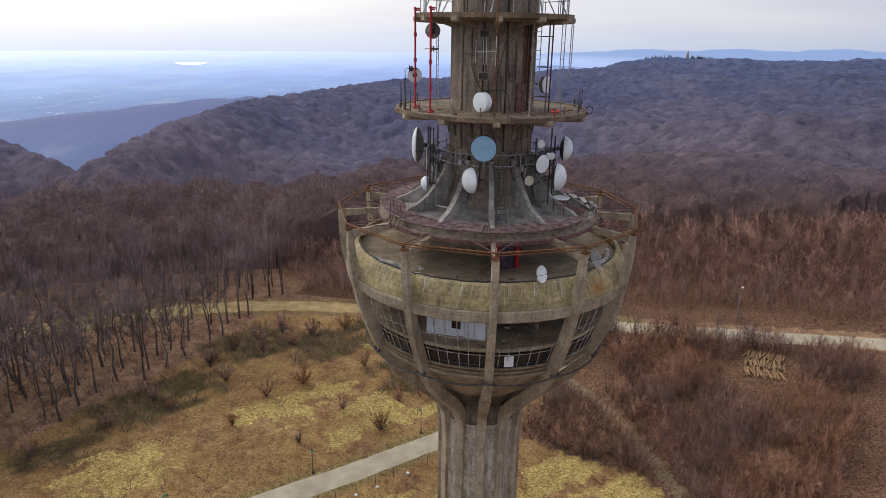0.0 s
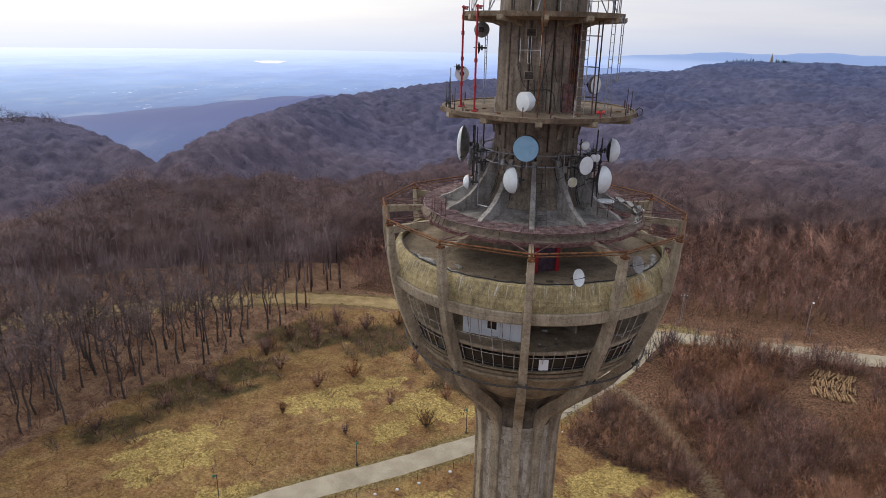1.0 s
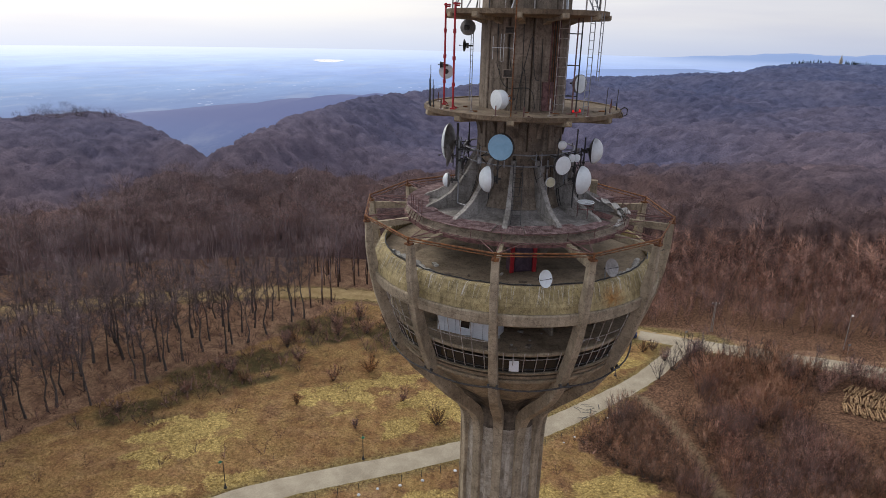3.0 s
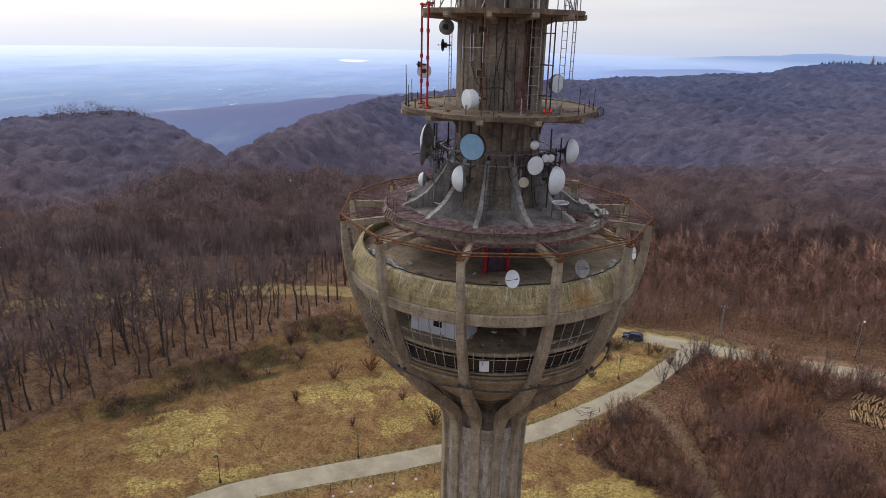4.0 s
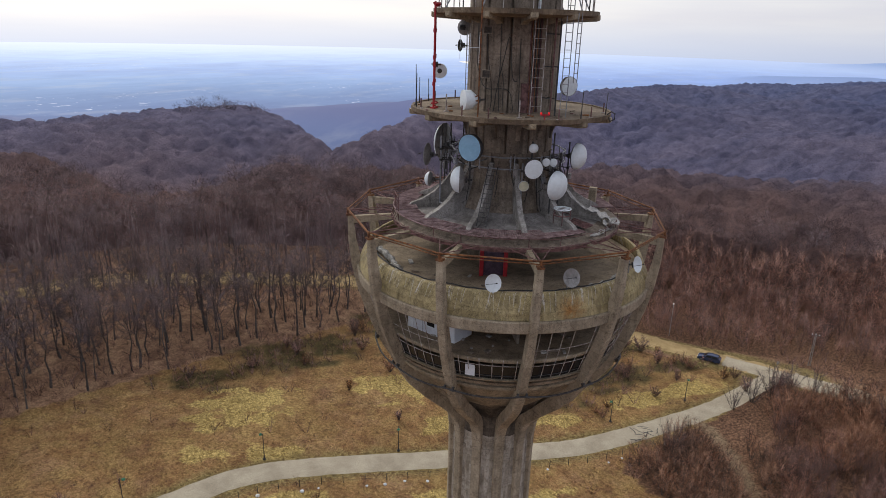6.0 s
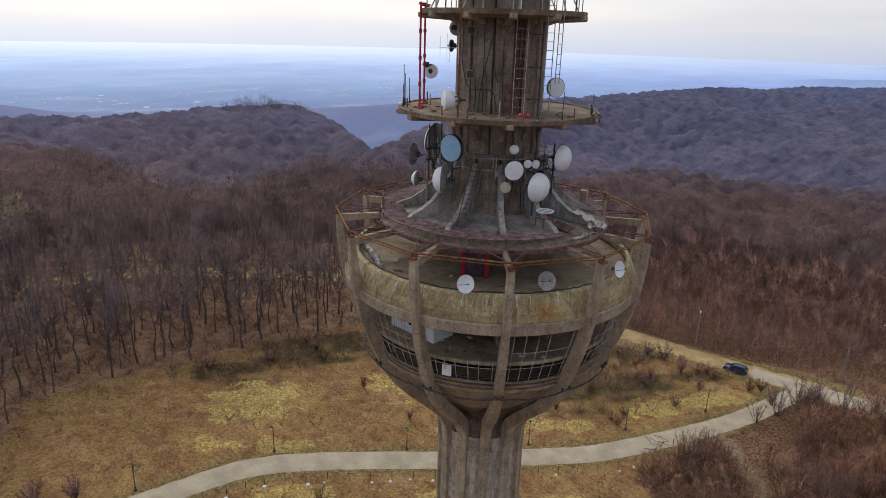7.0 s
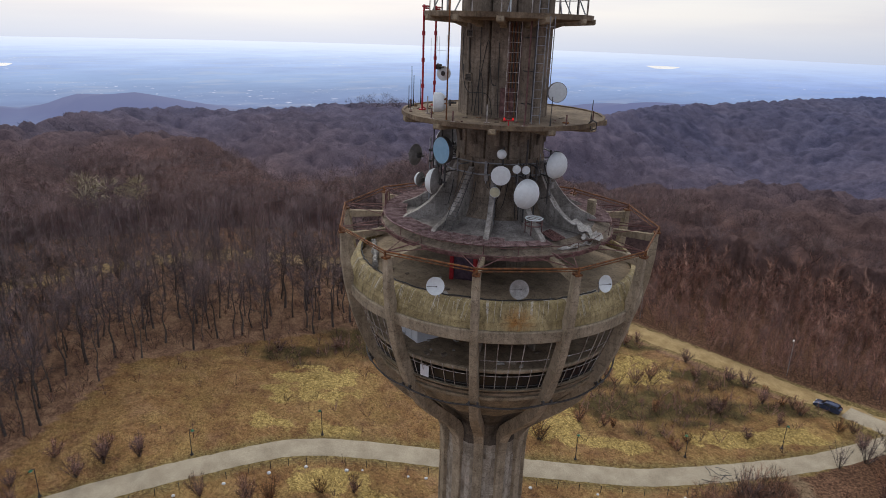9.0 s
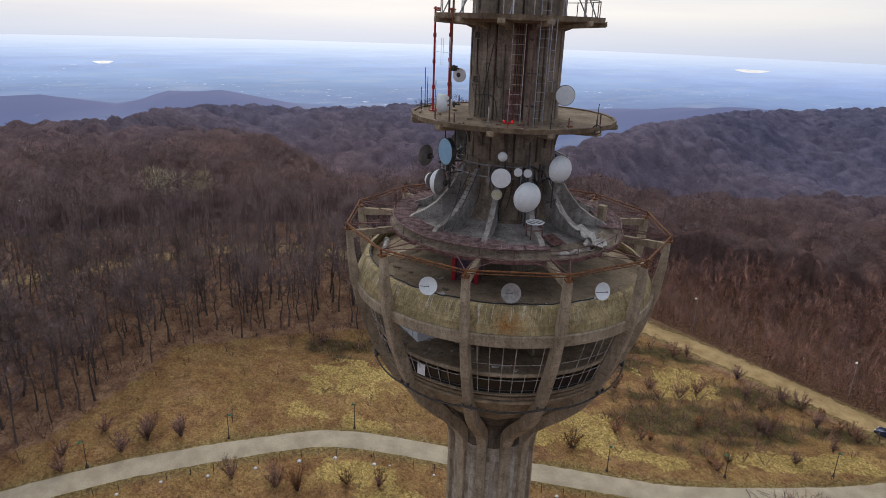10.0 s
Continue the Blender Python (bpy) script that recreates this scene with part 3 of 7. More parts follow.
def haze_material():
    """Far haze painted as glow, blue and pale, brighter sunward; fields and woods show faintly through."""
    m, n, l, bs = blank("far_hazy_plain")
    v = texco(n, l)
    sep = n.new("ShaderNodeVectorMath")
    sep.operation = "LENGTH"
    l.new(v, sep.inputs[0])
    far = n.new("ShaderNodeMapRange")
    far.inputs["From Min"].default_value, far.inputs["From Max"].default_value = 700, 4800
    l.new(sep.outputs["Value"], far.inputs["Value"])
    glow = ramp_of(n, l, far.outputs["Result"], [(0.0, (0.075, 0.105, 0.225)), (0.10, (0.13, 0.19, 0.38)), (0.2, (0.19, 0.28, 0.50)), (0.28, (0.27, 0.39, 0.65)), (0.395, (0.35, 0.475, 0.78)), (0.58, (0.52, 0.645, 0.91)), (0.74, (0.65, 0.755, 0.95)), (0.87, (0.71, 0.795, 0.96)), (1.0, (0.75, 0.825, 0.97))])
    up = n.new("ShaderNodeSeparateXYZ")
    l.new(texco(n, l, (1, 1, 1), False), up.inputs["Vector"])
    rise = n.new("ShaderNodeMapRange")
    rise.inputs["From Min"].default_value, rise.inputs["From Max"].default_value = PLAIN_Z + 2, PLAIN_Z + 26
    l.new(up.outputs["Z"], rise.inputs["Value"])
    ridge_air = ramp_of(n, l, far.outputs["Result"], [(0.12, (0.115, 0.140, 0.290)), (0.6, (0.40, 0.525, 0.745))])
    fields = noise_of(n, l, texco(n, l, (0.0045, 0.0028, 0.004)), 1.0, 9.0, 0.7)
    tone = ramp_of(n, l, fields, [(0.36, (0.87, 0.88, 0.91)), (0.64, (1.10, 1.10, 1.07))])
    calm = n.new("ShaderNodeMapRange")
    calm.inputs["From Min"].default_value, calm.inputs["From Max"].default_value = 0.9, 0.45
    l.new(far.outputs["Result"], calm.inputs["Value"])
    col = mixed(n, l, calm.outputs["Result"], glow, mixed(n, l, 1.0, glow, tone, "MULTIPLY"), "MIX")
    acre = noise_of(n, l, texco(n, l, (0.011, 0.006, 0.01)), 1.0, 5.0, 0.6)
    col = mixed(n, l, mixed(n, l, 1.0, calm.outputs["Result"], ramp_of(n, l, acre, [(0.52, (0, 0, 0)), (0.64, (0.16, 0.16, 0.16))]), "MULTIPLY"), col, (0.56, 0.57, 0.60))
    town = ramp_of(n, l, noise_of(n, l, texco(n, l, (0.0022, 0.0022, 0.002)), 1.0, 2.0), [(0.53, (0, 0, 0)), (0.60, (1, 1, 1))])
    roofs = ramp_of(n, l, noise_of(n, l, texco(n, l, (0.05, 0.05, 0.05)), 1.0, 2.0), [(0.66, (0, 0, 0)), (0.71, (0.75, 0.75, 0.75))])
    col = mixed(n, l, mixed(n, l, 1.0, town, roofs, "MULTIPLY"), col, (0.80, 0.84, 0.92))
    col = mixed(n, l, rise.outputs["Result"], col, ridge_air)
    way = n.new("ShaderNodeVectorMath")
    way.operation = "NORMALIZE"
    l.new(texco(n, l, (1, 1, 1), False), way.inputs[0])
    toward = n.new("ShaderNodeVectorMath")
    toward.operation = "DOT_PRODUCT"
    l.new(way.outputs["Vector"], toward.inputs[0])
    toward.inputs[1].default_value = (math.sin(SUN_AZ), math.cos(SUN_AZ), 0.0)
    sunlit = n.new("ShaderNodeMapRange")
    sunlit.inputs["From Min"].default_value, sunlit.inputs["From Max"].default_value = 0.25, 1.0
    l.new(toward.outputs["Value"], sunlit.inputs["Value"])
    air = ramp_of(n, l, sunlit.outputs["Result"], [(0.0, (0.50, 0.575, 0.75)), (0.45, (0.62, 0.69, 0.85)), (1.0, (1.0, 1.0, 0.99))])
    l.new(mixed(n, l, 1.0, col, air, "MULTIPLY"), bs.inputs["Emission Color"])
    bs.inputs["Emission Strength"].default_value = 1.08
    bs.inputs["Base Color"].default_value = (0.02, 0.02, 0.025, 1)
    bs.inputs["Roughness"].default_value = 1.0
    return m


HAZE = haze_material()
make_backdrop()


WATER, _n, _l, _b = blank("still_water")
_b.inputs["Base Color"].default_value, _b.inputs["Roughness"].default_value, _b.inputs["Metallic"].default_value = (0.9, 0.92, 0.95, 1), 0.08, 0.9
for az, d, w, ln in ((-20.8, 3100, 62, 150), (-72, 2330, 26, 80)):
    c = Vector((HUB[0] + d * math.sin(radians(az)), HUB[1] + d * math.cos(radians(az)), PLAIN_Z + 2))
    g = geo()
    ring = [(w * math.cos(q) * (1 + 0.25 * math.sin(3 * q)), ln * math.sin(q) * (1 + 0.2 * math.cos(2 * q))) for q in [2 * math.pi * i / 24 for i in range(24)]]
    add(g, [spin(-az) @ Vector((x, y, 0)) for x, y in ring], [tuple(range(24))])
    lake = tagged(part("lake", g, WATER), "pale lake on the far plain", "water", kind="structure")
    lake.matrix_world = Matrix.Translation(c)

# ---- the tower ----
A0 = -0.65                       # bearing of the first rib
N = 12
tower = thing("television_tower", Matrix(), "tall weathered concrete telecommunication tower with a bowl-shaped, derelict pod", "tower")

OUTER = [(3.92, -1.5), (3.92, 14.0), (3.90, 24.0), (3.95, 26.4), (4.15, 27.9), (4.75, 29.0), (5.9, 30.2), (7.7, 31.9), (9.0, 33.3), (9.95, 34.8), (10.9, 36.9), (11.55, 38.6), (12.1, 40.4), (12.5, 42.3), (12.72, 44.3), (12.75, 46.35)]


def offset_in(profile, d):
    """The profile moved inwards by d along its normal."""
    out = []
    for i, (r, z) in enumerate(profile):
        r0, z0 = profile[max(i - 1, 0)]
        r1, z1 = profile[min(i + 1, len(profile) - 1)]
        k = math.hypot(r1 - r0, z1 - z0)
        dd = d(z) if callable(d) else d
        out.append((r - (z1 - z0) / k * dd, z + (r1 - r0) / k * dd))
    return out


def rib_mesh():
    """A curved rib: slim and deep at the pod, wider and flatter along the shaft."""
    g = geo()
    inner = offset_in(OUTER, lambda z: 0.75 if z < 27 else float(np.interp(z, [27, 42, 46.4], [0.95, 0.85, 0.42])))
    vs = []
    for (r, z), (ri, zi) in zip(OUTER, inner):
        w = 0.40 if z < 27 else np.interp(z, [27, 31, 34, 38, 42, 46.4], [0.42, 0.40, 0.36, 0.30, 0.27, 0.26])
        c = 0.05
        vs += [(ri, -w, zi), (r - c, -w, z), (r, -w + c, z), (r, w - c, z), (r - c, w, z), (ri, w, zi)]
    k = 6
    fs = [(i * k + q, i * k + (q + 1) % k, (i + 1) * k + (q + 1) % k, (i + 1) * k + q) for i in range(len(OUTER) - 1) for q in range(k)]
    fs += [tuple(range(k - 1, -1, -1)), tuple((len(OUTER) - 1) * k + q for q in range(k))]
    add(g, vs, fs)
    return mesh_of("rib", g, CONCRETE_RIB)


def repeat(name, me, mat, count=N, first=A0, parent=tower, label="", step=None, skip=()):
    step = step or 360 / count
    return [part(name, me, mat, parent, label, m=spin(first + step * i)) for i in range(count) if i not in skip]


repeat("rib", rib_mesh(), CONCRETE_RIB)

# the shaft between the ribs: flat panels, in lifts of formwork
g = geo()
lathe(g, [(3.62, -1.5), (3.62, 26.3), (3.64, 27.4)], A0 - 15, A0 + 345, 12)
part("shaft", g, CONCRETE_SHAFT, tower)
# recess between the ribs, coloured far darker than the shaft, stains included
RECESS_DARK = concrete("dark_recess_concrete", (0.045, 0.037, 0.030), (0.22, 0.185, 0.145), 0.08, 0.6)
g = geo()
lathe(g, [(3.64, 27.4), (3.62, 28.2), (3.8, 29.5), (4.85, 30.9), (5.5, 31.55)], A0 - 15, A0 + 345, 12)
part("funnel", g, RECESS_DARK, tower, "very dark, stained recess between the ribs")
g = geo()
lathe(g, [(5.5, 31.55), (6.6, 32.4), (7.9, 33.8), (8.8, 35.0), (9.3, 35.5), (9.2, 35.6), (2.9, 35.6)], A0 - 15, A0 + 345, 12)
part("bowl", g, CONCRETE, tower)
panel = geo()
box(panel, spin(15) @ pose(3.505, 0, -0.95), 0.12, 1.16, 1.86, 0.02)
panel_mesh = mesh_of("shaft_panel", panel, CONCRETE_SHAFT)
for k in range(N):
    for i in range(11):
        part("shaft_panel", panel_mesh, None, tower, m=spin(A0 + 30 * k) @ pose(0, 0, 26.0 - 1.9 * i))
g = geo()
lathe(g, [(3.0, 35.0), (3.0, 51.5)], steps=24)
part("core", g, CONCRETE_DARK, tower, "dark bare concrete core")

# floors
g = geo()
lathe(g, [(2.9, 36.02), (9.75, 36.02), (9.9, 36.32), (2.9, 36.32)], steps=72, closed=True)
part("lower_floor", g, CONCRETE_FLOOR, tower)
g = geo()
lathe(g, [(2.9, 38.2), (10.25, 38.2), (10.36, 38.42), (10.3, 38.5), (2.9, 38.5)], steps=72, closed=True)
part("middle_floor", g, CONCRETE_FLOOR, tower)
g = geo()
lathe(g, [(2.9, 42.75), (11.0, 42.75), (11.0, 43.2), (2.9, 43.2)], steps=72, closed=True)
part("gallery_floor", g, CONCRETE_FLOOR, tower)

g = geo()
lathe(g, [(10.26, 38.22), (10.38, 38.22), (10.44, 38.34), (10.43, 38.48), (10.38, 38.53), (10.2, 38.53)], steps=72, closed=True)
part("floor_edge", g, CONCRETE, tower, "pale worn concrete floor edge")

# sill rings below the glazing
for name, r, z, h in (("sill_ring", 10.12, 36.60, 0.16), ("sill_ring", 9.85, 35.78, 0.30)):
    g = geo()
    lathe(g, [(r - 0.5, z - h / 2), (r - 0.12, z - h / 2), (r, z + h / 2), (r - 0.5, z + h / 2)], steps=72, closed=True)
    part(name, g, CONCRETE, tower)

# the parapet: one curved concrete piece a bay, with a lit sloping upper face
g = geo()
lathe(g, [(11.42, 42.20), (11.86, 42.26), (11.80, 42.75), (11.24, 43.90), (11.12, 43.97), (10.92, 44.0), (10.9, 43.75), (11.1, 43.2), (11.3, 42.6)], 0.05, 29.95, 16, closed=True)
para = mesh_of("parapet", g, CONCRETE_PALE, True, 14)
repeat("parapet", para, CONCRETE_PALE, skip=(10,))
part("parapet", mesh_of("parapet", g, CONCRETE_RUSTY, True, 14), CONCRETE_RUSTY, tower, "parapet piece with an orange rust stain", m=spin(A0 + 300))

g = geo()
lathe(g, [(11.42, 41.30), (11.82, 41.28), (11.98, 41.40), (12.06, 42.16), (12.02, 42.25), (11.42, 42.195)], 0.05, 29.95, 16, closed=True)
repeat("parapet_band", mesh_of("parapet_band", g, CONCRETE_RIB, True, 14), CONCRETE_RIB)

# white lime crusts that run down the parapet from its joints
LIME = mottled("white_lime_crust", (0.34, 0.30, 0.20), (0.56, 0.51, 0.40), 5.0, 30, 0.9, 0, 0.3)
FACE = [(10.99, 44.0), (11.13, 43.98), (11.25, 43.90), (11.53, 43.33), (11.81, 42.77), (11.875, 42.28)]


def on_face(f):
    """A point of the parapet's outer face, f metres down from its top."""
    for (r0, z0), (r1, z1) in zip(FACE, FACE[1:]):
        k = math.hypot(r1 - r0, z1 - z0)
        if f <= k:
            return r0 + (r1 - r0) * f / k, z0 + (z1 - z0) * f / k
        f -= k
    return FACE[-1]


random.seed(61)
for bay in range(N):
    for k in range(random.choice((4, 5, 6))):
        a = A0 + 30 * bay + 2.5 + 25 * random.random()
        top, ln, w, bend = random.choice((0.05, 0.15, 0.35)), random.uniform(0.4, 1.35), random.uniform(0.022, 0.055), random.uniform(-0.5, 0.5)
        g, rows = geo(), []
        for i in range(7):
            r, z = on_face(top + ln * i / 6)
            c = a + bend * (i / 6) ** 2 + random.uniform(-0.06, 0.06)
            hw = math.degrees(w * (0.6 + 0.8 * random.random()) * (1 - 0.6 * i / 6) / r)
            rows.append([polar(r - 0.02, c - hw, z - 0.01), polar(r + 0.012, c - hw * 0.6, z), polar(r + 0.012, c + hw * 0.6, z), polar(r - 0.02, c + hw, z - 0.01)])
        add(g, [v for row in rows for v in row], [(4 * i + q, 4 * i + q + 1, 4 * i + q + 5, 4 * i + q + 4) for i in range(6) for q in range(3)])
        part("lime_streak", g, LIME, tower, "white lime crust run down the parapet")

# roof slab, fascia, sloping deck
g = geo()
lathe(g, [(2.9, 46.1), (8.7, 46.1), (9.15, 46.34), (9.25, 46.5), (9.1, 46.54), (8.3, 46.85), (7.7, 47.0), (2.9, 47.0)], steps=72, closed=True)
part("roof_slab", g, CONCRETE_DARK, tower)
g = geo()
lathe(g, [(9.20, 46.22), (9.275, 46.22), (9.285, 46.53), (9.22, 46.56), (9.20, 46.5)], A0, A0 + 360, 24, closed=True)
part("roof_edge", g, RUST_DARK, tower, "dark rust-red steel roof edging")
DECK = [(7.75, 47.02), (6.4, 47.08), (5.2, 47.18), (4.5, 47.5), (4.0, 48.2), (3.65, 49.3), (3.48, 50.6), (3.42, 52.0)]
g = geo()
lathe(g, DECK[:4] + [(4.3, 47.6), (3.3, 47.6), (3.3, 47.0)], 2.0, 28.0, 8, closed=True)
repeat("roof_panel", mesh_of("roof_panel", g, ROOFING), ROOFING)

g = geo()
lathe(g, [(4.28, 47.62), (4.0, 48.2), (3.65, 49.3), (3.48, 50.6), (3.42, 52.0), (3.3, 52.0), (3.3, 47.62)], 2.0, 28.0, 8, closed=True)
repeat("neck_panel", mesh_of("neck_panel", g, CONCRETE_DARK), CONCRETE_DARK)

# the flaring fins over the roof
FIN_TOP = [(7.95, 47.14), (7.6, 47.42), (6.7, 47.78), (5.8, 48.35), (5.1, 49.1), (4.5, 49.9), (4.05, 50.7), (3.66, 51.3)]
g = geo()
slab(g, FIN_TOP + [(3.2, 51.3), (3.2, 46.95), (7.95, 46.95)], 0.38)
FIN = mesh_of("fin", g, CONCRETE_FIN)
fins = repeat("fin", FIN, CONCRETE_FIN)

# beams from the roof slab to the rib heads
g = geo()
slab(g, [(8.8, 46.08), (12.2, 45.72), (12.55, 45.72), (12.55, 46.28), (8.8, 46.5)], 0.34)
repeat("roof_beam", mesh_of("roof_beam", g, CONCRETE), CONCRETE)

# upper shaft: panels and pilasters
g = geo()
lathe(g, [(3.12, 51.5), (3.12, 64.6), (2.4, 64.7), (2.4, 72.0)], A0 - 15, A0 + 345, 12)
part("upper_shaft", g, CONCRETE_DARK, tower, "dark weathered ribbed concrete shaft")
g = geo()
box(g, pose(3.08, 0, 58.2), 0.5, 1.60, 13.2, 0.05)
repeat("pilaster", mesh_of("pilaster", g, CONCRETE_DARK), CONCRETE_DARK)
# quarter-round corbels under the lower platform
arc = [(3.45 + 1.35 * (1 - math.cos(a)), 53.0 + 1.55 * math.sin(a)) for a in [math.pi / 2 * k / 8 for k in range(9)]]
g = geo()
slab(g, arc + [(3.2, 54.55), (3.2, 53.0)], 0.36)
repeat("corbel", mesh_of("corbel", g, CONCRETE_DARK), CONCRETE_DARK)


def platform(r, z, name, rim):
    g = geo()
    lathe(g, [(3.2, z - 0.42), (r - 1.4, z - 0.42), (r - 0.1, z - 0.26), (r, z - 0.22), (r + 0.02, z + rim), (r - 0.18, z + rim), (r - 0.2, z), (3.2, z)], A0, A0 + 360, 24, closed=True)
    p = part(name, g, CONCRETE_DECK, tower)
    g = geo()
    slab(g, [(3.3, z - 0.9), (r - 2.2, z - 0.66), (r + 0.06, z - 0.52), (r + 0.16, z - 0.42), (r + 0.14, z - 0.12), (r - 0.1, z - 0.2), (3.3, z - 0.3)], 0.5)
    me = mesh_of("bracket", g, CONCRETE)
    repeat("bracket", me, CONCRETE, parent=p)
    return p


platform(7.72, 55.0, "lower_platform", 0.10)
platform(6.15, 62.05, "upper_platform", 0.12)
g = geo()
lathe(g, [(5.4, 66.0), (5.4, 66.4), (2.4, 66.4), (2.4, 66.0)], A0, A0 + 360, 24, closed=True)
part("top_platform", g, CONCRETE, tower)

# glazing bars: five to a bay, gone from the upper half of one bay
LIGHT = [(11.45, 41.32), (11.05, 39.9), (10.62, 38.6), (10.25, 37.55), (9.95, 36.75)]


def bar(a, full):
    g = geo()
    pts = [polar(r, 0, z) for r, z in (LIGHT if full else LIGHT[2:])]
    tube(g, pts, 0.036, 4)
    return g


BAR_FULL, BAR_LOW = mesh_of("glazing_bar", bar(0, True), WORN), mesh_of("glazing_bar", bar(0, False), WORN)
random.seed(4)
OPEN_BAY = 9                     # the bay between the bearings -90 and -60
for bay in range(N):
    a = A0 + 30 * bay
    for k in range(6):
        full = bay != OPEN_BAY and random.random() > 0.12
        lean = random.uniform(-0.6, 0.6)
        part("glazing_bar", BAR_FULL if full else BAR_LOW, GALV, tower, m=spin(a + 3.6 + 4.56 * k + lean))
    for r, z in ((10.92, 39.5), (10.4, 38.0), (10.05, 37.0)):
        if bay == OPEN_BAY and z > 39:
            continue
        g = geo()
        tube(g, [polar(r, a + 2 + 26 * q / 6, z) for q in range(7)], 0.03, 4)
        part("glazing_rail", g, WORN if z > 37.5 else DARK_STEEL, tower)
    g = geo()
    lathe(g, [(9.92, 36.75), (9.95, 36.75), (10.24, 37.9), (10.21, 37.9)], a + 2, a + 28, 6, closed=True)
    part("lower_pane", g, DARK_GLASS, tower, "dark dusty lower window glass")

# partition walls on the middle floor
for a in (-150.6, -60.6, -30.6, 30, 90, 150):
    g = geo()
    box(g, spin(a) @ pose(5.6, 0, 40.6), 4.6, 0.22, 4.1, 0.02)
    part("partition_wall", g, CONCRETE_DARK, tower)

# ---- woods ----


def twig_material(name, lo, hi, thin=0.55):
    m, n, l, bs = blank(name)
    a = n.new("ShaderNodeAttribute")
    a.attribute_name = "tone"
    o = n.new("ShaderNodeObjectInfo")
    s = n.new("ShaderNodeMath")
    s.operation = "ADD"
    l.new(a.outputs["Fac"], s.inputs[0])
    l.new(o.outputs["Random"], s.inputs[1])
    f = n.new("ShaderNodeMath")
    f.operation = "FRACT"
    l.new(s.outputs[0], f.inputs[0])
    col = ramp_of(n, l, f.outputs[0], [(0.0, lo), (0.35, tuple((p + q) / 2 * k for p, q, k in zip(lo, hi, (0.94, 1.0, 1.08)))), (0.7, hi), (1.0, tuple((p + q) / 2 * k for p, q, k in zip(lo, hi, (1.06, 1.0, 0.92))))])
    isl = n.new("ShaderNodeNewGeometry")
    t = ramp_of(n, l, isl.outputs["Random Per Island"], [(0.0, (0.78, 0.78, 0.78)), (1.0, (1.22, 1.22, 1.22))])
    l.new(mixed(n, l, 1.0, col, t, "MULTIPLY"), bs.inputs["Base Color"])
    bs.inputs["Roughness"].default_value = 0.9
    bs.inputs["Specular IOR Level"].default_value = 0.2
    bs.inputs["Alpha"].default_value = thin       # each blade stands for a spray of finer twigs with gaps
    return m


TWIG = twig_material("bare_twigs", (0.126, 0.087, 0.090), (0.242, 0.170, 0.172))
TWIG_RED = twig_material("reddish_bare_twigs", (0.235, 0.126, 0.086), (0.47, 0.265, 0.178))
TWIG_YOUNG = twig_material("young_reddish_twigs", (0.240, 0.136, 0.110), (0.415, 0.240, 0.193))
# TWIG_FAR is the twig colour with violet distance haze painted in
TWIG_FAR = twig_material("haze_tinted_far_twigs", (0.106, 0.085, 0.105), (0.179, 0.144, 0.173))
TWIG_ORANGE = twig_material("orange_bare_twigs", (0.25, 0.120, 0.052), (0.38, 0.19, 0.085))
rng = np.random.default_rng(11)


def bars(segs, sides=3):
    """Tapering bars as arrays: rows of (p0, p1, r0, r1)."""
    vs, fs = [], []
    for p0, p1, r0, r1 in segs:
        d = p1 - p0
        d = d / (np.linalg.norm(d) + 1e-9)
        u = np.cross(d, (0.0, 0.0, 1.0) if abs(d[2]) < 0.9 else (1.0, 0.0, 0.0))
        u /= np.linalg.norm(u)
        w = np.cross(d, u)
        k = len(vs)
        for p, r in ((p0, r0), (p1, r1)):
            for q in range(sides):
                a = 2 * math.pi * q / sides
                vs.append(p + (u * math.cos(a) + w * math.sin(a)) * r)
        for q in range(sides):
            q2 = (q + 1) % sides
            fs += [(k + q, k + q2, k + sides + q2), (k + q, k + sides + q2, k + sides + q)]
    return np.array(vs), np.array(fs)


def slivers(base, way, width):
    """Thin pointed twigs: one triangle each."""
    n = len(base)
    side = np.cross(way, rng.normal(size=(n, 3)))
    side /= np.linalg.norm(side, axis=1)[:, None] + 1e-9
    w = np.reshape(width, (-1, 1)) * side / 2
    v = np.stack([base - w, base + w, base + way], 1).reshape(-1, 3)
    return v, np.arange(3 * n).reshape(-1, 3)


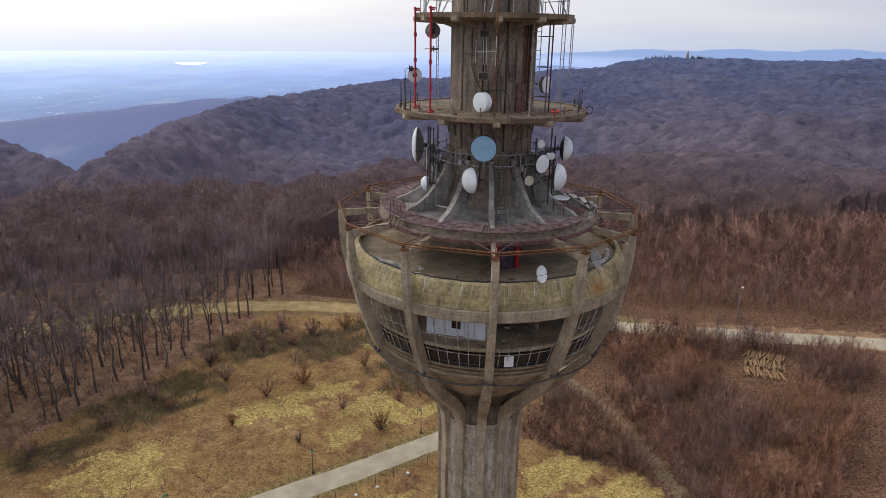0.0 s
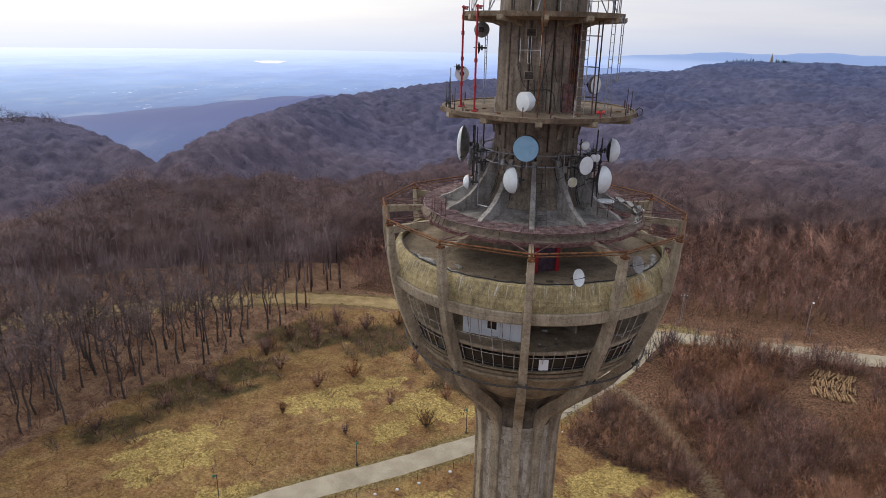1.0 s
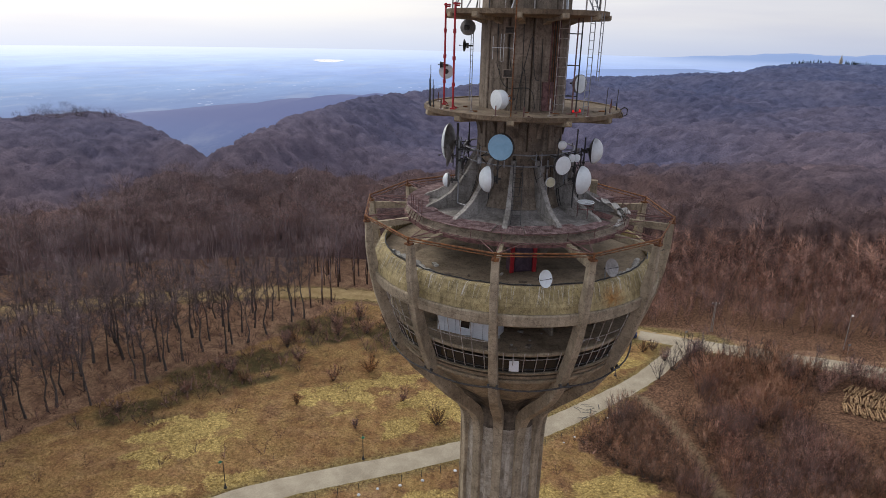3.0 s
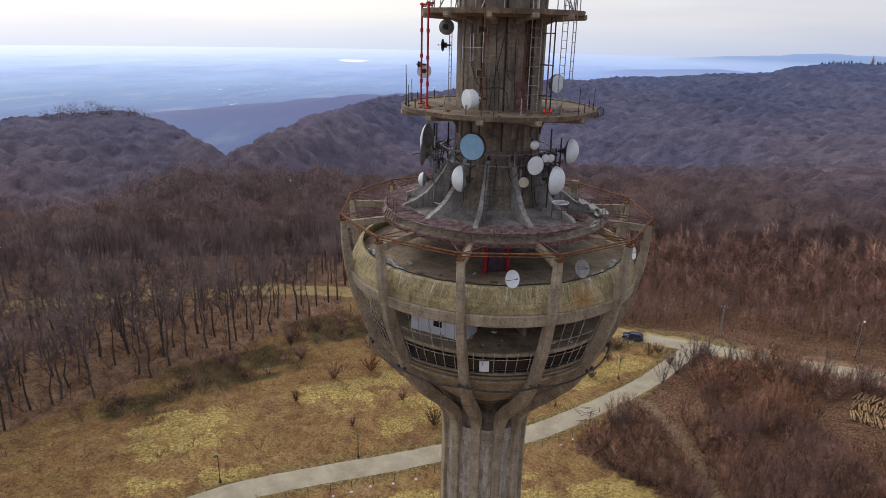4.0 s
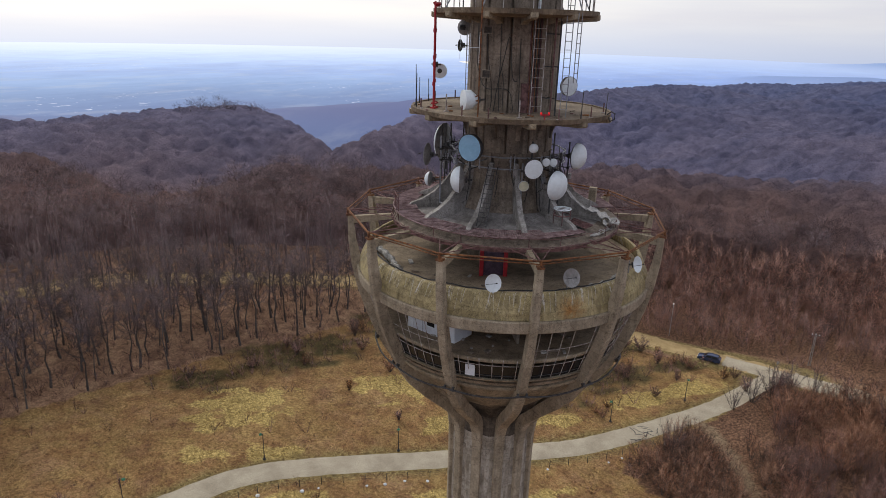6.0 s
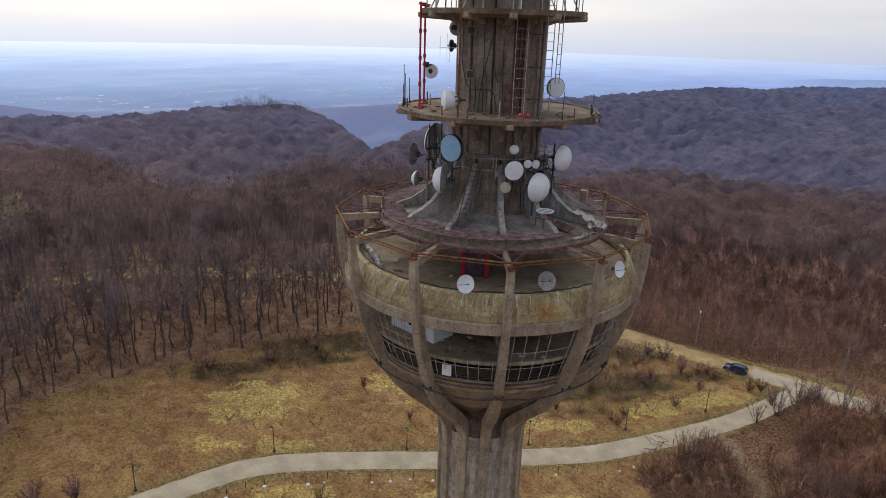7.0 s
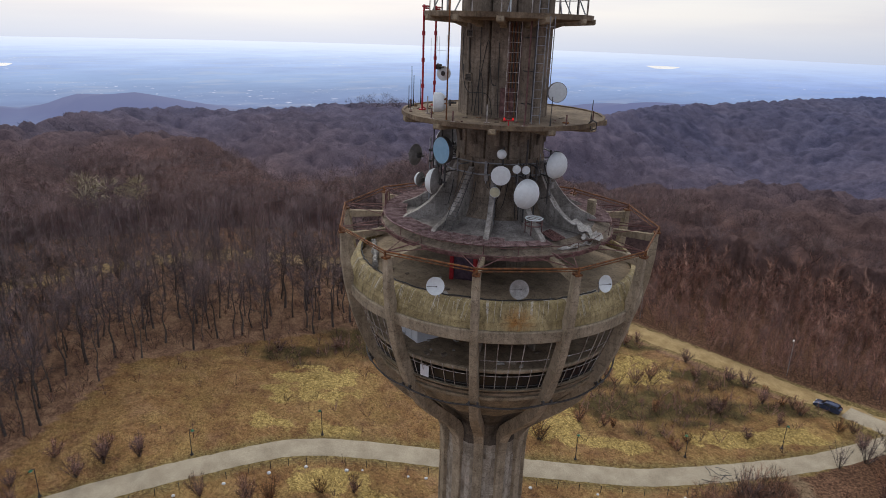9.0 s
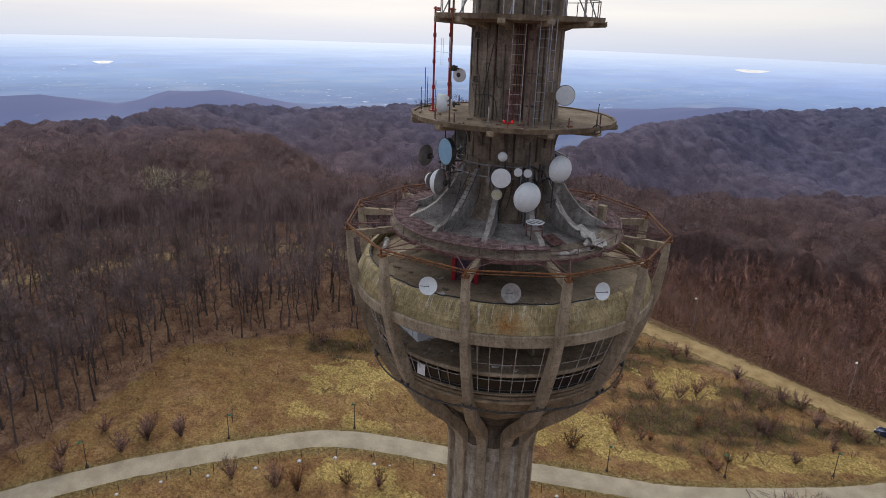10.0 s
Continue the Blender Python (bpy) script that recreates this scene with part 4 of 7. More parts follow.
def grow(height, spread_r, limbs, twigs, bare=0.35, trunk_r=0.2, width=0.06, boughs=0.55):
    """A leafless tree: bent trunk and rising limbs (wood), and its fine twigs (crown)."""
    segs, anchors = [], []
    pts = [np.zeros(3)]
    for i in range(5):
        pts.append(np.array([rng.normal(0, 0.02) * height, rng.normal(0, 0.02) * height, height * 0.94 * (i + 1) / 5]))
    rad = [trunk_r * (1 - 0.17 * i) for i in range(6)]
    rad[0] *= 1.3
    for i in range(5):
        segs.append((pts[i], pts[i + 1], rad[i], rad[i + 1]))
    for k in range(limbs):
        f = bare + (0.93 - bare) * (k + rng.random()) / limbs
        i = min(int(f * 5), 4)
        p = pts[i] + (pts[i + 1] - pts[i]) * (f * 5 - i)
        a = k * 2.4 + rng.normal(0, 0.4)
        ln = spread_r * (1.15 - 0.75 * (f - bare) / (1 - bare)) * rng.uniform(0.75, 1.15)
        up = rng.uniform(0.5, 1.05)
        way = np.array([math.cos(a), math.sin(a), up]) * ln / math.hypot(1, up)
        mid = p + way * 0.5 + np.array([0, 0, -0.05 * ln])
        end = p + way + np.array([0, 0, 0.25 * ln])
        r = max(0.03, trunk_r * 0.42 * (1 - f * 0.55))
        segs += [(p, mid, r, r * 0.65), (mid, end, r * 0.65, 0.02)]
        for q in np.linspace(0.25, 1.0, 7):
            s = p + (mid - p) * min(1, q * 2) if q < 0.5 else mid + (end - mid) * (q * 2 - 1)
            anchors.append((s, way / ln, ln * 0.42))
            if rng.random() < boughs:
                t = way / ln + rng.normal(0, 0.55, 3)
                e = s + t / np.linalg.norm(t) * ln * 0.4
                segs.append((s, e, 0.035, 0.012))
                anchors += [(s + (e - s) * 0.5, t / np.linalg.norm(t), ln * 0.34), (e, t / np.linalg.norm(t), ln * 0.3)]
    for q in (0.8, 0.9, 1.0):
        anchors.append((pts[4] + (pts[5] - pts[4]) * (q * 5 - 4), np.array([0, 0, 1.0]), spread_r * 0.5))
    wv, wf = bars(segs, 4 if boughs else 3)
    pick = rng.integers(0, len(anchors), twigs)
    base = np.array([anchors[i][0] for i in pick]) + rng.normal(0, 0.12 * spread_r / 3, (twigs, 3))
    way = np.array([anchors[i][1] for i in pick]) + rng.normal(0, 0.75, (twigs, 3)) + np.array([0, 0, 0.25])
    way /= np.linalg.norm(way, axis=1)[:, None]
    ln = np.array([anchors[i][2] for i in pick]) * rng.uniform(0.6, 1.3, twigs)
    cv, cf = slivers(base, way * ln[:, None], rng.uniform(0.7, 1.4, twigs) * width)
    return (wv, wf), (cv, cf)


def bush(height, spread_r, stems, twigs, width=0.05, wild=0.6):
    """Many stems from one root that fan out, with fine twigs into a rounded head."""
    segs, base, way = [], [], []
    for k in range(stems):
        a, q = rng.uniform(0, 6.28), math.sqrt(rng.random())
        ln = height * math.sqrt(1 - 0.55 * q * q) * rng.uniform(0.75, 0.95)
        p0 = np.array([math.cos(a), math.sin(a), 0]) * 0.12 * spread_r * q
        mid = p0 + np.array([math.cos(a) * q * spread_r * 0.35, math.sin(a) * q * spread_r * 0.35, ln * 0.45])
        end = np.array([math.cos(a) * q * spread_r, math.sin(a) * q * spread_r, ln])
        segs += [(p0, mid, 0.04, 0.028), (mid, end, 0.028, 0.01)]
        d = (end - mid) / np.linalg.norm(end - mid)
        for _ in range(max(1, twigs // stems)):
            f = rng.uniform(-0.5, 1.0)
            s = mid + (end - mid) * f if f > 0 else mid + (mid - p0) * f
            w = d + rng.normal(0, wild, 3)
            base.append(s)
            way.append(w / np.linalg.norm(w) * height * rng.uniform(0.12, 0.28))
    wv, wf = bars(segs, 3)
    cv, cf = slivers(np.array(base), np.array(way), rng.uniform(0.7, 1.4, len(base)) * width)
    return (wv, wf), (cv, cf)


def dome(height, spread_r, twigs, width, length):
    """A far crown: short trunk and an uneven, many-lobed cloud of fine twigs."""
    lobes = np.c_[rng.normal(0, 0.45, (5, 2)) * spread_r, rng.uniform(0.60, 0.82, 5) * height]
    pick = rng.integers(0, 5, twigs)
    way = rng.normal(0, 1, (twigs, 3)) + np.array([0, 0, 0.7])
    way /= np.linalg.norm(way, axis=1)[:, None]
    base = lobes[pick] + way * (spread_r * rng.uniform(0.3, 0.72, twigs))[:, None]
    cv, cf = slivers(base, (way + rng.normal(0, 0.25, (twigs, 3))) * length, rng.uniform(0.6, 1.4, twigs) * width)
    wv, wf = bars([(np.zeros(3), np.array([0, 0, height * 0.7]), 0.2, 0.06)], 3)
    return np.concatenate([wv, cv]), np.concatenate([wf, cf + len(wv)])


def facing_out(v, f, hub):
    """Turns each triangle to face away from the crown's heart, and gives soft normals that point away from it too."""
    n = np.cross(v[f[:, 1]] - v[f[:, 0]], v[f[:, 2]] - v[f[:, 0]])
    mid = v[f].mean(1) - hub
    back = (n * mid).sum(1) < 0
    f = f.copy()
    f[back] = f[back][:, ::-1]
    out = v - hub
    out = out / (np.linalg.norm(out, axis=1)[:, None] + 1e-6) + np.array([0, 0, 0.25])
    return f, out / (np.linalg.norm(out, axis=1)[:, None] + 1e-6)


def crown_mesh(name, v, f, mat):
    """A crown of twigs as one mesh, softly rounded in its shading."""
    hub = np.array([0, 0, v[:, 2].min() * 0.5 + v[:, 2].max() * 0.42])
    f, out = facing_out(v, f, hub)
    me = fast_mesh(name, v, f, mat)
    me.normals_split_custom_set_from_vertices(out.tolist())
    return me


def scatter(name, kinds, places, sizes, mat, label, category, soft=True, tones_of=None):
    """Many plants of a few kinds in one object, each turned, scaled and toned by itself."""
    vs, fs, tones, outs, k = [], [], [], [], 0
    which = rng.integers(0, len(kinds), len(places))
    turn, tone = rng.uniform(0, 6.28, len(places)), rng.random(len(places)) if tones_of is None else tones_of
    for w, (kv, kf) in enumerate(kinds):
        ids = np.nonzero(which == w)[0]
        if not len(ids):
            continue
        c, s = np.cos(turn[ids])[:, None], np.sin(turn[ids])[:, None]
        kf, out = facing_out(kv, kf, np.array([0, 0, kv[:, 2].max() * 0.55]))
        outs.append(np.stack([out[:, 0] * c - out[:, 1] * s, out[:, 0] * s + out[:, 1] * c, out[:, 2] + 0 * c], -1).reshape(-1, 3))
        x = (kv[:, 0] * c - kv[:, 1] * s) * sizes[ids][:, None] + places[ids, 0][:, None]
        y = (kv[:, 0] * s + kv[:, 1] * c) * sizes[ids][:, None] + places[ids, 1][:, None]
        z = kv[:, 2][None, :] * sizes[ids][:, None] + places[ids, 2][:, None]
        vs.append(np.stack([x, y, z], -1).reshape(-1, 3))
        fs.append((kf[None] + (np.arange(len(ids)) * len(kv))[:, None, None] + k).reshape(-1, 3))
        tones.append(np.repeat(tone[ids], len(kv)))
        k += len(ids) * len(kv)
    me = fast_mesh(name, np.concatenate(vs), np.concatenate(fs), mat)
    me.attributes.new("tone", "FLOAT", "POINT").data.foreach_set("value", np.concatenate(tones).astype(np.float32))
    if soft:
        me.normals_split_custom_set_from_vertices(np.concatenate(outs).tolist())
    return tagged(new(name, me), label, category, kind="stuff")


def sow(x0, x1, y0, y1, step, keep):
    """Jittered places on a grid where keep(x, y) holds, with the land's height."""
    gx, gy = np.meshgrid(np.arange(x0, x1, step), np.arange(y0, y1, step))
    x = gx.ravel() + rng.uniform(-0.48, 0.48, gx.size) * step
    y = gy.ravel() + rng.uniform(-0.48, 0.48, gx.size) * step
    ok = keep(x, y)
    x, y = x[ok], y[ok]
    return np.c_[x, y, land_z(x, y) - 0.1]


def bearing(x, y):
    return np.degrees(np.arctan2(x - HUB[0], y - HUB[1])), np.hypot(x - HUB[0], y - HUB[1])


YOUNG = [(-38, 86), (24, 85.5), (31, 90), (43, 89.5), (58, 83.5), (84, 73), (140, 55), (170, 90), (130, 118), (70, 126), (20, 132), (-20, 122), (-45, 104)]


def clear_of_ways(x, y, gap):
    ok = np.ones(len(x), bool)
    for line, w in ((ROAD, 2.2), (ROAD_EAST, 2.6), (TRACK, 2.7), (FOOTPATH, 0.9)):
        ok &= off_line(x, y, line) > w + gap
    return ok


def tall_wood(x, y):
    az, d = bearing(x, y)
    edge = np.interp(az, BROW_AZ, BROW_D)
    ok = (az > -92) & (az < 40) & (d < np.minimum(edge + 10, 200)) & (d > 60) & ~inside(x, y, CLEARING) & ~inside(x, y, THICKET) & ~inside(x, y, YOUNG)
    ok[ok] &= clear_of_ways(x[ok], y[ok], 0.8) & ((off_line(x[ok], y[ok], ROAD_EAST) > 17) | (x[ok] < 10)) & ((x[ok] < -40) | (y[ok] > 90))
    return ok


tall = [grow(rng.uniform(14.0, 17.5), rng.uniform(3.2, 4.3), 14, 1050, rng.uniform(0.36, 0.48), rng.uniform(0.14, 0.21), 0.062) for _ in range(6)]
tall_far = []
for _ in range(6):
    h, r = rng.uniform(14.0, 17), rng.uniform(3.2, 4.2)
    limbs_only, _c = grow(h, r, 5, 20, 0.45, 0.15, 0.085, 0.0)
    tall_far.append((limbs_only, dome(h, r, 330, 0.10, 1.3)))
wood = sow(-215, 190, -60, 190, 4.1, tall_wood)
_az, _d = bearing(wood[:, 0], wood[:, 1])
rank = np.argsort(_d + 60 * (wood[:, 0] > -20))
own, rest = wood[rank[:290]], wood[rank[290:]]
tall_meshes = [(fast_mesh("trunk", *w, BARK), crown_mesh("crown", *c, TWIG)) for w, c in tall]
for i, (x, y, z) in enumerate(own):
    k = rng.uniform(0.82, 1.12)
    tree = thing("bare_tree", Matrix.LocRotScale((x, y, z), Euler((rng.normal(0, 0.03), rng.normal(0, 0.03), rng.uniform(0, 6.28))), (k, k, k)), "tall slender leafless beech with a grey-brown trunk at the clearing's edge", "tree", "leafless trees of the wood")
    w, c = tall_meshes[i % 6]
    part("trunk", w, None, tree)
    part("crown", c, None, tree)
_az, _d = bearing(rest[:, 0], rest[:, 1])
near_rest = rest[_d < 125]
far_rest = rest[_d >= 125]


def joined(kind):
    (wv, wf), (cv, cf) = kind
    return np.concatenate([wv, cv]), np.concatenate([wf, cf + len(wv)])


for name, pl, kinds in (("wood_behind", near_rest, tall), ("wood_beyond", far_rest, tall_far)):
    if len(pl):
        scatter(name, [joined(k) for k in kinds], pl, rng.uniform(0.72, 1.2, len(pl)), TWIG, "dense leafless brown beech wood behind the clearing", "woodland")


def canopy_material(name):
    """Closed leafless treetops seen from afar: crown by crown in tone, with fine twiggy grain and painted distance
    haze.
    """
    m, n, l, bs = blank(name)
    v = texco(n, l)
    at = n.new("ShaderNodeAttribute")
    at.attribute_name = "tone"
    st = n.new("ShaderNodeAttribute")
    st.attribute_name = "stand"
    # brown near to blue far: distance haze painted into the base colour
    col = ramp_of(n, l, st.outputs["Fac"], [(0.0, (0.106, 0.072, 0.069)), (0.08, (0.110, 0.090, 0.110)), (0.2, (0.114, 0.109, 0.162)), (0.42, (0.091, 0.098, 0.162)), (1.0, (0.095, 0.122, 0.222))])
    col = mixed(n, l, 1.0, col, ramp_of(n, l, at.outputs["Fac"], [(0.0, (0.86, 0.85, 0.86)), (0.5, (1.0, 1.0, 1.0)), (1.0, (1.14, 1.13, 1.12))]), "MULTIPLY")
    grain = noise_of(n, l, v, 1.5, 6.0, 0.85)
    col = mixed(n, l, 1.0, col, ramp_of(n, l, grain, [(0.36, (0.58, 0.57, 0.58)), (0.5, (1.0, 1.0, 1.0)), (0.64, (1.36, 1.34, 1.32))]), "MULTIPLY")
    clump = noise_of(n, l, v, 0.11, 5.0, 0.7)
    col = mixed(n, l, 1.0, col, ramp_of(n, l, clump, [(0.36, (0.74, 0.75, 0.78)), (0.5, (1.0, 1.0, 1.0)), (0.64, (1.26, 1.23, 1.20))]), "MULTIPLY")
    stand = noise_of(n, l, v, 0.011, 4.0, 0.6)
    col = mixed(n, l, 1.0, col, ramp_of(n, l, stand, [(0.32, (0.78, 0.82, 0.90)), (0.68, (1.22, 1.12, 1.05))]), "MULTIPLY")
    l.new(col, bs.inputs["Base Color"])
    bs.inputs["Roughness"].default_value = 1.0
    bs.inputs["Specular IOR Level"].default_value = 0.05
    bump_to(n, l, bs, grain, 0.45, 0.6)
    return m


def hashed(i, j, k):
    v = np.sin(i * 127.1 + j * 311.7 + k * 74.7) * 43758.5453
    return v - np.floor(v)


CELL = 5.8                       # metres from crown to crown in the far woods


def crown_of(i, j):
    """The crown that stands in one cell of the woods: its place, radius and top."""
    return (i + 0.12 + 0.76 * hashed(i, j, 1)) * CELL, (j + 0.12 + 0.76 * hashed(i, j, 2)) * CELL, 3.0 + 2.3 * hashed(i, j, 3) ** 2, 11.0 + 5.0 * hashed(i, j, 4)


def canopy(name, az0, az1, d0, d1, step_az, step_d, mat, label):
    """Treetops over the hills: each crown a rounded, ragged bump of its own height."""
    az = np.arange(az0, az1, step_az)
    rows = np.arange(d0, d1 + step_d, step_d)
    a, r = np.meshgrid(np.radians(az), rows)
    r = r + 0.4 * step_d * (hashed(a * 900, r, 8) - 0.5)
    cd = np.interp(np.degrees(a), AZ, CREST_D)
    gone = r > cd + 50
    x, y = HUB[0] + r * np.sin(a), HUB[1] + r * np.cos(a)
    total, tone = np.zeros(x.shape), np.zeros(x.shape)
    ci, cj = np.floor(x / CELL), np.floor(y / CELL)
    for di in (-1, 0, 1):
        for dj in (-1, 0, 1):
            i, j = ci + di, cj + dj
            px, py, rad, top = crown_of(i, j)
            q = np.hypot(x - px, y - py) / rad
            weight = np.exp(1.1 * (top - 1.8 * q * q - 12))      # neighbouring crowns run into one another
            total = total + weight
            tone = tone + weight * hashed(i, j, 5)
    best, tone = 12 + np.log(total) / 1.1, tone / total
    ci, cj = np.floor(x / 2.3), np.floor(y / 2.3)
    lobe = np.full(x.shape, 9.0)
    for di in (-1, 0, 1):
        for dj in (-1, 0, 1):
            i, j = ci + di, cj + dj
            lobe = np.minimum(lobe, np.hypot(x - (i + hashed(i, j, 11)) * 2.3, y - (j + hashed(i, j, 12)) * 2.3))
    best = best - 0.22 * lobe
    ragged = 1.3 * (hashed(np.round(x * 3), np.round(y * 3), 6) - 0.5)
    sunk = 26.0 * (1 - ease((r - 150) / 16)) + 3.0 * (1 - ease((r - 185) / 20))
    sunk = sunk + 30.0 * (inside(x, y, YOUNG) | inside(x, y, THICKET) | inside(x, y, CLEARING))
    z = land_z(x, y) + np.maximum(best, 7.5) + ragged - sunk
    z[[0, -1]] -= 7.0            # the sheets tuck under one another
    k = len(az)
    i = (np.arange(len(rows) - 1)[:, None] * k + np.arange(k - 1)[None, :]).ravel()
    i = i[~gone.ravel()[i]]
    me = fast_mesh(name, np.c_[x.ravel(), y.ravel(), z.ravel()], np.concatenate([np.c_[i, i + k + 1, i + k], np.c_[i, i + 1, i + k + 1]]), mat)
    # stand grows with distance and drives the painted haze, not a kind of tree
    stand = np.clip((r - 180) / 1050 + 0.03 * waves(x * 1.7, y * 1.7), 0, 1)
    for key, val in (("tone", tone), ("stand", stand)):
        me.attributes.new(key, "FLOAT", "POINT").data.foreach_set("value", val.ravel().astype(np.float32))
    soft = np.zeros(len(me.vertices) * 3, np.float32)
    me.vertices.foreach_get("normal", soft)
    soft = soft.reshape(-1, 3) * 0.5 + np.array([0, 0, 1.0])        # bare twigs scatter light from all sides
    me.polygons.foreach_set("use_smooth", [True] * len(me.polygons))
    me.normals_split_custom_set_from_vertices((soft / np.linalg.norm(soft, axis=1)[:, None]).tolist())
    return tagged(new(name, me), label, "woodland", kind="stuff")


CANOPY = canopy_material("haze_tinted_treetops")
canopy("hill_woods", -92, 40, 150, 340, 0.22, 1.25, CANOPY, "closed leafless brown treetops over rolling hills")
canopy("middle_hill_woods", -72, 40, 334, 566, 0.2, 1.7, CANOPY, "closed leafless treetops over rolling hills, tinted violet by painted haze")
canopy("far_hill_woods", -16, 40, 555, 1330, 0.16, 2.9, CANOPY, "closed leafless treetops over far hills, tinted blue by painted haze")


def plumes(radius, twigs, width, length):
    """The twiggy top of a crown, round its own middle at height 0."""
    way = rng.normal(0, 1, (twigs, 3)) + np.array([0, 0, 0.9])
    way /= np.linalg.norm(way, axis=1)[:, None]
    base = way * np.array([radius, radius, radius * 0.62]) * rng.uniform(0.55, 0.92, (twigs, 1))
    return slivers(base, (way + rng.normal(0, 0.3, (twigs, 3))) * length, rng.uniform(0.6, 1.4, twigs) * width)


gi, gj = np.meshgrid(np.arange(-75, 60), np.arange(-25, 90))
gx, gy, _r, gtop = crown_of(gi.ravel().astype(float), gj.ravel().astype(float))
_az, _d = bearing(gx, gy)
_ok = (_az > -90) & (_az < 39) & (_d > 178) & (_d < np.minimum(np.interp(_az, AZ, CREST_D) + 30, 440)) & ~inside(gx, gy, YOUNG) & ~inside(gx, gy, THICKET)
crowns = np.c_[gx, gy, land_z(gx, gy) + gtop - 2.6][_ok]
_d = _d[_ok]
near_plumes = [plumes(3.4, 105, 0.10, 1.35) for _ in range(6)]
far_plumes = [plumes(3.4, 44, 0.16, 1.3) for _ in range(6)]
scatter("near_hill_wood_twigs", near_plumes, crowns[_d < 255], rng.uniform(0.8, 1.15, (_d < 255).sum()), TWIG, "fine bare twigs over the nearer hill woods", "woodland")
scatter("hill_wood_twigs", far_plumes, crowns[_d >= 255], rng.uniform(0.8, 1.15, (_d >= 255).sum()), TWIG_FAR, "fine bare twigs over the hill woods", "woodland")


def young_wood(x, y):
    ok = inside(x, y, YOUNG) & (np.degrees(np.arctan2(x + 3.7, y + 54)) < 36.5)
    ok[ok] &= clear_of_ways(x[ok], y[ok], 1.2)
    return ok


saplings = [joined(bush(rng.uniform(6, 8.5), rng.uniform(1.8, 2.6), 3, 190, 0.066, 0.85)) for _ in range(6)]
pl = sow(-50, 130, 45, 140, 2.2, young_wood)
_az, _d = bearing(pl[:, 0], pl[:, 1])
scatter("young_wood", saplings, pl, rng.uniform(0.7, 1.2, len(pl)) * (1 + 0.85 * ease((_d - 148) / 34)), TWIG_YOUNG, "dense thicket of young reddish leafless trees", "woodland")


def thicket(x, y):
    ok = inside(x, y, THICKET)
    ok[ok] &= clear_of_ways(x[ok], y[ok], 0.7)
    ok &= np.hypot((x - 57) / 6.5, (y - 56.5) / 6) > 1
    ok &= np.hypot((x - 53.5) / 6.5, (y - 50) / 7) > 1
    ok &= (np.degrees(np.arctan2(x + 3.7, y + 54)) < 36.5) & (np.hypot(x + 3.7, y + 54) > 68)
    return ok


shrubs = [bush(rng.uniform(3.0, 5.2), rng.uniform(1.8, 2.7), 9, 430, 0.046, 0.62) for _ in range(6)]
shrub_meshes = [(fast_mesh("wood", *w, BARK), crown_mesh("crown", *c, TWIG_RED)) for w, c in shrubs]
shrub_grey = [(w, crown_mesh("crown", *c, TWIG)) for (w, _), (_, c) in zip(shrub_meshes, shrubs)]


def clumps(x, y):
    """Swells of the thicket, from 0 in its gaps to 1 in its clumps."""
    return 0.5 + 0.25 * (np.sin(x / 2.1 + 1.6 * np.sin(y / 3.7)) + np.sin(y / 2.4 + 1.9 * np.sin(x / 4.3 + 1.0)))


pl = sow(6, 145, -45, 76, 1.55, thicket)
swell = clumps(pl[:, 0], pl[:, 1])
keep = swell + rng.uniform(-0.12, 0.25, len(pl)) > 0.12
pl, swell = pl[keep], swell[keep]
near = (pl[:, 0] < 30) & (pl[:, 1] > 30)
tones = (0.25 + 0.35 * np.sin(pl[:, 0] / 5.5 + np.sin(pl[:, 1] / 7)) * np.cos(pl[:, 1] / 6.1) + rng.uniform(0, 0.35, len(pl))) % 1.0
size = (0.55 + 0.75 * swell) * rng.uniform(0.75, 1.2, len(pl))
red = np.sin(pl[:, 0] / 6.3 + 1.4 * np.sin(pl[:, 1] / 8.0)) + rng.uniform(-0.9, 0.9, len(pl)) > 0.15
for mat, here, label in ((TWIG_RED, red & ~near, "dense reddish-brown leafless shrub thicket"), (TWIG_YOUNG, ~red & ~near, "dense grey-brown leafless shrub thicket")):
    scatter("shrub_thicket", [joined(k) for k in shrubs], pl[here], size[here], mat, label, "shrubs", True, tones[here])


def plant_shrub(x, y, k, meshes, label):
    s = thing("bare_shrub", Matrix.LocRotScale((x, y, float(land_z(x, y)) - 0.05), Euler((0, 0, rng.uniform(0, 6.28))), (k, k, k)), label, "shrub", "shrubs of the clearing")
    part("wood", meshes[0], None, s)
    part("crown", meshes[1], None, s)


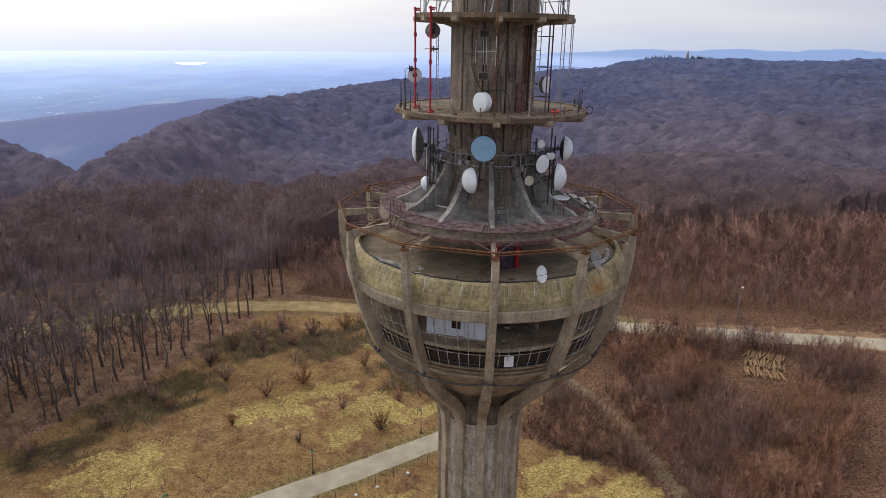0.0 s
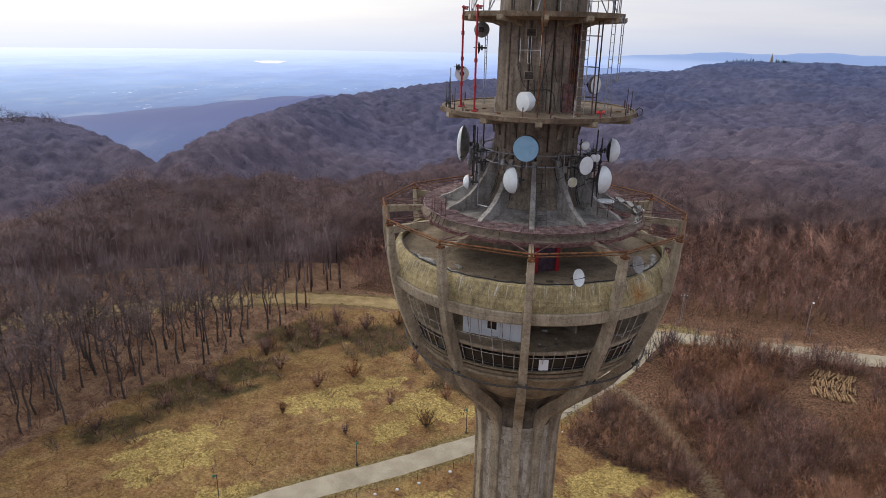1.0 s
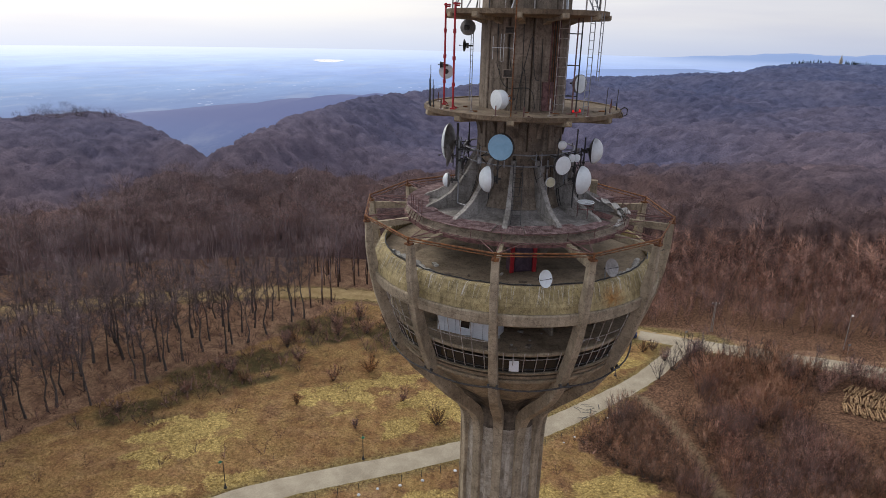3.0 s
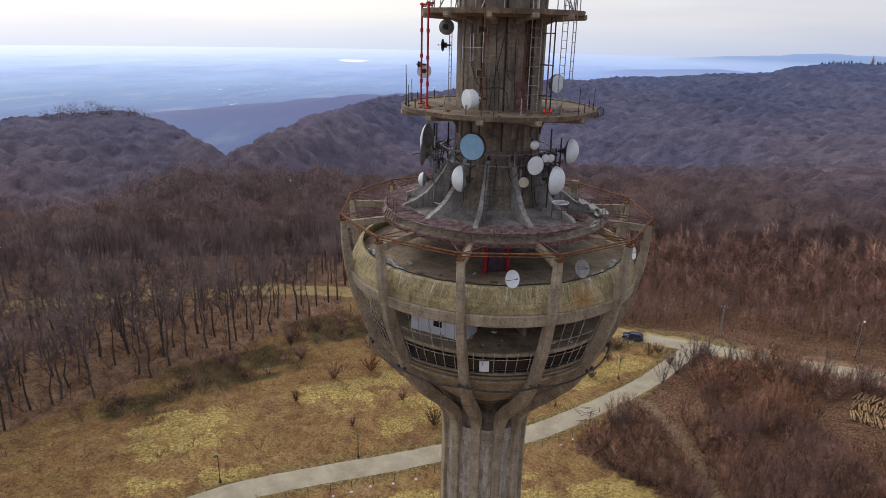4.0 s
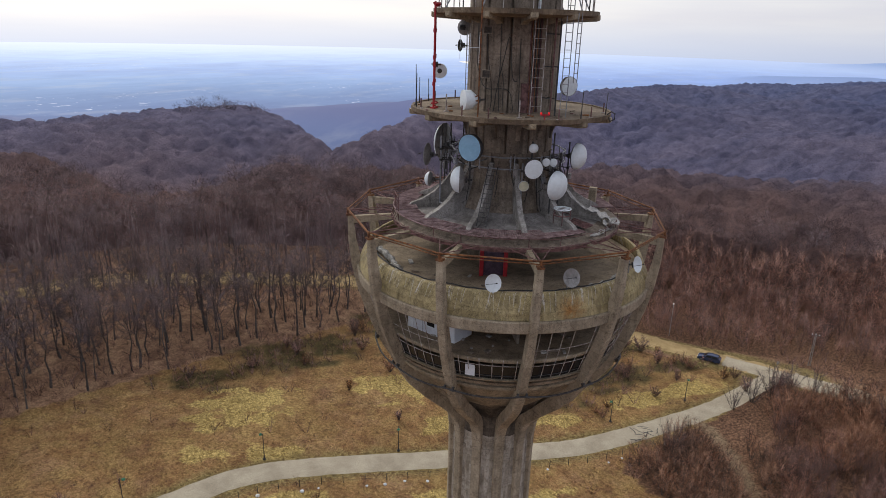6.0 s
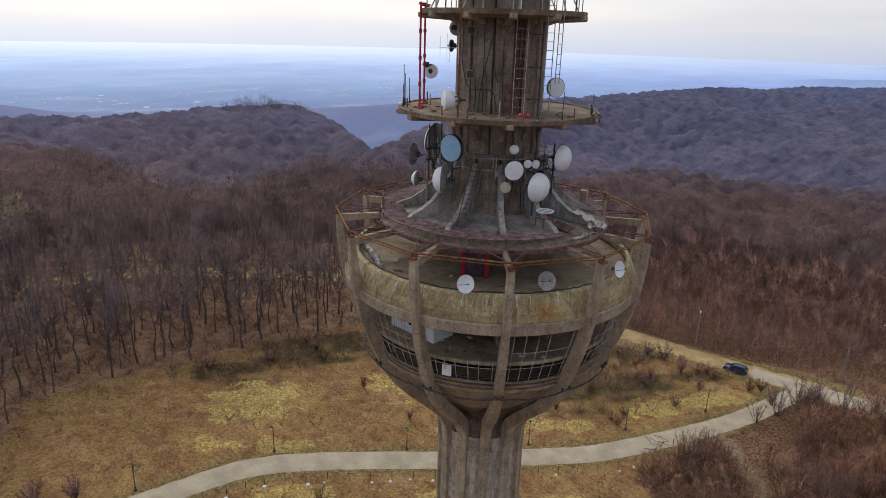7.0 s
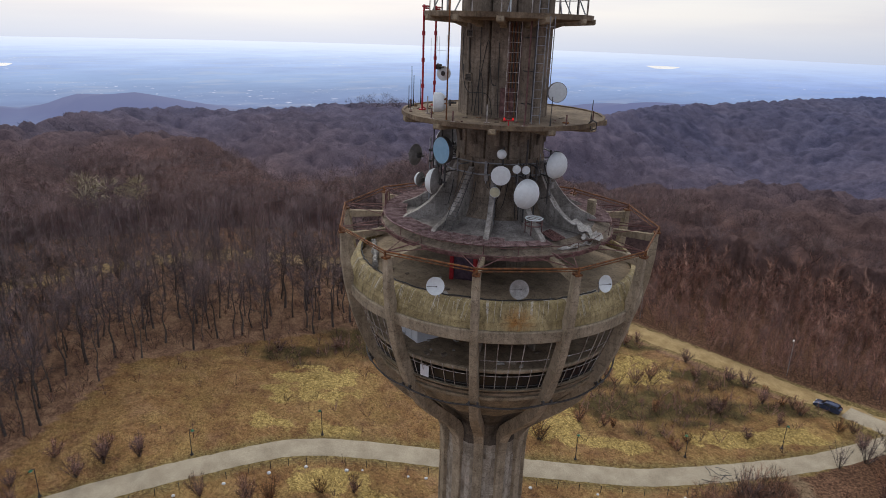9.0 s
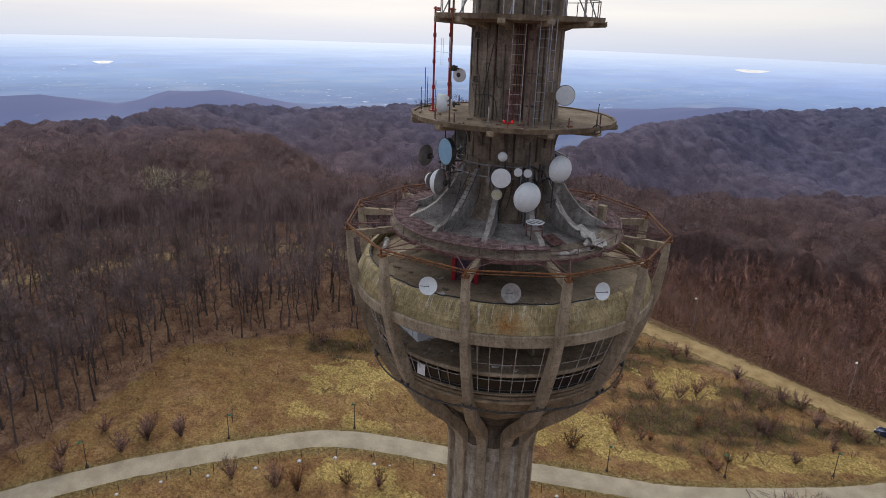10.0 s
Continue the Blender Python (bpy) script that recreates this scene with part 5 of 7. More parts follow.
for i, (x, y, z) in enumerate(pl[near][:110]):
    plant_shrub(x, y, rng.uniform(0.6, 1.05), shrub_meshes[i % 6], "leafless reddish-brown shrub in a thicket beside the road")
LITTLE_TREES = [(27, 66, 1.4), (30, 69, 1.6), (33, 71, 1.5), (37, 71, 1.45), (42, 70, 1.5), (46, 69.5, 1.3), (24, 62, 1.1), (15.5, 43, 1.5), (52, 67, 1.4), (58, 65, 1.3)]
for i, (x, y, k) in enumerate(LITTLE_TREES):
    plant_shrub(x, y, k, shrub_grey[i % 6], "small leafless grey tree at the road's edge")
LONE = [(-33, 42, 0.9, 1), (-28, 47, 1.1, 1), (-41, 46, 0.8, 0), (-38, 58, 1.0, 0), (-30, 66, 1.0, 0), (-24, 70, 1.1, 1), (-18, 55, 0.8, 1), (-45, 50, 1.0, 0), (-50, 38, 0.9, 0), (-54, 30, 0.7, 0), (-20, 40, 0.55, 0), (-25, 30, 0.5, 0), (-8, 66, 0.8, 1), (-14, 60, 0.8, 0), (2, 70, 0.7, 1), (10, 73, 0.8, 0), (16, 74, 0.8, 1), (22, 73, 0.9, 1), (5, 64, 0.7, 0), (-3, 56, 0.6, 1), (11, 60, 0.6, 0), (-58, -17, 0.9, 0), (-54, -12, 0.8, 0), (-50.5, -9, 0.9, 0), (-56, -23, 0.7, 0), (-2, 73, 0.7, 0), (-17, 74, 0.8, 1), (14, 68, 0.6, 0), (-11, 44, 0.8, 1), (4, 52, 0.6, 1), (-60, 22, 0.6, 0), (-36, 33, 0.5, 1), (24, 79 - 5, 0.7, 1), (17, 48, 0.7, 1), (26, 69.5, 0.8, 0), (31, 71, 0.9, 0), (-35, -3, 0.8, 1), (-28, 4, 0.8, 1), (-25, 7, 0.7, 1), (-52.4, -13, 0.95, 0), (-52.3, -16.7, 0.9, 0), (-53.1, -24, 0.8, 0), (-38.4, -7.4, 0.85, 1), (-31, -1.9, 1.0, 1), (-33.4, -3.6, 0.85, 1), (-13.1, 35.1, 1.05, 1), (-7.5, 45.8, 0.55, 1), (-6.2, 46.6, 0.5, 1), (3.8, 48.5, 0.6, 1), (2.4, 49.2, 0.55, 1), (3.6, 64.4, 0.75, 1), (5.2, 65.6, 0.7, 1), (14.6, 75.2, 0.75, 1), (12.6, 75, 0.6, 1), (-9.2, 62, 0.8, 0), (-15.5, 77, 0.6, 0), (-5.3, 77, 0.8, 0), (2.9, 76.4, 0.95, 0), (6.2, 76.6, 0.9, 0), (9.4, 76.2, 0.55, 1), (-43, 57, 0.9, 1), (-45, 53, 0.8, 1), (-40, 62, 1.0, 1), (-36, 66, 1.1, 0), (-33, 61, 0.9, 1), (-47, 36, 0.7, 1), (-53, 39, 0.7, 0)]
full = [bush(rng.uniform(2.6, 3.9), rng.uniform(1.2, 1.8), 15, 780, 0.062, 0.85) for _ in range(4)]
full_wood = [fast_mesh("wood", *w, BARK) for w, c in full]
full_red, full_orange, full_grey = [[(w, crown_mesh("crown", *c, mat)) for w, (_, c) in zip(full_wood, full)] for mat in (TWIG_RED, TWIG_ORANGE, TWIG_YOUNG)]
for i, (x, y, k, red) in enumerate(LONE):
    plant_shrub(x, y, k * 1.2, ((full_orange if i % 2 else full_red) if red else full_grey)[i % 4], "leafless reddish-brown shrub in dry grass" if red else "leafless grey-brown shrub in dry grass")


def undergrowth(x, y):
    wild = inside(x, y, [(-100, -40), (-60.5, -30), (-60.5, -24), (-65, -15), (-68.5, -8.5), (-74, 0), (-68.5, 14), (-61.5, 29), (-53.5, 43), (-47, 57), (-42, 75), (-70, 68), (-100, 45), (-112, 20), (-114, -10)])
    heath = inside(x, y, CLEARING) & (patches(x, y, GREEN) > 0.2) & (rng.random(len(x)) < 0.9)
    stray = inside(x, y, CLEARING) & ~inside(x, y, THICKET) & (rng.random(len(x)) < 0.022) & (np.hypot(x, y) > 8)
    roadside = inside(x, y, [(31, 84), (44, 79.5), (58, 75.5), (84, 67.5), (100, 62), (100, 68), (84, 74), (58, 84), (43, 90), (31, 90.5)])
    ok = (wild & (rng.random(len(x)) < 0.45)) | heath | stray | (roadside & (rng.random(len(x)) < 0.3))
    ok[ok] &= clear_of_ways(x[ok], y[ok], 0.8)
    return ok


low = [joined(bush(rng.uniform(1.4, 2.9), rng.uniform(1.0, 1.7), 5, 76, 0.055, 0.9)) for _ in range(5)]
pl = sow(-115, 100, -35, 92, 1.6, undergrowth)
scatter("undergrowth", low, pl, rng.uniform(0.5, 1.3, len(pl)), TWIG_YOUNG, "low leafless brown undergrowth and brambles", "shrubs")

# ---- fittings of the tower ----


def ring_pts(r, z, a0=0.0, a1=360.0, steps=48):
    return [polar(r, a0 + (a1 - a0) * i / steps, z) for i in range(steps + 1)]


# outer rim: a rusty twelve-sided rail on the rib heads, braced back to the roof edge
rim = thing("rim_railing", pose(0, 0, 46.85), "rusty twelve-sided steel rim rail with bracing rods over the pod", "railing")
RIM = pose(0, 0, -46.85)
for k in range(N):
    a, b = A0 + 30 * k, A0 + 30 * (k + 1)
    for r, z, w, mt in ((12.72, 46.86, 0.066, RUST), (12.62, 46.62, 0.038, RUST)):
        g = geo()
        tube(g, [polar(r, a, z), polar(r, b, z)], w, 6)
        part("rail", g, mt, rim, m=RIM)
    g = geo()
    tube(g, [polar(12.72, a, 46.3), polar(12.72, a, 46.95)], 0.09, 6)
    box(g, spin(a) @ pose(12.62, 0, 46.42), 0.5, 0.5, 0.12, 0.02)
    part("rail_foot", g, RUST, rim, m=RIM)
    m = (a + b) / 2
    for q0, q1, w in ((polar(9.3, m - 5, 46.62), polar(12.66, a, 46.80), 0.035), (polar(9.3, m + 5, 46.62), polar(12.66, b, 46.80), 0.035), (polar(9.3, a, 46.75), polar(12.66, a, 46.84), 0.05)):
        g = geo()
        tube(g, [q0, q1], w, 5)
        part("brace", g, RUST_DARK, rim, m=RIM)

# a thin rail round the roof edge
guard = thing("roof_edge_rail", pose(0, 0, 46.5), "thin dark steel guard rail round the roof edge", "railing")
for k in range(24):
    a = A0 + 15 * k
    if 11 <= k % 24 <= 22 and k % 3 == 1:
        continue
    g = geo()
    tube(g, [polar(9.05, a, 46.5), polar(9.08, a + random.uniform(-0.5, 0.5), 47.25 + random.uniform(-0.15, 0.1))], 0.028, 5)
    part("post", g, RUST_DARK, guard, m=pose(0, 0, -46.5))
for k in range(12):
    g = geo()
    a = A0 + 30 * k
    tube(g, [polar(9.07, a + 30 * i / 6, 47.18 + (random.uniform(-0.12, 0.02) if k in (9, 10, 11, 4) else 0)) for i in range(7)], 0.025, 5)
    part("rail", g, RUST_DARK, guard, m=pose(0, 0, -46.5))

# the grating walkway on the roof edge; some panels are gone
catwalk = thing("roof_catwalk", pose(0, 0, 47.1), "rusted dark red steel grating walkway round the roof edge", "walkway")


def grating(r0, r1, a0, a1, z):
    g = geo()
    n = 12
    for i in range(n + 1):
        a = a0 + (a1 - a0) * i / n
        tube(g, [polar(r0, a, z), polar(r1, a, z)], 0.04 if 0 < i < n else 0.055, 4)
    for i in range(7):
        r = r0 + (r1 - r0) * i / 6
        tube(g, [polar(r, a0, z), polar(r, (a0 + a1) / 2, z), polar(r, a1, z)], 0.036 if 0 < i < 6 else 0.055, 4)
    return g


random.seed(9)
for k in range(24):
    a = -200 + 15 * k + A0
    if k in (10, 11, 12, 13, 14):
        continue
    tip = random.uniform(-0.04, 0.06)
    part("grating_panel", grating(7.3, 9.05, a + 0.5, a + 14.5, 47.2 + tip), GRATE, catwalk, m=pose(0, 0, -47.1))
for a, z, dr in ((-47, 47.16, 0.35), (-34, 47.1, 0.15)):
    part("grating_panel", grating(7.5, 8.4, a - 6, a + 6, z), GRATE, catwalk, "loose sagging grating panel", m=pose(0, 0, -47.1) @ Matrix.Translation(polar(dr, a, 0)))
for a in (-152, -148.5, -145, -141.5, -138):
    g = geo()
    tube(g, [polar(9.25, a, 46.5), polar(8.95, a, 47.15), polar(8.95, a, 48.35)], 0.036, 5)
    part("guard_post", g, RUST_DARK, catwalk, m=pose(0, 0, -47.1))
for z in (47.75, 48.35):
    g = geo()
    tube(g, ring_pts(8.95, z, -152, -138, 4), 0.03, 5)
    part("guard_rail", g, RUST_DARK, catwalk, m=pose(0, 0, -47.1))

# low hoop of pipe round the bowl, clamped to each rib
hoop = thing("bowl_hoop", pose(0, 0, 35.6), "thin dark pipe hoop clamped round the lower bowl", "pipe")
for k in range(N):
    g = geo()
    pts = []
    for i in range(7):
        s = math.sin(math.pi * i / 6)
        pts.append(polar(10.58 - 0.10 * s, A0 + 30 * k + 5 * i, 35.66 - 0.22 * s))
    tube(g, pts, 0.07, 6)
    part("pipe", g, DARK_STEEL, hoop, m=pose(0, 0, -35.6))
    g = geo()
    for dy in (-0.32, 0.32):
        box(g, spin(A0 + 30 * k) @ pose(10.42, dy, 35.66, 0, -30, 0), 0.3, 0.14, 0.3, 0.02)
    tube(g, [spin(A0 + 30 * k) @ Vector((10.56, -0.5, 35.7)), spin(A0 + 30 * k) @ Vector((10.6, 0.5, 35.55))], 0.05, 5)
    part("clamp", g, DARK_STEEL, hoop, m=pose(0, 0, -35.6))

# rails that carry the dishes round the neck
rack = thing("antenna_rack", pose(0, 0, 51.5), "galvanised pipe rack round the concrete neck that carries dishes", "rack")
RK = pose(0, 0, -51.5)
for z in (51.05, 51.9):
    for k in range(12):
        g = geo()
        tube(g, [polar(4.55, 30 * k + A0 - 15, z), polar(4.55, 30 * k + A0 + 15, z)], 0.055, 6)
        part("rail", g, GALV, rack, m=RK)
for k in range(12):
    g = geo()
    tube(g, [polar(4.55, 30 * k + A0 - 8, 50.9), polar(4.55, 30 * k + A0 - 8, 52.05)], 0.05, 6)
    tube(g, [polar(3.3, 30 * k + A0 - 8, 51.5), polar(4.55, 30 * k + A0 - 8, 51.5)], 0.05, 5)
    part("standoff", g, GALV, rack, m=RK)


def facing(pos, az, tilt=0.0):
    """A pose whose z axis looks outwards along the bearing az, raised by tilt."""
    d = Vector((math.cos(radians(az)) * math.cos(radians(tilt)), math.sin(radians(az)) * math.cos(radians(tilt)), math.sin(radians(tilt))))
    return Matrix.Translation(pos) @ d.to_track_quat("Z", "Y").to_matrix().to_4x4()


def dish(kind, d, pos, az, mat, label, back_mat=GREY_MESH, tilt=0.0, reach=None, deep=1.0, bulge=0.36, hub=False):
    """A dish: kind drum (shroud and flat cover), dome (bulging cover) or open (bare reflector with a feed)."""
    r = d / 2
    m = facing(pos, az, tilt)
    t = thing("dish_antenna", m, label, "antenna", "dishes on the tower")
    if kind == "drum":
        g = geo()
        disc_profile(g, Matrix(), [(0.0, -0.34 * d * deep), (r * 0.45, -0.32 * d * deep), (r * 0.9, -0.20 * d * deep), (r, -0.16 * d * deep), (r, 0.0), (r * 1.02, 0.0), (r * 1.02, 0.03), (r * 0.97, 0.03)])
        part("shroud", g, back_mat, t, smooth=True)
        g = geo()
        disc_profile(g, Matrix(), [(r * 0.985, 0.02), (r * 0.7, 0.035 + 0.02 * d), (0.0, 0.04 + 0.03 * d)])
        part("cover", g, mat, t, smooth=True)
        back = -0.34 * d * deep
    elif kind == "dome":
        g = geo()
        disc_profile(g, Matrix(), [(0.0, -0.17 * d), (r * 0.5, -0.14 * d), (r * 0.85, -0.06 * d), (r, 0.0), (r * 1.02, 0.0), (r * 1.02, 0.04)])
        part("reflector", g, back_mat, t, smooth=True)
        g = geo()
        disc_profile(g, Matrix(), [(r * 1.0, 0.03)] + [(r * math.cos(q), 0.03 + bulge * d * math.sin(q)) for q in [math.pi / 2 * i / 8 for i in range(1, 8)]] + [(0.0, 0.03 + bulge * d)])
        part("cover", g, mat, t, smooth=True)
        back = -0.17 * d
    else:
        rim = [(r * q, 0.30 * d * q * q / 2 - 0.15 * d) for q in (0.0, 0.25, 0.5, 0.75, 1.0)]
        g = geo()
        disc_profile(g, Matrix(), rim + [(r * 1.015, 0.0), (r * 1.0, -0.03)] + [(a, b - 0.03) for a, b in rim[-2::-1]])
        part("reflector", g, mat, t, smooth=True)
        g = geo()
        tube(g, [(-0.92 * r, 0, -0.02 * d), (-0.3 * r, 0, 0.36 * d), (0, 0, 0.40 * d)], 0.018, 4)
        tube(g, [(0, 0, 0.32 * d), (0, 0, 0.42 * d)], 0.045, 8)
        part("feed", g, DARK_STEEL, t)
        back = -0.17 * d
    if hub:
        for z in (0.045 + 0.03 * d, -0.36 * d * deep):
            g = geo()
            disc_profile(g, pose(0, 0, z), [(0.0, 0.02), (r * 0.30, 0.02), (r * 0.34, 0.0), (r * 0.30, -0.02), (0.0, -0.02)], 18)
            part("hub", g, DARK_STEEL, t, "dark round hub plate")
    g = geo()
    ln = reach if reach else 0.55
    tube(g, [(0, 0, back), (0, 0, back - ln)], 0.07, 6)
    box(g, pose(0, 0, back - 0.12), 0.4, 0.4, 0.12, 0.03)
    tube(g, [(0.2, 0, back), (0.0, 0.0, back - ln)], 0.03, 4)
    tube(g, [(-0.2, 0, back), (0.0, 0.0, back - ln)], 0.03, 4)
    part("mount", g, DARK_STEEL, t)
    return t


dish("drum", 1.95, (-0.85, -6.23, 52.73), -103, BLUE, "large round microwave dish with a pale blue cover", DARK_STEEL)
dish("dome", 1.95, (-1.62, -5.90, 50.28), -160, WHITE, "white domed microwave dish on the concrete neck")
dish("dome", 3.0, (-5.95, 0.90, 51.75), 176, WHITE, "very large shallow white dish on the concrete neck", bulge=0.16)
dish("dome", 1.95, (5.85, -1.57, 52.05), -12, WHITE, "white domed dish with a dark back on an arm", DARK_STEEL)
dish("drum", 1.42, (3.68, -5.20, 51.48), -52, WHITE, "white-faced drum dish with a dark blue-grey shroud", DARK_STEEL)
dish("dome", 2.15, (5.00, -3.93, 50.21), -18, WHITE, "large white domed dish low on the neck", DARK_STEEL)
dish("dome", 0.68, (3.49, -4.94, 52.92), -62, WHITE, "small round white dish above a larger one", DARK_STEEL)
dish("drum", 0.58, (4.28, -4.14, 51.86), -52, WHITE, "small white drum dish beside its twin", WHITE)
dish("drum", 0.58, (4.65, -3.52, 51.77), -48, WHITE, "small white drum dish beside its twin", WHITE)
dish("drum", 0.74, (2.86, -4.60, 50.04), -62, CREAM, "small round cream-coloured drum dish on a pole", WHITE)
dish("dome", 1.15, (-5.11, -3.56, 49.48), -172, WHITE, "white domed dish facing outwards near the roof")
dish("open", 1.7, (-5.09, -4.24, 51.55), -176, GREY_MESH, "dark grey open dish seen from the side")
dish("drum", 1.35, (-1.25, -6.72, 56.12), -138, WHITE, "white drum dish with a crumpled cover on the platform", WHITE, deep=2.2)
dish("drum", 1.42, (4.45, 0.33, 56.88), -40, WHITE, "round white drum dish beside the upper shaft", GREY_MESH)
dish("drum", 1.22, (-4.83, 2.08, 60.87), 88, WHITE, "round dish with a grey ringed back", GREY_MESH, hub=True)
dish("drum", 1.15, (-6.22, 0.32, 57.48), -78, WHITE, "round white dish with a dark centre on a red pole", WHITE, hub=True)
dish("open", 0.95, (-5.03, 1.56, 59.48), 178, DARK_STEEL, "small thin dark dish on a lattice mast")
dish("open", 0.5, (-6.65, 0.1, 58.0), 176, DARK_STEEL, "very small dark dish on a red pole")
dish("open", 1.22, (3.21, -11.42, 44.93), -41, WHITE, "white satellite dish standing on the parapet", WHITE, 18, 0.5)
dish("open", 1.3, (7.70, -8.20, 45.0), -44, GREY_MESH, "grey mesh satellite dish standing on the parapet", GREY_MESH, 22, 0.5)
dish("open", 1.2, (11.35, -3.08, 44.94), -20, WHITE, "white satellite dish at the gallery's edge", WHITE, 16, 0.5)
dish("dome", 1.2, (-3.6, -5.2, 65.4), -120, WHITE, "white domed dish above the upper platform", GREY_MESH)
for x, y, z0, z1 in ((3.0, -10.75, 43.2, 44.95), (7.3, -7.6, 43.2, 44.95), (10.7, -2.6, 43.2, 44.95)):
    g = geo()
    tube(g, [(0, 0, 0), (0, 0, z1 - z0)], 0.05, 6)
    box(g, pose(0, 0, 0.05), 0.5, 0.5, 0.08, 0.02)
    tagged(part("dish_stand", g, GALV), "galvanised pole stand of a satellite dish on the gallery", "stand").matrix_world = pose(x, y, z0)

# upright mounting pipes
PIPES = [(2.55, -4.15, 47.4, 51.6, 0.07, GALV), (-4.35, -3.3, 47.6, 52.9, 0.07, GALV), (4.55, -3.35, 47.9, 53.9, 0.06, DARK_STEEL), (3.25, -4.35, 50.7, 53.3, 0.06, DARK_STEEL), (4.95, -2.6, 48.2, 52.4, 0.06, DARK_STEEL), (-1.05, -5.5, 49.9, 53.1, 0.07, DARK_STEEL), (-4.9, -1.2, 49.0, 53.6, 0.07, DARK_STEEL), (-5.1, 0.4, 49.2, 53.4, 0.06, DARK_STEEL), (-4.6, -2.6, 49.3, 53.7, 0.05, DARK_STEEL), (-4.3, 1.2, 49.6, 53.4, 0.06, DARK_STEEL), (5.2, -1.2, 49.0, 53.0, 0.06, DARK_STEEL)]
for x, y, z0, z1, r, mt in PIPES:
    t = thing("mounting_pole", pose(x, y, z0), "upright steel pole that carries dishes beside the neck", "pole", "mounting poles round the neck")
    g = geo()
    tube(g, [(0, 0, 0), (0, 0, z1 - z0)], r, 6)
    part("pole", g, mt, t)
    a = math.degrees(math.atan2(y, x))
    for z in (51.05, 51.9):
        if z0 < z < z1:
            g = geo()
            v = polar(math.hypot(x, y) - 4.5, a + 180, z - z0)
            tube(g, [(0, 0, z - z0), v], 0.045, 5)
            box(g, pose(0, 0, z - z0), 0.22, 0.22, 0.16, 0.02)
            part("clamp", g, DARK_STEEL, t)
g = geo()
tube(g, [(-4.35, -3.3, 47.62), (-3.0, -4.7, 47.75)], 0.06, 6)
tagged(part("foot_bar", g, GALV), "galvanised pole foot bar lying on the roof", "bar")

# radio boxes, arms and small aerials clamped round the neck
random.seed(71)
for a in (-178, -171, -164, -156, -149, -118, -66, -40, -33, -26, -18, -9, 174, 166, 158):
    r = random.uniform(4.7, 5.3)
    z = random.uniform(50.3, 52.3)
    t = thing("radio_unit", spin(a) @ pose(r, 0, z), "small weathered radio box on a dark clamp arm", "radio unit", "radio units round the neck")
    g = geo()
    tube(g, [(4.45 - r, 0, 51.05 - z), (-0.2, 0, -0.1), (0, 0, -0.1)], 0.04, 5)
    tube(g, [(4.45 - r, 0, 51.9 - z), (-0.2, 0, 0.1), (0, 0, 0.1)], 0.035, 5)
    part("arm", g, DARK_STEEL, t)
    g = geo()
    tube(g, [(0, 0, -0.75), (0, 0, 0.85)], 0.04, 6)
    part("pole", g, GALV, t)
    g = geo()
    h = random.uniform(0.35, 0.7)
    box(g, pose(0.14, 0.05, random.uniform(-0.3, 0.3)), 0.2, random.uniform(0.22, 0.4), h, 0.03)
    part("box", g, (GREY_MESH, DARK_STEEL, GALV)[int(a) % 3], t)
    g = geo()
    tube(g, [(0.1, 0.0, -0.3), (0.05, 0.1, -0.8), (-0.25, 0.05, -1.0), (4.3 - r, 0, -1.3)], 0.022, 4)
    part("cable", g, CABLE, t)
    if int(a) % 2:
        g = geo()
        tube(g, [(0, 0, 0.7), (0.9, 0.0, 0.7)], 0.018, 4)
        for q in range(5):
            tube(g, [(0.15 + 0.18 * q, -0.3 + 0.03 * q, 0.7), (0.15 + 0.18 * q, 0.3 - 0.03 * q, 0.7)], 0.012, 4)
        part("yagi_aerial", g, DARK_STEEL, t)

# red poles between the platforms
for x, y, z1 in ((-6.12, -0.9, 62.6), (-4.86, -3.8, 62.6)):
    t = thing("red_pole", pose(x, y, 55.0), "bright red painted steel pole between two platforms", "pole", "red poles")
    g = geo()
    tube(g, [(0, 0, 0), (0, 0, z1 - 55)], 0.078, 8)
    part("pole", g, RED, t)
    for z in (1.8, 3.7, 5.6):
        g = geo()
        tube(g, [(0, 0, z - 0.14), (0, 0, z), (0, 0, z + 0.14)], 0.125, 8)
        part("flange", g, RED, t)
    g = geo()
    box(g, pose(0, 0, 0.05), 0.4, 0.4, 0.1, 0.02)
    tube(g, [(0, 0, 0.3), (0.3, 0.15, 0.05)], 0.04, 5)
    part("foot", g, RED, t)
    g = geo()
    tube(g, [(0, 0, z1 - 55.25), (-0.35 * x / 6, -0.35 * y / 6, z1 - 55.25)], 0.06, 5)
    box(g, pose(-0.02 * x, -0.02 * y, z1 - 55.12), 0.5, 0.3, 0.12, 0.02)
    part("top_arm", g, RED, t)


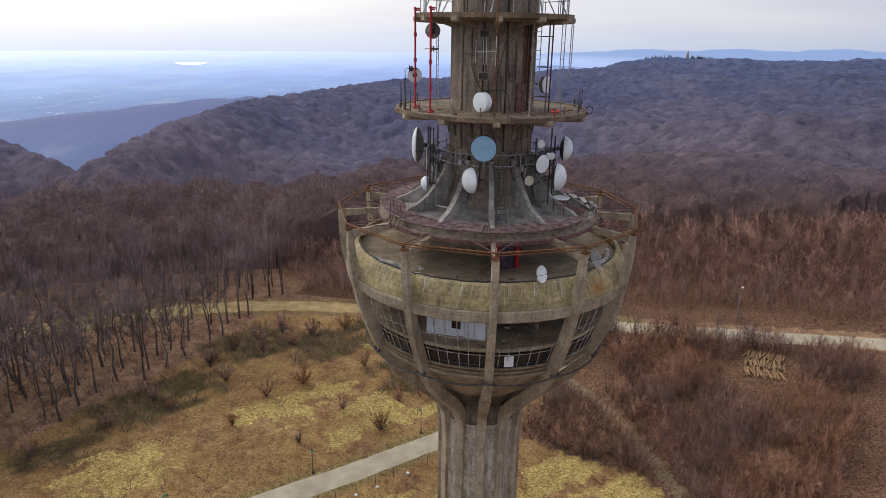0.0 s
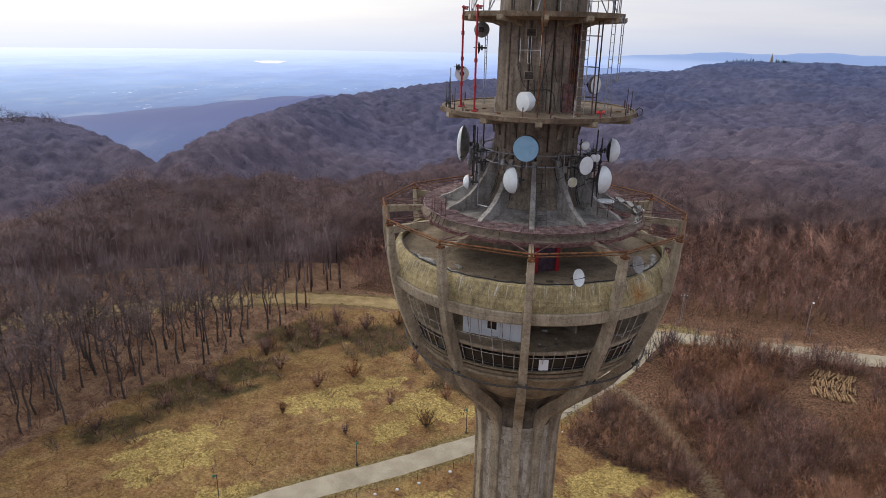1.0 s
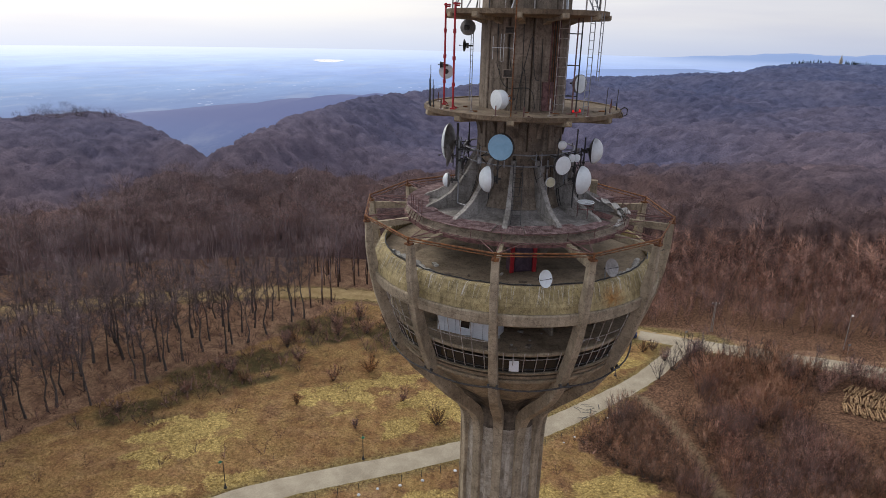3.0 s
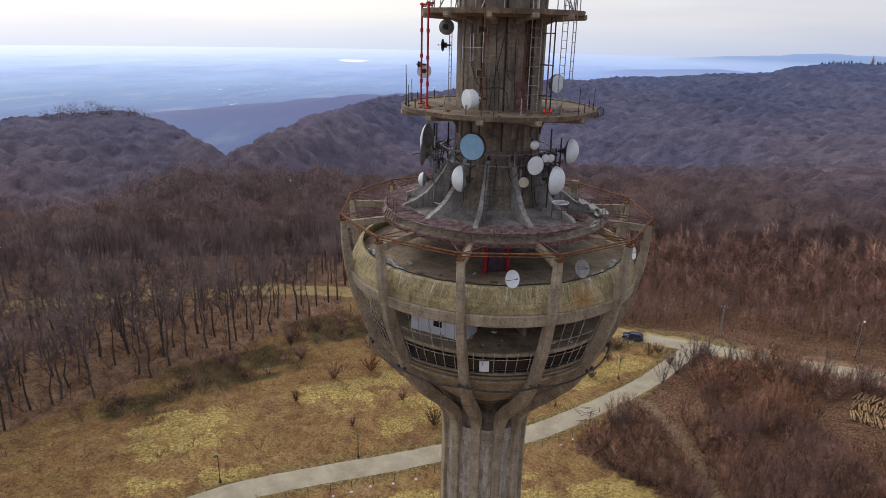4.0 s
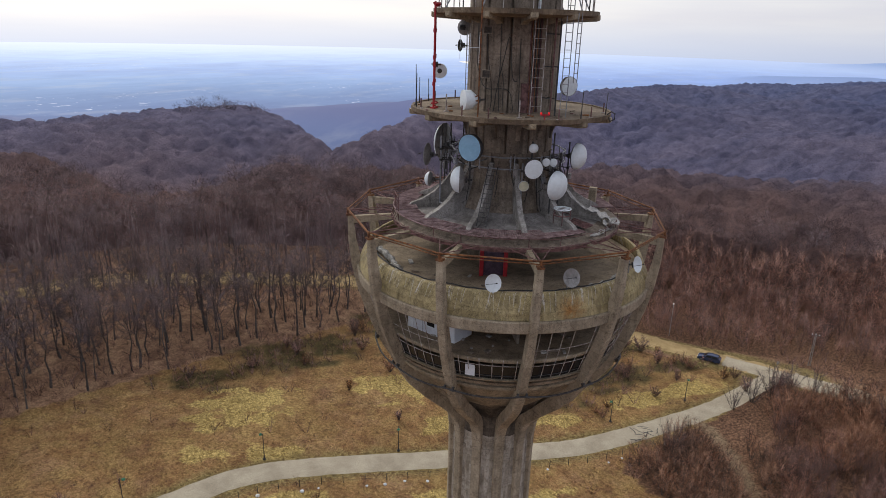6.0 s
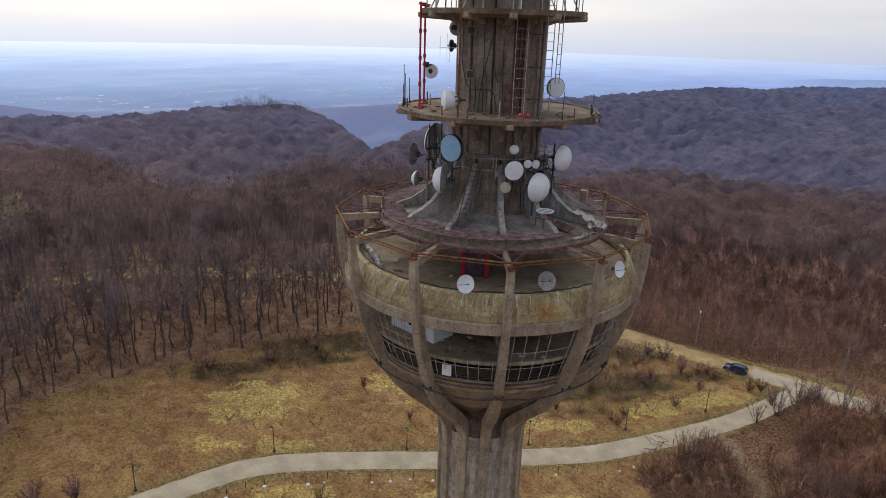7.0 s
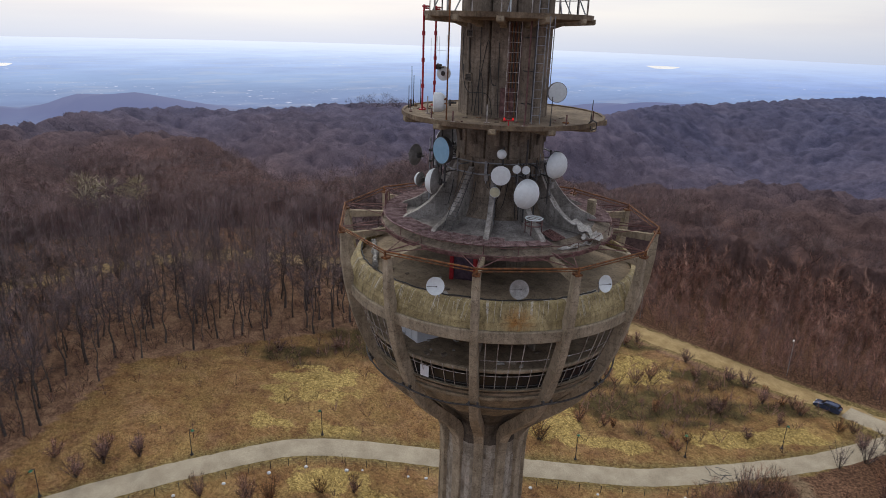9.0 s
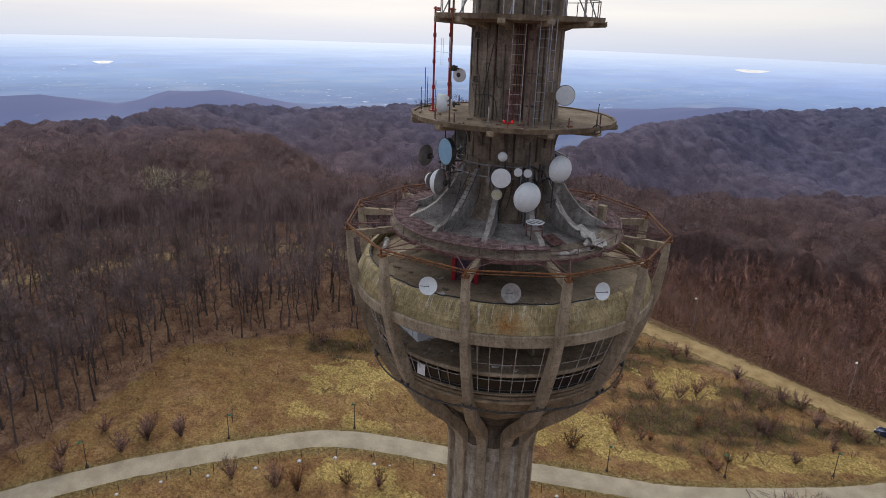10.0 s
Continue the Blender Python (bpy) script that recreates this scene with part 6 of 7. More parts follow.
def ladder(x, y, z0, z1, az, w, step, mats, label, lean=(0, 0), cage=False):
    t = thing("ladder", pose(x, y, z0, 0, 0, az), label, "ladder", "ladders of the tower")
    for s in (-w / 2, w / 2):
        g = geo()
        tube(g, [(0, s, 0), (lean[0], s, z1 - z0)], 0.034, 5)
        part("stile", g, mats[0], t)
    n = int((z1 - z0) / step)
    for i in range(1, n):
        g = geo()
        f = i / n
        tube(g, [(lean[0] * f, -w / 2, (z1 - z0) * f), (lean[0] * f, w / 2, (z1 - z0) * f)], 0.02, 4)
        part("rung", g, mats[1], t)
    if cage:
        for z in np.arange(1.2, z1 - z0, 1.5):
            g = geo()
            tube(g, [(0, -w / 2, z), (0.45, -w / 2, z), (0.6, 0, z), (0.45, w / 2, z), (0, w / 2, z)], 0.025, 4)
            part("hoop", g, mats[1], t)


ladder(3.0, -3.45, 55.0, 61.6, -49, 0.85, 0.62, (WORN, WORN), "narrow flaking white steel ladder on the dark shaft", cage=False)
ladder(4.95, -3.25, 55.0, 63.6, -32, 0.62, 0.55, (GALV, GALV), "galvanised ladder rising through the upper platform")
ladder(5.6, -3.1, 57.4, 62.0, -32, 0.35, 0.6, (GALV, GALV), "slim galvanised antenna ladder on the platform")
ladder(-4.42, 1.8, 55.0, 60.6, 155, 0.32, 0.45, (GALV, GALV), "slim lattice mast on the platform")
ladder(0.62, -7.15, 47.3, 51.2, -85, 0.7, 0.28, (DARK_STEEL, DARK_STEEL), "steep dark steel roof ladder up to the neck", (-2.7, 0))

# twin poles from platform to platform
for x, y, mt in ((3.95, -3.0, RUST_DARK), (4.25, -2.75, DARK_STEEL)):
    t = thing("standing_pole", pose(x, y, 55.0), "thin dark rusty pole standing between the two platforms", "pole", "twin poles")
    g = geo()
    tube(g, [(0, 0, 0), (0, 0, 7.1)], 0.06, 6)
    part("pole", g, mt, t)
    for z in (1.2, 3.4, 5.6):
        g = geo()
        tube(g, [(0, 0, z), (-0.75, 0.5, z)], 0.04, 5)
        part("standoff", g, DARK_STEEL, t)

# rust-red pole with the folded dipoles
t = thing("dipole_mast", pose(-0.2, -6.6, 55.0), "rust-red pole with white folded dipole aerials", "antenna")
g = geo()
tube(g, [(0, 0, 0), (0, 0, 9.5)], 0.055, 6)
part("pole", g, RUST, t)
g = geo()
tube(g, [(0, 0, 4.6), (-1.5, -0.15, 4.6)], 0.014, 5)
part("boom", g, WHITE, t)
for dx, h in ((-0.05, 1.0), (-1.45, 0.75)):
    g = geo()
    tube(g, [(dx, -0.1, 4.6 - h), (dx, -0.1, 4.6 + h)], 0.014, 5)
    part("rod", g, WHITE, t)
g = geo()
tube(g, [(-0.78, -0.1, 3.7), (-0.92, -0.1, 3.75), (-0.92, -0.1, 5.5), (-0.72, -0.1, 5.5), (-0.72, -0.1, 3.7)], 0.013, 5)
part("loop", g, WHITE, t)
g = geo()
tube(g, [(0, 0, 1.1), (-0.6, 0.0, 1.1)], 0.06, 5)
tube(g, [(0, 0, 1.5), (-0.5, 0.0, 1.2)], 0.05, 5)
part("dish_arm", g, RUST, t)

# posts, whips and the red warning lamps on the lower platform
random.seed(21)
for a, h, mt in ((-157, 2.6, DARK_STEEL), (-160, 1.9, DARK_STEEL), (-150, 1.2, DARK_STEEL), (-170, 1.5, DARK_STEEL), (175, 1.3, DARK_STEEL), (-30, 1.5, DARK_STEEL), (2, 1.1, DARK_STEEL)):
    t = thing("whip_aerial", Matrix.Translation(polar(7.35, a, 55.0)), "thin dark whip aerial on the platform rim", "antenna", "whip aerials")
    g = geo()
    tube(g, [(0, 0, 0), (0, 0, 0.55)], 0.05, 6)
    part("base", g, DARK_STEEL, t)
    g = geo()
    tube(g, [(0, 0, 0.5), (random.uniform(-0.05, 0.05), 0, h + 0.5)], 0.028, 5)
    part("rod", g, mt, t)
for k in range(10):
    a = (-143, -123, -100, -84, -66, -44, -18, 10, 150, 170)[k]
    t = thing("platform_post", Matrix.Translation(polar(6.0 if k in (1, 4) else 7.1, a, 55.0)), "short weathered steel post bolted to the platform", "post", "platform posts")
    g = geo()
    tube(g, [(0, 0, 0), (0, 0, 1.25 if k in (1, 4) else 0.75)], 0.05, 6)
    part("post", g, WORN if k in (1, 4) else RUST_DARK, t)
    g = geo()
    box(g, pose(0, 0, 0.03), 0.3, 0.3, 0.06, 0.01)
    part("foot", g, WORN, t)

LAMP_RED, _n, _l, _b = blank("lit_red_lens")
_b.inputs["Base Color"].default_value = (0.6, 0.01, 0.01, 1)
_b.inputs["Emission Color"].default_value, _b.inputs["Emission Strength"].default_value = (0.9, 0.01, 0.01, 1), 0.55
t = thing("warning_lamp", pose(4.3, -5.6, 55.0, 0, 0, -53), "pair of lit red aviation warning lamps on the platform", "lamp")
g = geo()
box(g, pose(0, 0, 0.38), 0.1, 0.7, 0.08, 0.02)
tube(g, [(0, 0, 0.0), (0, 0, 0.4)], 0.04, 6)
part("base", g, RED, t)
for s in (-0.28, 0.28):
    g = geo()
    disc_profile(g, pose(0, s, 0.42), [(0.0, 0.0), (0.06, 0.0), (0.07, 0.05), (0.06, 0.11), (0.03, 0.14), (0.0, 0.145)], 12)
    part("lens", g, LAMP_RED, t, smooth=True)

# bent hook at the platform's edge
g = geo()
tube(g, [polar(7.6, -4, 55.1), polar(7.9, -4, 55.35), polar(8.15, -3, 55.2), polar(8.15, -3, 54.8), polar(7.85, -4, 54.65), polar(7.75, -4, 54.95)], 0.05, 6)
tagged(part("bent_bracket", g, DARK_STEEL), "bent dark steel bracket hanging off the platform edge", "bracket")

# wall openings and cables of the upper shaft
LOUVRE = mottled("dark_louvre", (0.045, 0.036, 0.03), (0.10, 0.082, 0.066), 3, 20, 0.8, 0, 0.1)
for a, z, w, h in ((-105, 57.7, 0.72, 0.55), (-105, 60.75, 0.72, 0.5)):
    t = thing("wall_vent", spin(a) @ pose(3.42, 0, z), "small dark louvred opening in the concrete shaft", "vent", "vents of the shaft")
    g = geo()
    for dy, dz, sy, sz in ((0, h / 2, w, 0.06), (0, -h / 2, w, 0.06), (w / 2, 0, 0.06, h + 0.06), (-w / 2, 0, 0.06, h + 0.06)):
        box(g, pose(0.03, dy, dz), 0.1, sy, sz)
    part("frame", g, CONCRETE_DARK, t)
    g = geo()
    box(g, pose(0.0, 0, 0), 0.03, w, h)
    part("backing", g, LOUVRE, t)
    for i in range(5):
        g = geo()
        box(g, pose(0.03, 0, -h / 2 + h * (i + 0.5) / 5, 0, 35, 0), 0.08, w - 0.04, 0.015)
        part("slat", g, LOUVRE, t)
g = geo()
box(g, spin(-52) @ pose(3.36, 0, 56.1), 0.14, 0.95, 2.1, 0.02)
tagged(part("shaft_door", g, RUST_DARK), "narrow dark red steel door in the shaft", "door")

t = thing("cable_tray", spin(-45) @ pose(3.34, 0, 55.1), "tall rust-brown steel cable tray up the shaft beside the ladder", "cable tray")
g = geo()
box(g, pose(0, 0, 3.25), 0.04, 0.8, 6.5, 0.01)
part("back_plate", g, RUST_DARK, t)
for s in (-0.4, 0.4):
    g = geo()
    box(g, pose(0.06, s, 3.25), 0.16, 0.03, 6.5)
    part("side_rail", g, RUST_DARK, t)
for k in range(6):
    g = geo()
    tube(g, [(0.06, -0.3 + 0.12 * k, 0.0), (0.07, -0.32 + 0.12 * k, 3.0), (0.06, -0.3 + 0.12 * k, 6.4)], 0.035, 5)
    part("cable", g, CABLE if k % 2 else RUST, t)

CABLES = [
    [(-118, 58.6), (-117, 57.7), (-112, 57.0), (-104, 56.6), (-92, 56.7), (-80, 56.75), (-72, 56.5), (-69, 55.2)],
    [(-93, 55.1), (-90, 57.0), (-82, 59.0), (-79, 60.2), (-77, 60.4), (-75, 60.0), (-74, 58.2), (-70, 57.2), (-66, 57.3)],
    [(-85, 58.1), (-82, 57.2), (-82, 55.2)],
    [(-121, 61.6), (-121, 58.4), (-118, 57.9)],
    [(-88, 61.6), (-87, 58.5), (-88, 57.0), (-86, 55.1)],
    [(-64, 60.2), (-63, 57.0), (-62, 55.1)],
    [(-98, 55.2), (-96, 55.9), (-98, 57.2), (-104, 58.9), (-106, 60.5)],
]
for line in CABLES:
    g = geo()
    p = np.array(line, float)
    s = np.linspace(0, len(p) - 1, 26)
    q = np.c_[np.interp(s, np.arange(len(p)), p[:, 0]), np.interp(s, np.arange(len(p)), p[:, 1])]
    for _ in range(3):
        q[1:-1] = (q[:-2] + 2 * q[1:-1] + q[2:]) / 4
    tube(g, [polar(3.44, a, z) for a, z in q], 0.027, 5)
    tagged(part("cable", g, CABLE), "black cable drooping across the concrete shaft", "cable", "cables on the shaft")
random.seed(31)
for k in range(14):
    a0, z0 = random.uniform(-140, -30), random.uniform(49.6, 51.6)
    a1, z1 = a0 + random.uniform(-14, 14), random.uniform(47.6, 48.8)
    g = geo()
    pts = []
    for i in range(9):
        f = i / 8
        z = z0 + (z1 - z0) * f - 0.5 * math.sin(math.pi * f)
        r = float(np.interp(z, [47.0, 47.2, 47.5, 48.2, 49.3, 50.6, 52.0], [7.0, 5.2, 4.5, 4.0, 3.65, 3.48, 3.42])) + 0.38
        pts.append(polar(r, a0 + (a1 - a0) * f, max(z, 47.3)))
    tube(g, pts, 0.03, 5)
    tagged(part("cable", g, CABLE), "black cable looping down the neck to the roof", "cable", "cables on the neck")

# upper platform: pale railing, braces and poles
top_rail = thing("upper_railing", pose(0, 0, 62.1), "pale galvanised railing with braces on the upper platform", "railing")
TR = pose(0, 0, -62.1)
random.seed(7)
for k in range(18):
    a = A0 + 20 * k
    g = geo()
    tube(g, [polar(5.75, a, 62.1), polar(5.75, a, 63.3)], 0.04, 5)
    part("post", g, WORN, top_rail, m=TR)
    g = geo()
    tube(g, [polar(5.75, a, 63.25), polar(5.75, a + 20, 63.25)], 0.035, 5)
    part("rail", g, WORN, top_rail, m=TR)
    if k % 2:
        g = geo()
        tube(g, [polar(5.6, a + 4, 62.1), polar(4.2, a + 12, 65.0)], 0.05, 5)
        part("brace", g, GALV, top_rail, m=TR)
    if k % 3 == 0:
        g = geo()
        tube(g, [polar(5.4, a + 6, 62.1), polar(5.4, a + 6, 66.2)], 0.05, 5)
        part("pole", g, WHITE if k % 2 else DARK_STEEL, top_rail, m=TR)

# red booth in the gallery
t = thing("gallery_booth", pose(1.25, -5.75, 43.2, 0, 0, -66), "booth with bright red door frame and dark purple panel", "booth")
PURPLE = mottled("dark_purple_panel", (0.055, 0.03, 0.05), (0.11, 0.07, 0.10), 2, 16, 0.5, 0, 0.05)
g = geo()
box(g, pose(-0.5, 0, 1.1), 1.0, 2.0, 2.2, 0.03)
part("body", g, PURPLE, t)
g = geo()
box(g, pose(0.02, 0, 1.05), 0.06, 1.3, 1.8, 0.01)
part("panel", g, PURPLE, t)
for s in (-0.9, 0.9):
    g = geo()
    box(g, pose(0.1, s, 1.05), 0.24, 0.3, 2.1, 0.03)
    part("post", g, RED, t)
g = geo()
box(g, pose(0.1, 0, 2.14), 0.3, 2.3, 0.14, 0.02)
part("lintel", g, RED, t)

# white cabin on the middle floor
t = thing("white_cabin", pose(-2.55, -7.2, 38.5, 0, 0, -106), "white panelled cabin with a small window and air conditioners", "cabin")
g = geo()
box(g, pose(0, 0.2, 1.2), 2.2, 4.7, 2.35, 0.04)
part("body", g, WHITE_PANEL, t)
for y in (-1.5, -0.6, 0.9, 1.7):
    g = geo()
    box(g, pose(1.105, y, 1.2), 0.012, 0.03, 2.3)
    part("seam", g, GALV, t)
w = geo()
box(w, pose(1.11, 0.25, 1.12), 0.05, 0.92, 1.02, 0.01)
win = part("window", w, WHITE, t)
g = geo()
box(g, pose(1.14, 0.25, 1.12), 0.03, 0.72, 0.82)
part("pane", g, DARK_GLASS, win)
for y in (-1.35, -0.75, -2.0):
    g = geo()
    box(g, pose(1.3, y, 1.85), 0.38, 0.5, 0.42, 0.04)
    ac = part("air_conditioner", g, GREY_MESH, t)
    g = geo()
    disc_profile(g, pose(1.49, y, 1.85, 0, 90, 0), [(0.0, 0.0), (0.15, 0.0), (0.16, 0.02), (0.0, 0.03)], 14)
    part("fan_grille", g, DARK_STEEL, ac)
g = geo()
box(g, pose(1.36, -10.12, 37.38, 0, 0, 8), 0.72, 0.04, 0.88, 0.02)
tagged(part("loose_panel", g, WHITE_PANEL), "loose white sheet panel stuck in the window bars", "panel")
random.seed(17)
for k in range(26):
    a, r = random.uniform(-135, -25), random.uniform(6.0, 10.1)
    g = geo()
    s = random.uniform(0.12, 0.4)
    box(g, pose(0, 0, s * 0.2, random.uniform(-10, 10), random.uniform(-10, 10), random.uniform(0, 360)), s * random.uniform(0.8, 2.4), s, s * 0.45, 0.03)
    fl = 43.2 if k % 3 == 0 else 38.5
    tagged(part("rubble", g, CONCRETE_DARK if k % 2 else MEMBRANE), "broken piece of concrete and plaster on the floor", "rubble", "rubble on the pod floors").matrix_world = Matrix.Translation(polar(r, a, fl))


def torn_sheet(name, line, width, label, seed=1, curl=0.25):
    """A torn strip of membrane along a line, with ragged, curling edges and thickness."""
    rr = random.Random(seed)
    raw = [Vector(p) for p in line]
    q = [raw[i] + (raw[i + 1] - raw[i]) * f for i in range(len(raw) - 1) for f in (0, 0.25, 0.5, 0.75)] + [raw[-1]]
    rows = []
    for i, p in enumerate(q):
        d = (q[min(i + 1, len(q) - 1)] - q[max(i - 1, 0)]).normalized()
        u = d.cross(Vector((0, 0, 1))).normalized()
        w = width * (0.85 + 0.28 * math.sin(i * 0.55 + seed) + rr.uniform(-0.08, 0.08))
        rows.append([p + u * w * c + Vector((0, 0, curl * abs(c) * (0.55 + 0.35 * math.sin(i * 0.8 + 2.0 * c) + rr.uniform(-0.1, 0.1)) + rr.uniform(-0.012, 0.012))) for c in (-1, -0.5, 0, 0.5, 1)])
    g = geo()
    k = 5
    vs = [v for row in rows for v in row]
    n = len(vs)
    vs += [v - Vector((0, 0, 0.05)) for v in vs]
    fs = []
    for i in range(len(rows) - 1):
        for c in range(k - 1):
            a = i * k + c
            fs += [(a, a + 1, a + k + 1, a + k), (n + a + k, n + a + k + 1, n + a + 1, n + a)]
        for c in (0, k - 1):
            a = i * k + c
            fs.append((a, a + k, n + a + k, n + a))
    for i in (0, len(rows) - 1):
        for c in range(k - 1):
            a = i * k + c
            fs.append((a, a + 1, n + a + 1, n + a))
    add(g, vs, fs)
    return tagged(part(name, g, MEMBRANE, smooth=True), label, "membrane", "torn roof membrane")


torn_sheet("torn_membrane", [polar(r, A0 - 1.5, z + 0.08) for r, z in ((6.9, 47.80), (7.3, 47.62), (7.7, 47.48), (8.1, 47.32), (8.5, 47.15), (8.9, 47.0), (9.3, 46.85))], 0.62, "torn white roof membrane peeling over a fin", 2)
torn_sheet("torn_membrane", [polar(8.6, A0 - 8 + 3 * i, 47.02 - 0.03 * i) for i in range(6)], 0.30, "torn white membrane hanging from the roof fin", 6, 0.4)
torn_sheet("torn_membrane", [polar(r, A0 - 3.2, z) for r, z in ((5.0, 49.2), (5.5, 48.6), (6.1, 48.15), (6.8, 47.8))], 0.10, "loose grey-white membrane strip along a fin", 8, 0.1)
torn_sheet("torn_membrane", [polar(8.75 + 0.12 * math.sin(a), a, 46.66) for a in (-26, -22, -18, -14, -10, -6, -2)], 0.2, "torn white membrane strip along the roof edge", 3)


def crumpled(line, r, label, seed):
    """A crumpled roll of lining: a lumpy tube."""
    rr = random.Random(seed)
    g = geo()
    p = [Vector(q) for q in line]
    fine_pts = []
    for i in range(len(p) - 1):
        for f in (0, 0.33, 0.66):
            fine_pts.append(p[i] + (p[i + 1] - p[i]) * f + Vector((rr.uniform(-0.1, 0.1), rr.uniform(-0.1, 0.1), rr.uniform(-0.05, 0.12))))
    for i in range(len(fine_pts) - 1):
        tube(g, [fine_pts[i], fine_pts[i + 1] + (fine_pts[i + 1] - fine_pts[i]) * 0.1], r * rr.uniform(0.6, 1.3), 7, r * rr.uniform(0.6, 1.3))
    return tagged(part("peeled_lining", g, MEMBRANE, smooth=True), label, "membrane", "peeled lining")


crumpled([polar(10.25 - 0.5 * math.sin((a + 152) / 35 * 3.14), a, 43.5) for a in (-154, -149, -144, -139, -134, -129, -124, -119)], 0.22, "peeled crumpled white lining along the gallery parapet", 4)
crumpled([polar(10.3, a, 43.5) for a in (-36, -31, -26, -21, -17, -13, -9)], 0.20, "peeled crumpled white lining along the gallery parapet", 5)

# a black cable laid along the inside of the parapet
random.seed(41)
g = geo()
tube(g, [polar(10.84 + random.uniform(-0.06, 0.06), -172 + 2.5 * i, 44.05 + random.uniform(-0.05, 0.05)) for i in range(64)], 0.05, 5)
tagged(part("parapet_cable", g, CABLE), "thick black cable laid along the gallery parapet", "cable")

# dirt and scrap on the platform
random.seed(43)
for k in range(34):
    a, r = random.uniform(-170, 10), random.uniform(4.0, 7.3)
    s = random.uniform(0.06, 0.2)
    g = geo()
    box(g, pose(0, 0, s * 0.25, random.uniform(-8, 8), random.uniform(-8, 8), random.uniform(0, 360)), s * random.uniform(1.0, 3.5), s, s * 0.5, 0.02)
    tagged(part("scrap", g, (RUST_DARK, RUST, CONCRETE_DARK)[k % 3]), "rusty scrap lying on the platform floor", "scrap", "scrap on the platform").matrix_world = Matrix.Translation(polar(r, a, 55.0))

# cage hoop and loose pieces on the roof
t = thing("roof_cage", pose(5.6, -3.5, 47.3), "round white-topped steel cage frame standing on the roof", "cage")
for z, mt in ((1.15, WHITE), (0.7, RUST_DARK)):
    g = geo()
    tube(g, [(0.62 * math.cos(q), 0.62 * math.sin(q), z) for q in [2 * math.pi * i / 16 for i in range(17)]], 0.045, 5)
    part("hoop", g, mt, t)
for q in (0.3, 1.9, 3.4, 5.0):
    g = geo()
    tube(g, [(0.6 * math.cos(q), 0.6 * math.sin(q), 0.0), (0.6 * math.cos(q), 0.6 * math.sin(q), 1.15)], 0.04, 5)
    part("leg", g, RUST_DARK, t)
for s in (-0.25, 0.1, 0.4):
    g = geo()
    tube(g, [(-0.5, s, 1.15), (0.5, s + 0.1, 1.15)], 0.035, 4)
    part("bar", g, WHITE, t)
g = geo()
box(g, pose(6.9, -2.9, 47.35, 4, 6, -20), 1.6, 1.0, 0.06, 0.02)
for i in range(5):
    box(g, pose(6.9, -3.3 + 0.2 * i, 47.42, 4, 6, -20), 1.5, 0.05, 0.06)
tagged(part("fallen_grating", g, RUST_DARK), "fallen rusty grating lying on the roof deck", "grating")
g = geo()
box(g, pose(6.35, 3.9, 48.0), 0.6, 0.5, 1.2, 0.05)
tagged(part("vent_block", g, CONCRETE), "small concrete vent block on the roof", "vent")

# ---- things on the ground ----


def on_land(x, y, rz=0.0, lift=0.0):
    return pose(x, y, float(land_z(x, y)) + lift, 0, 0, rz)


LAMP_GREEN = mottled("green_lamp_paint", (0.02, 0.14, 0.07), (0.04, 0.22, 0.11), 3, 20, 0.4, 0, 0.05)
LAMP_HEAD, _n, _l, _b = blank("frosted_lamp_glass")
_b.inputs["Base Color"].default_value, _b.inputs["Roughness"].default_value = (0.75, 0.77, 0.76, 1), 0.3

# park lamps along the road
first = None
for x, y in ((-46.0, -3.9), (-51.8, -21.2), (-36.9, 11.9), (-21.6, 23.3), (-6.8, 35.1), (5.2, 48.0), (16.0, 61.4)):
    m = on_land(x, y, random.uniform(0, 360))
    if first is None:
        first = thing("park_lamp", m, "slim black park lamp post with a green lantern beside the road", "street lamp", "park lamps along the road")
        g = geo()
        tube(g, [(0, 0, 0), (0, 0, 0.5), (0, 0, 4.2)], 0.07, 8, 0.045)
        part("post", g, DARK_STEEL, first)
        g = geo()
        disc_profile(g, Matrix(), [(0.0, 0.0), (0.24, 0.0), (0.24, 0.12), (0.12, 0.25), (0.09, 0.6), (0.0, 0.6)], 10)
        part("base", g, DARK_STEEL, first)
        g = geo()
        tube(g, [(0, 0, 4.0), (0.2, 0, 4.15), (0.42, 0, 4.1)], 0.03, 5)
        part("arm", g, DARK_STEEL, first)
        g = geo()
        disc_profile(g, pose(0.42, 0, 3.75), [(0.0, 0.4), (0.08, 0.38), (0.24, 0.22), (0.26, 0.16), (0.0, 0.16)], 12)
        part("hood", g, LAMP_GREEN, first)
        g = geo()
        disc_profile(g, pose(0.42, 0, 3.75), [(0.0, 0.0), (0.1, 0.02), (0.17, 0.15), (0.0, 0.155)], 12)
        part("globe", g, LAMP_HEAD, first)
    else:
        copy_thing(first, m)

# tall street lamps by the east road and the track
first = None
for x, y, rz in ((60.8, 77.6, -100), (10.8, 87.2, -90), (-19.5, 87.6, -90)):
    m = on_land(x, y, rz)
    if first is None:
        first = thing("street_lamp", m, "tall grey street lamp with a pale head at the wood's edge", "street lamp", "tall street lamps")
        g = geo()
        tube(g, [(0, 0, 0), (0, 0, 7.6)], 0.09, 8, 0.05)
        part("pole", g, GALV, first)
        g = geo()
        tube(g, [(0, 0, 7.5), (0.3, 0, 7.75), (0.8, 0, 7.85)], 0.035, 5)
        part("arm", g, GALV, first)
        g = geo()
        box(g, pose(1.0, 0, 7.86), 0.62, 0.28, 0.16, 0.06)
        part("head", g, LAMP_HEAD, first)
    else:
        copy_thing(first, m)

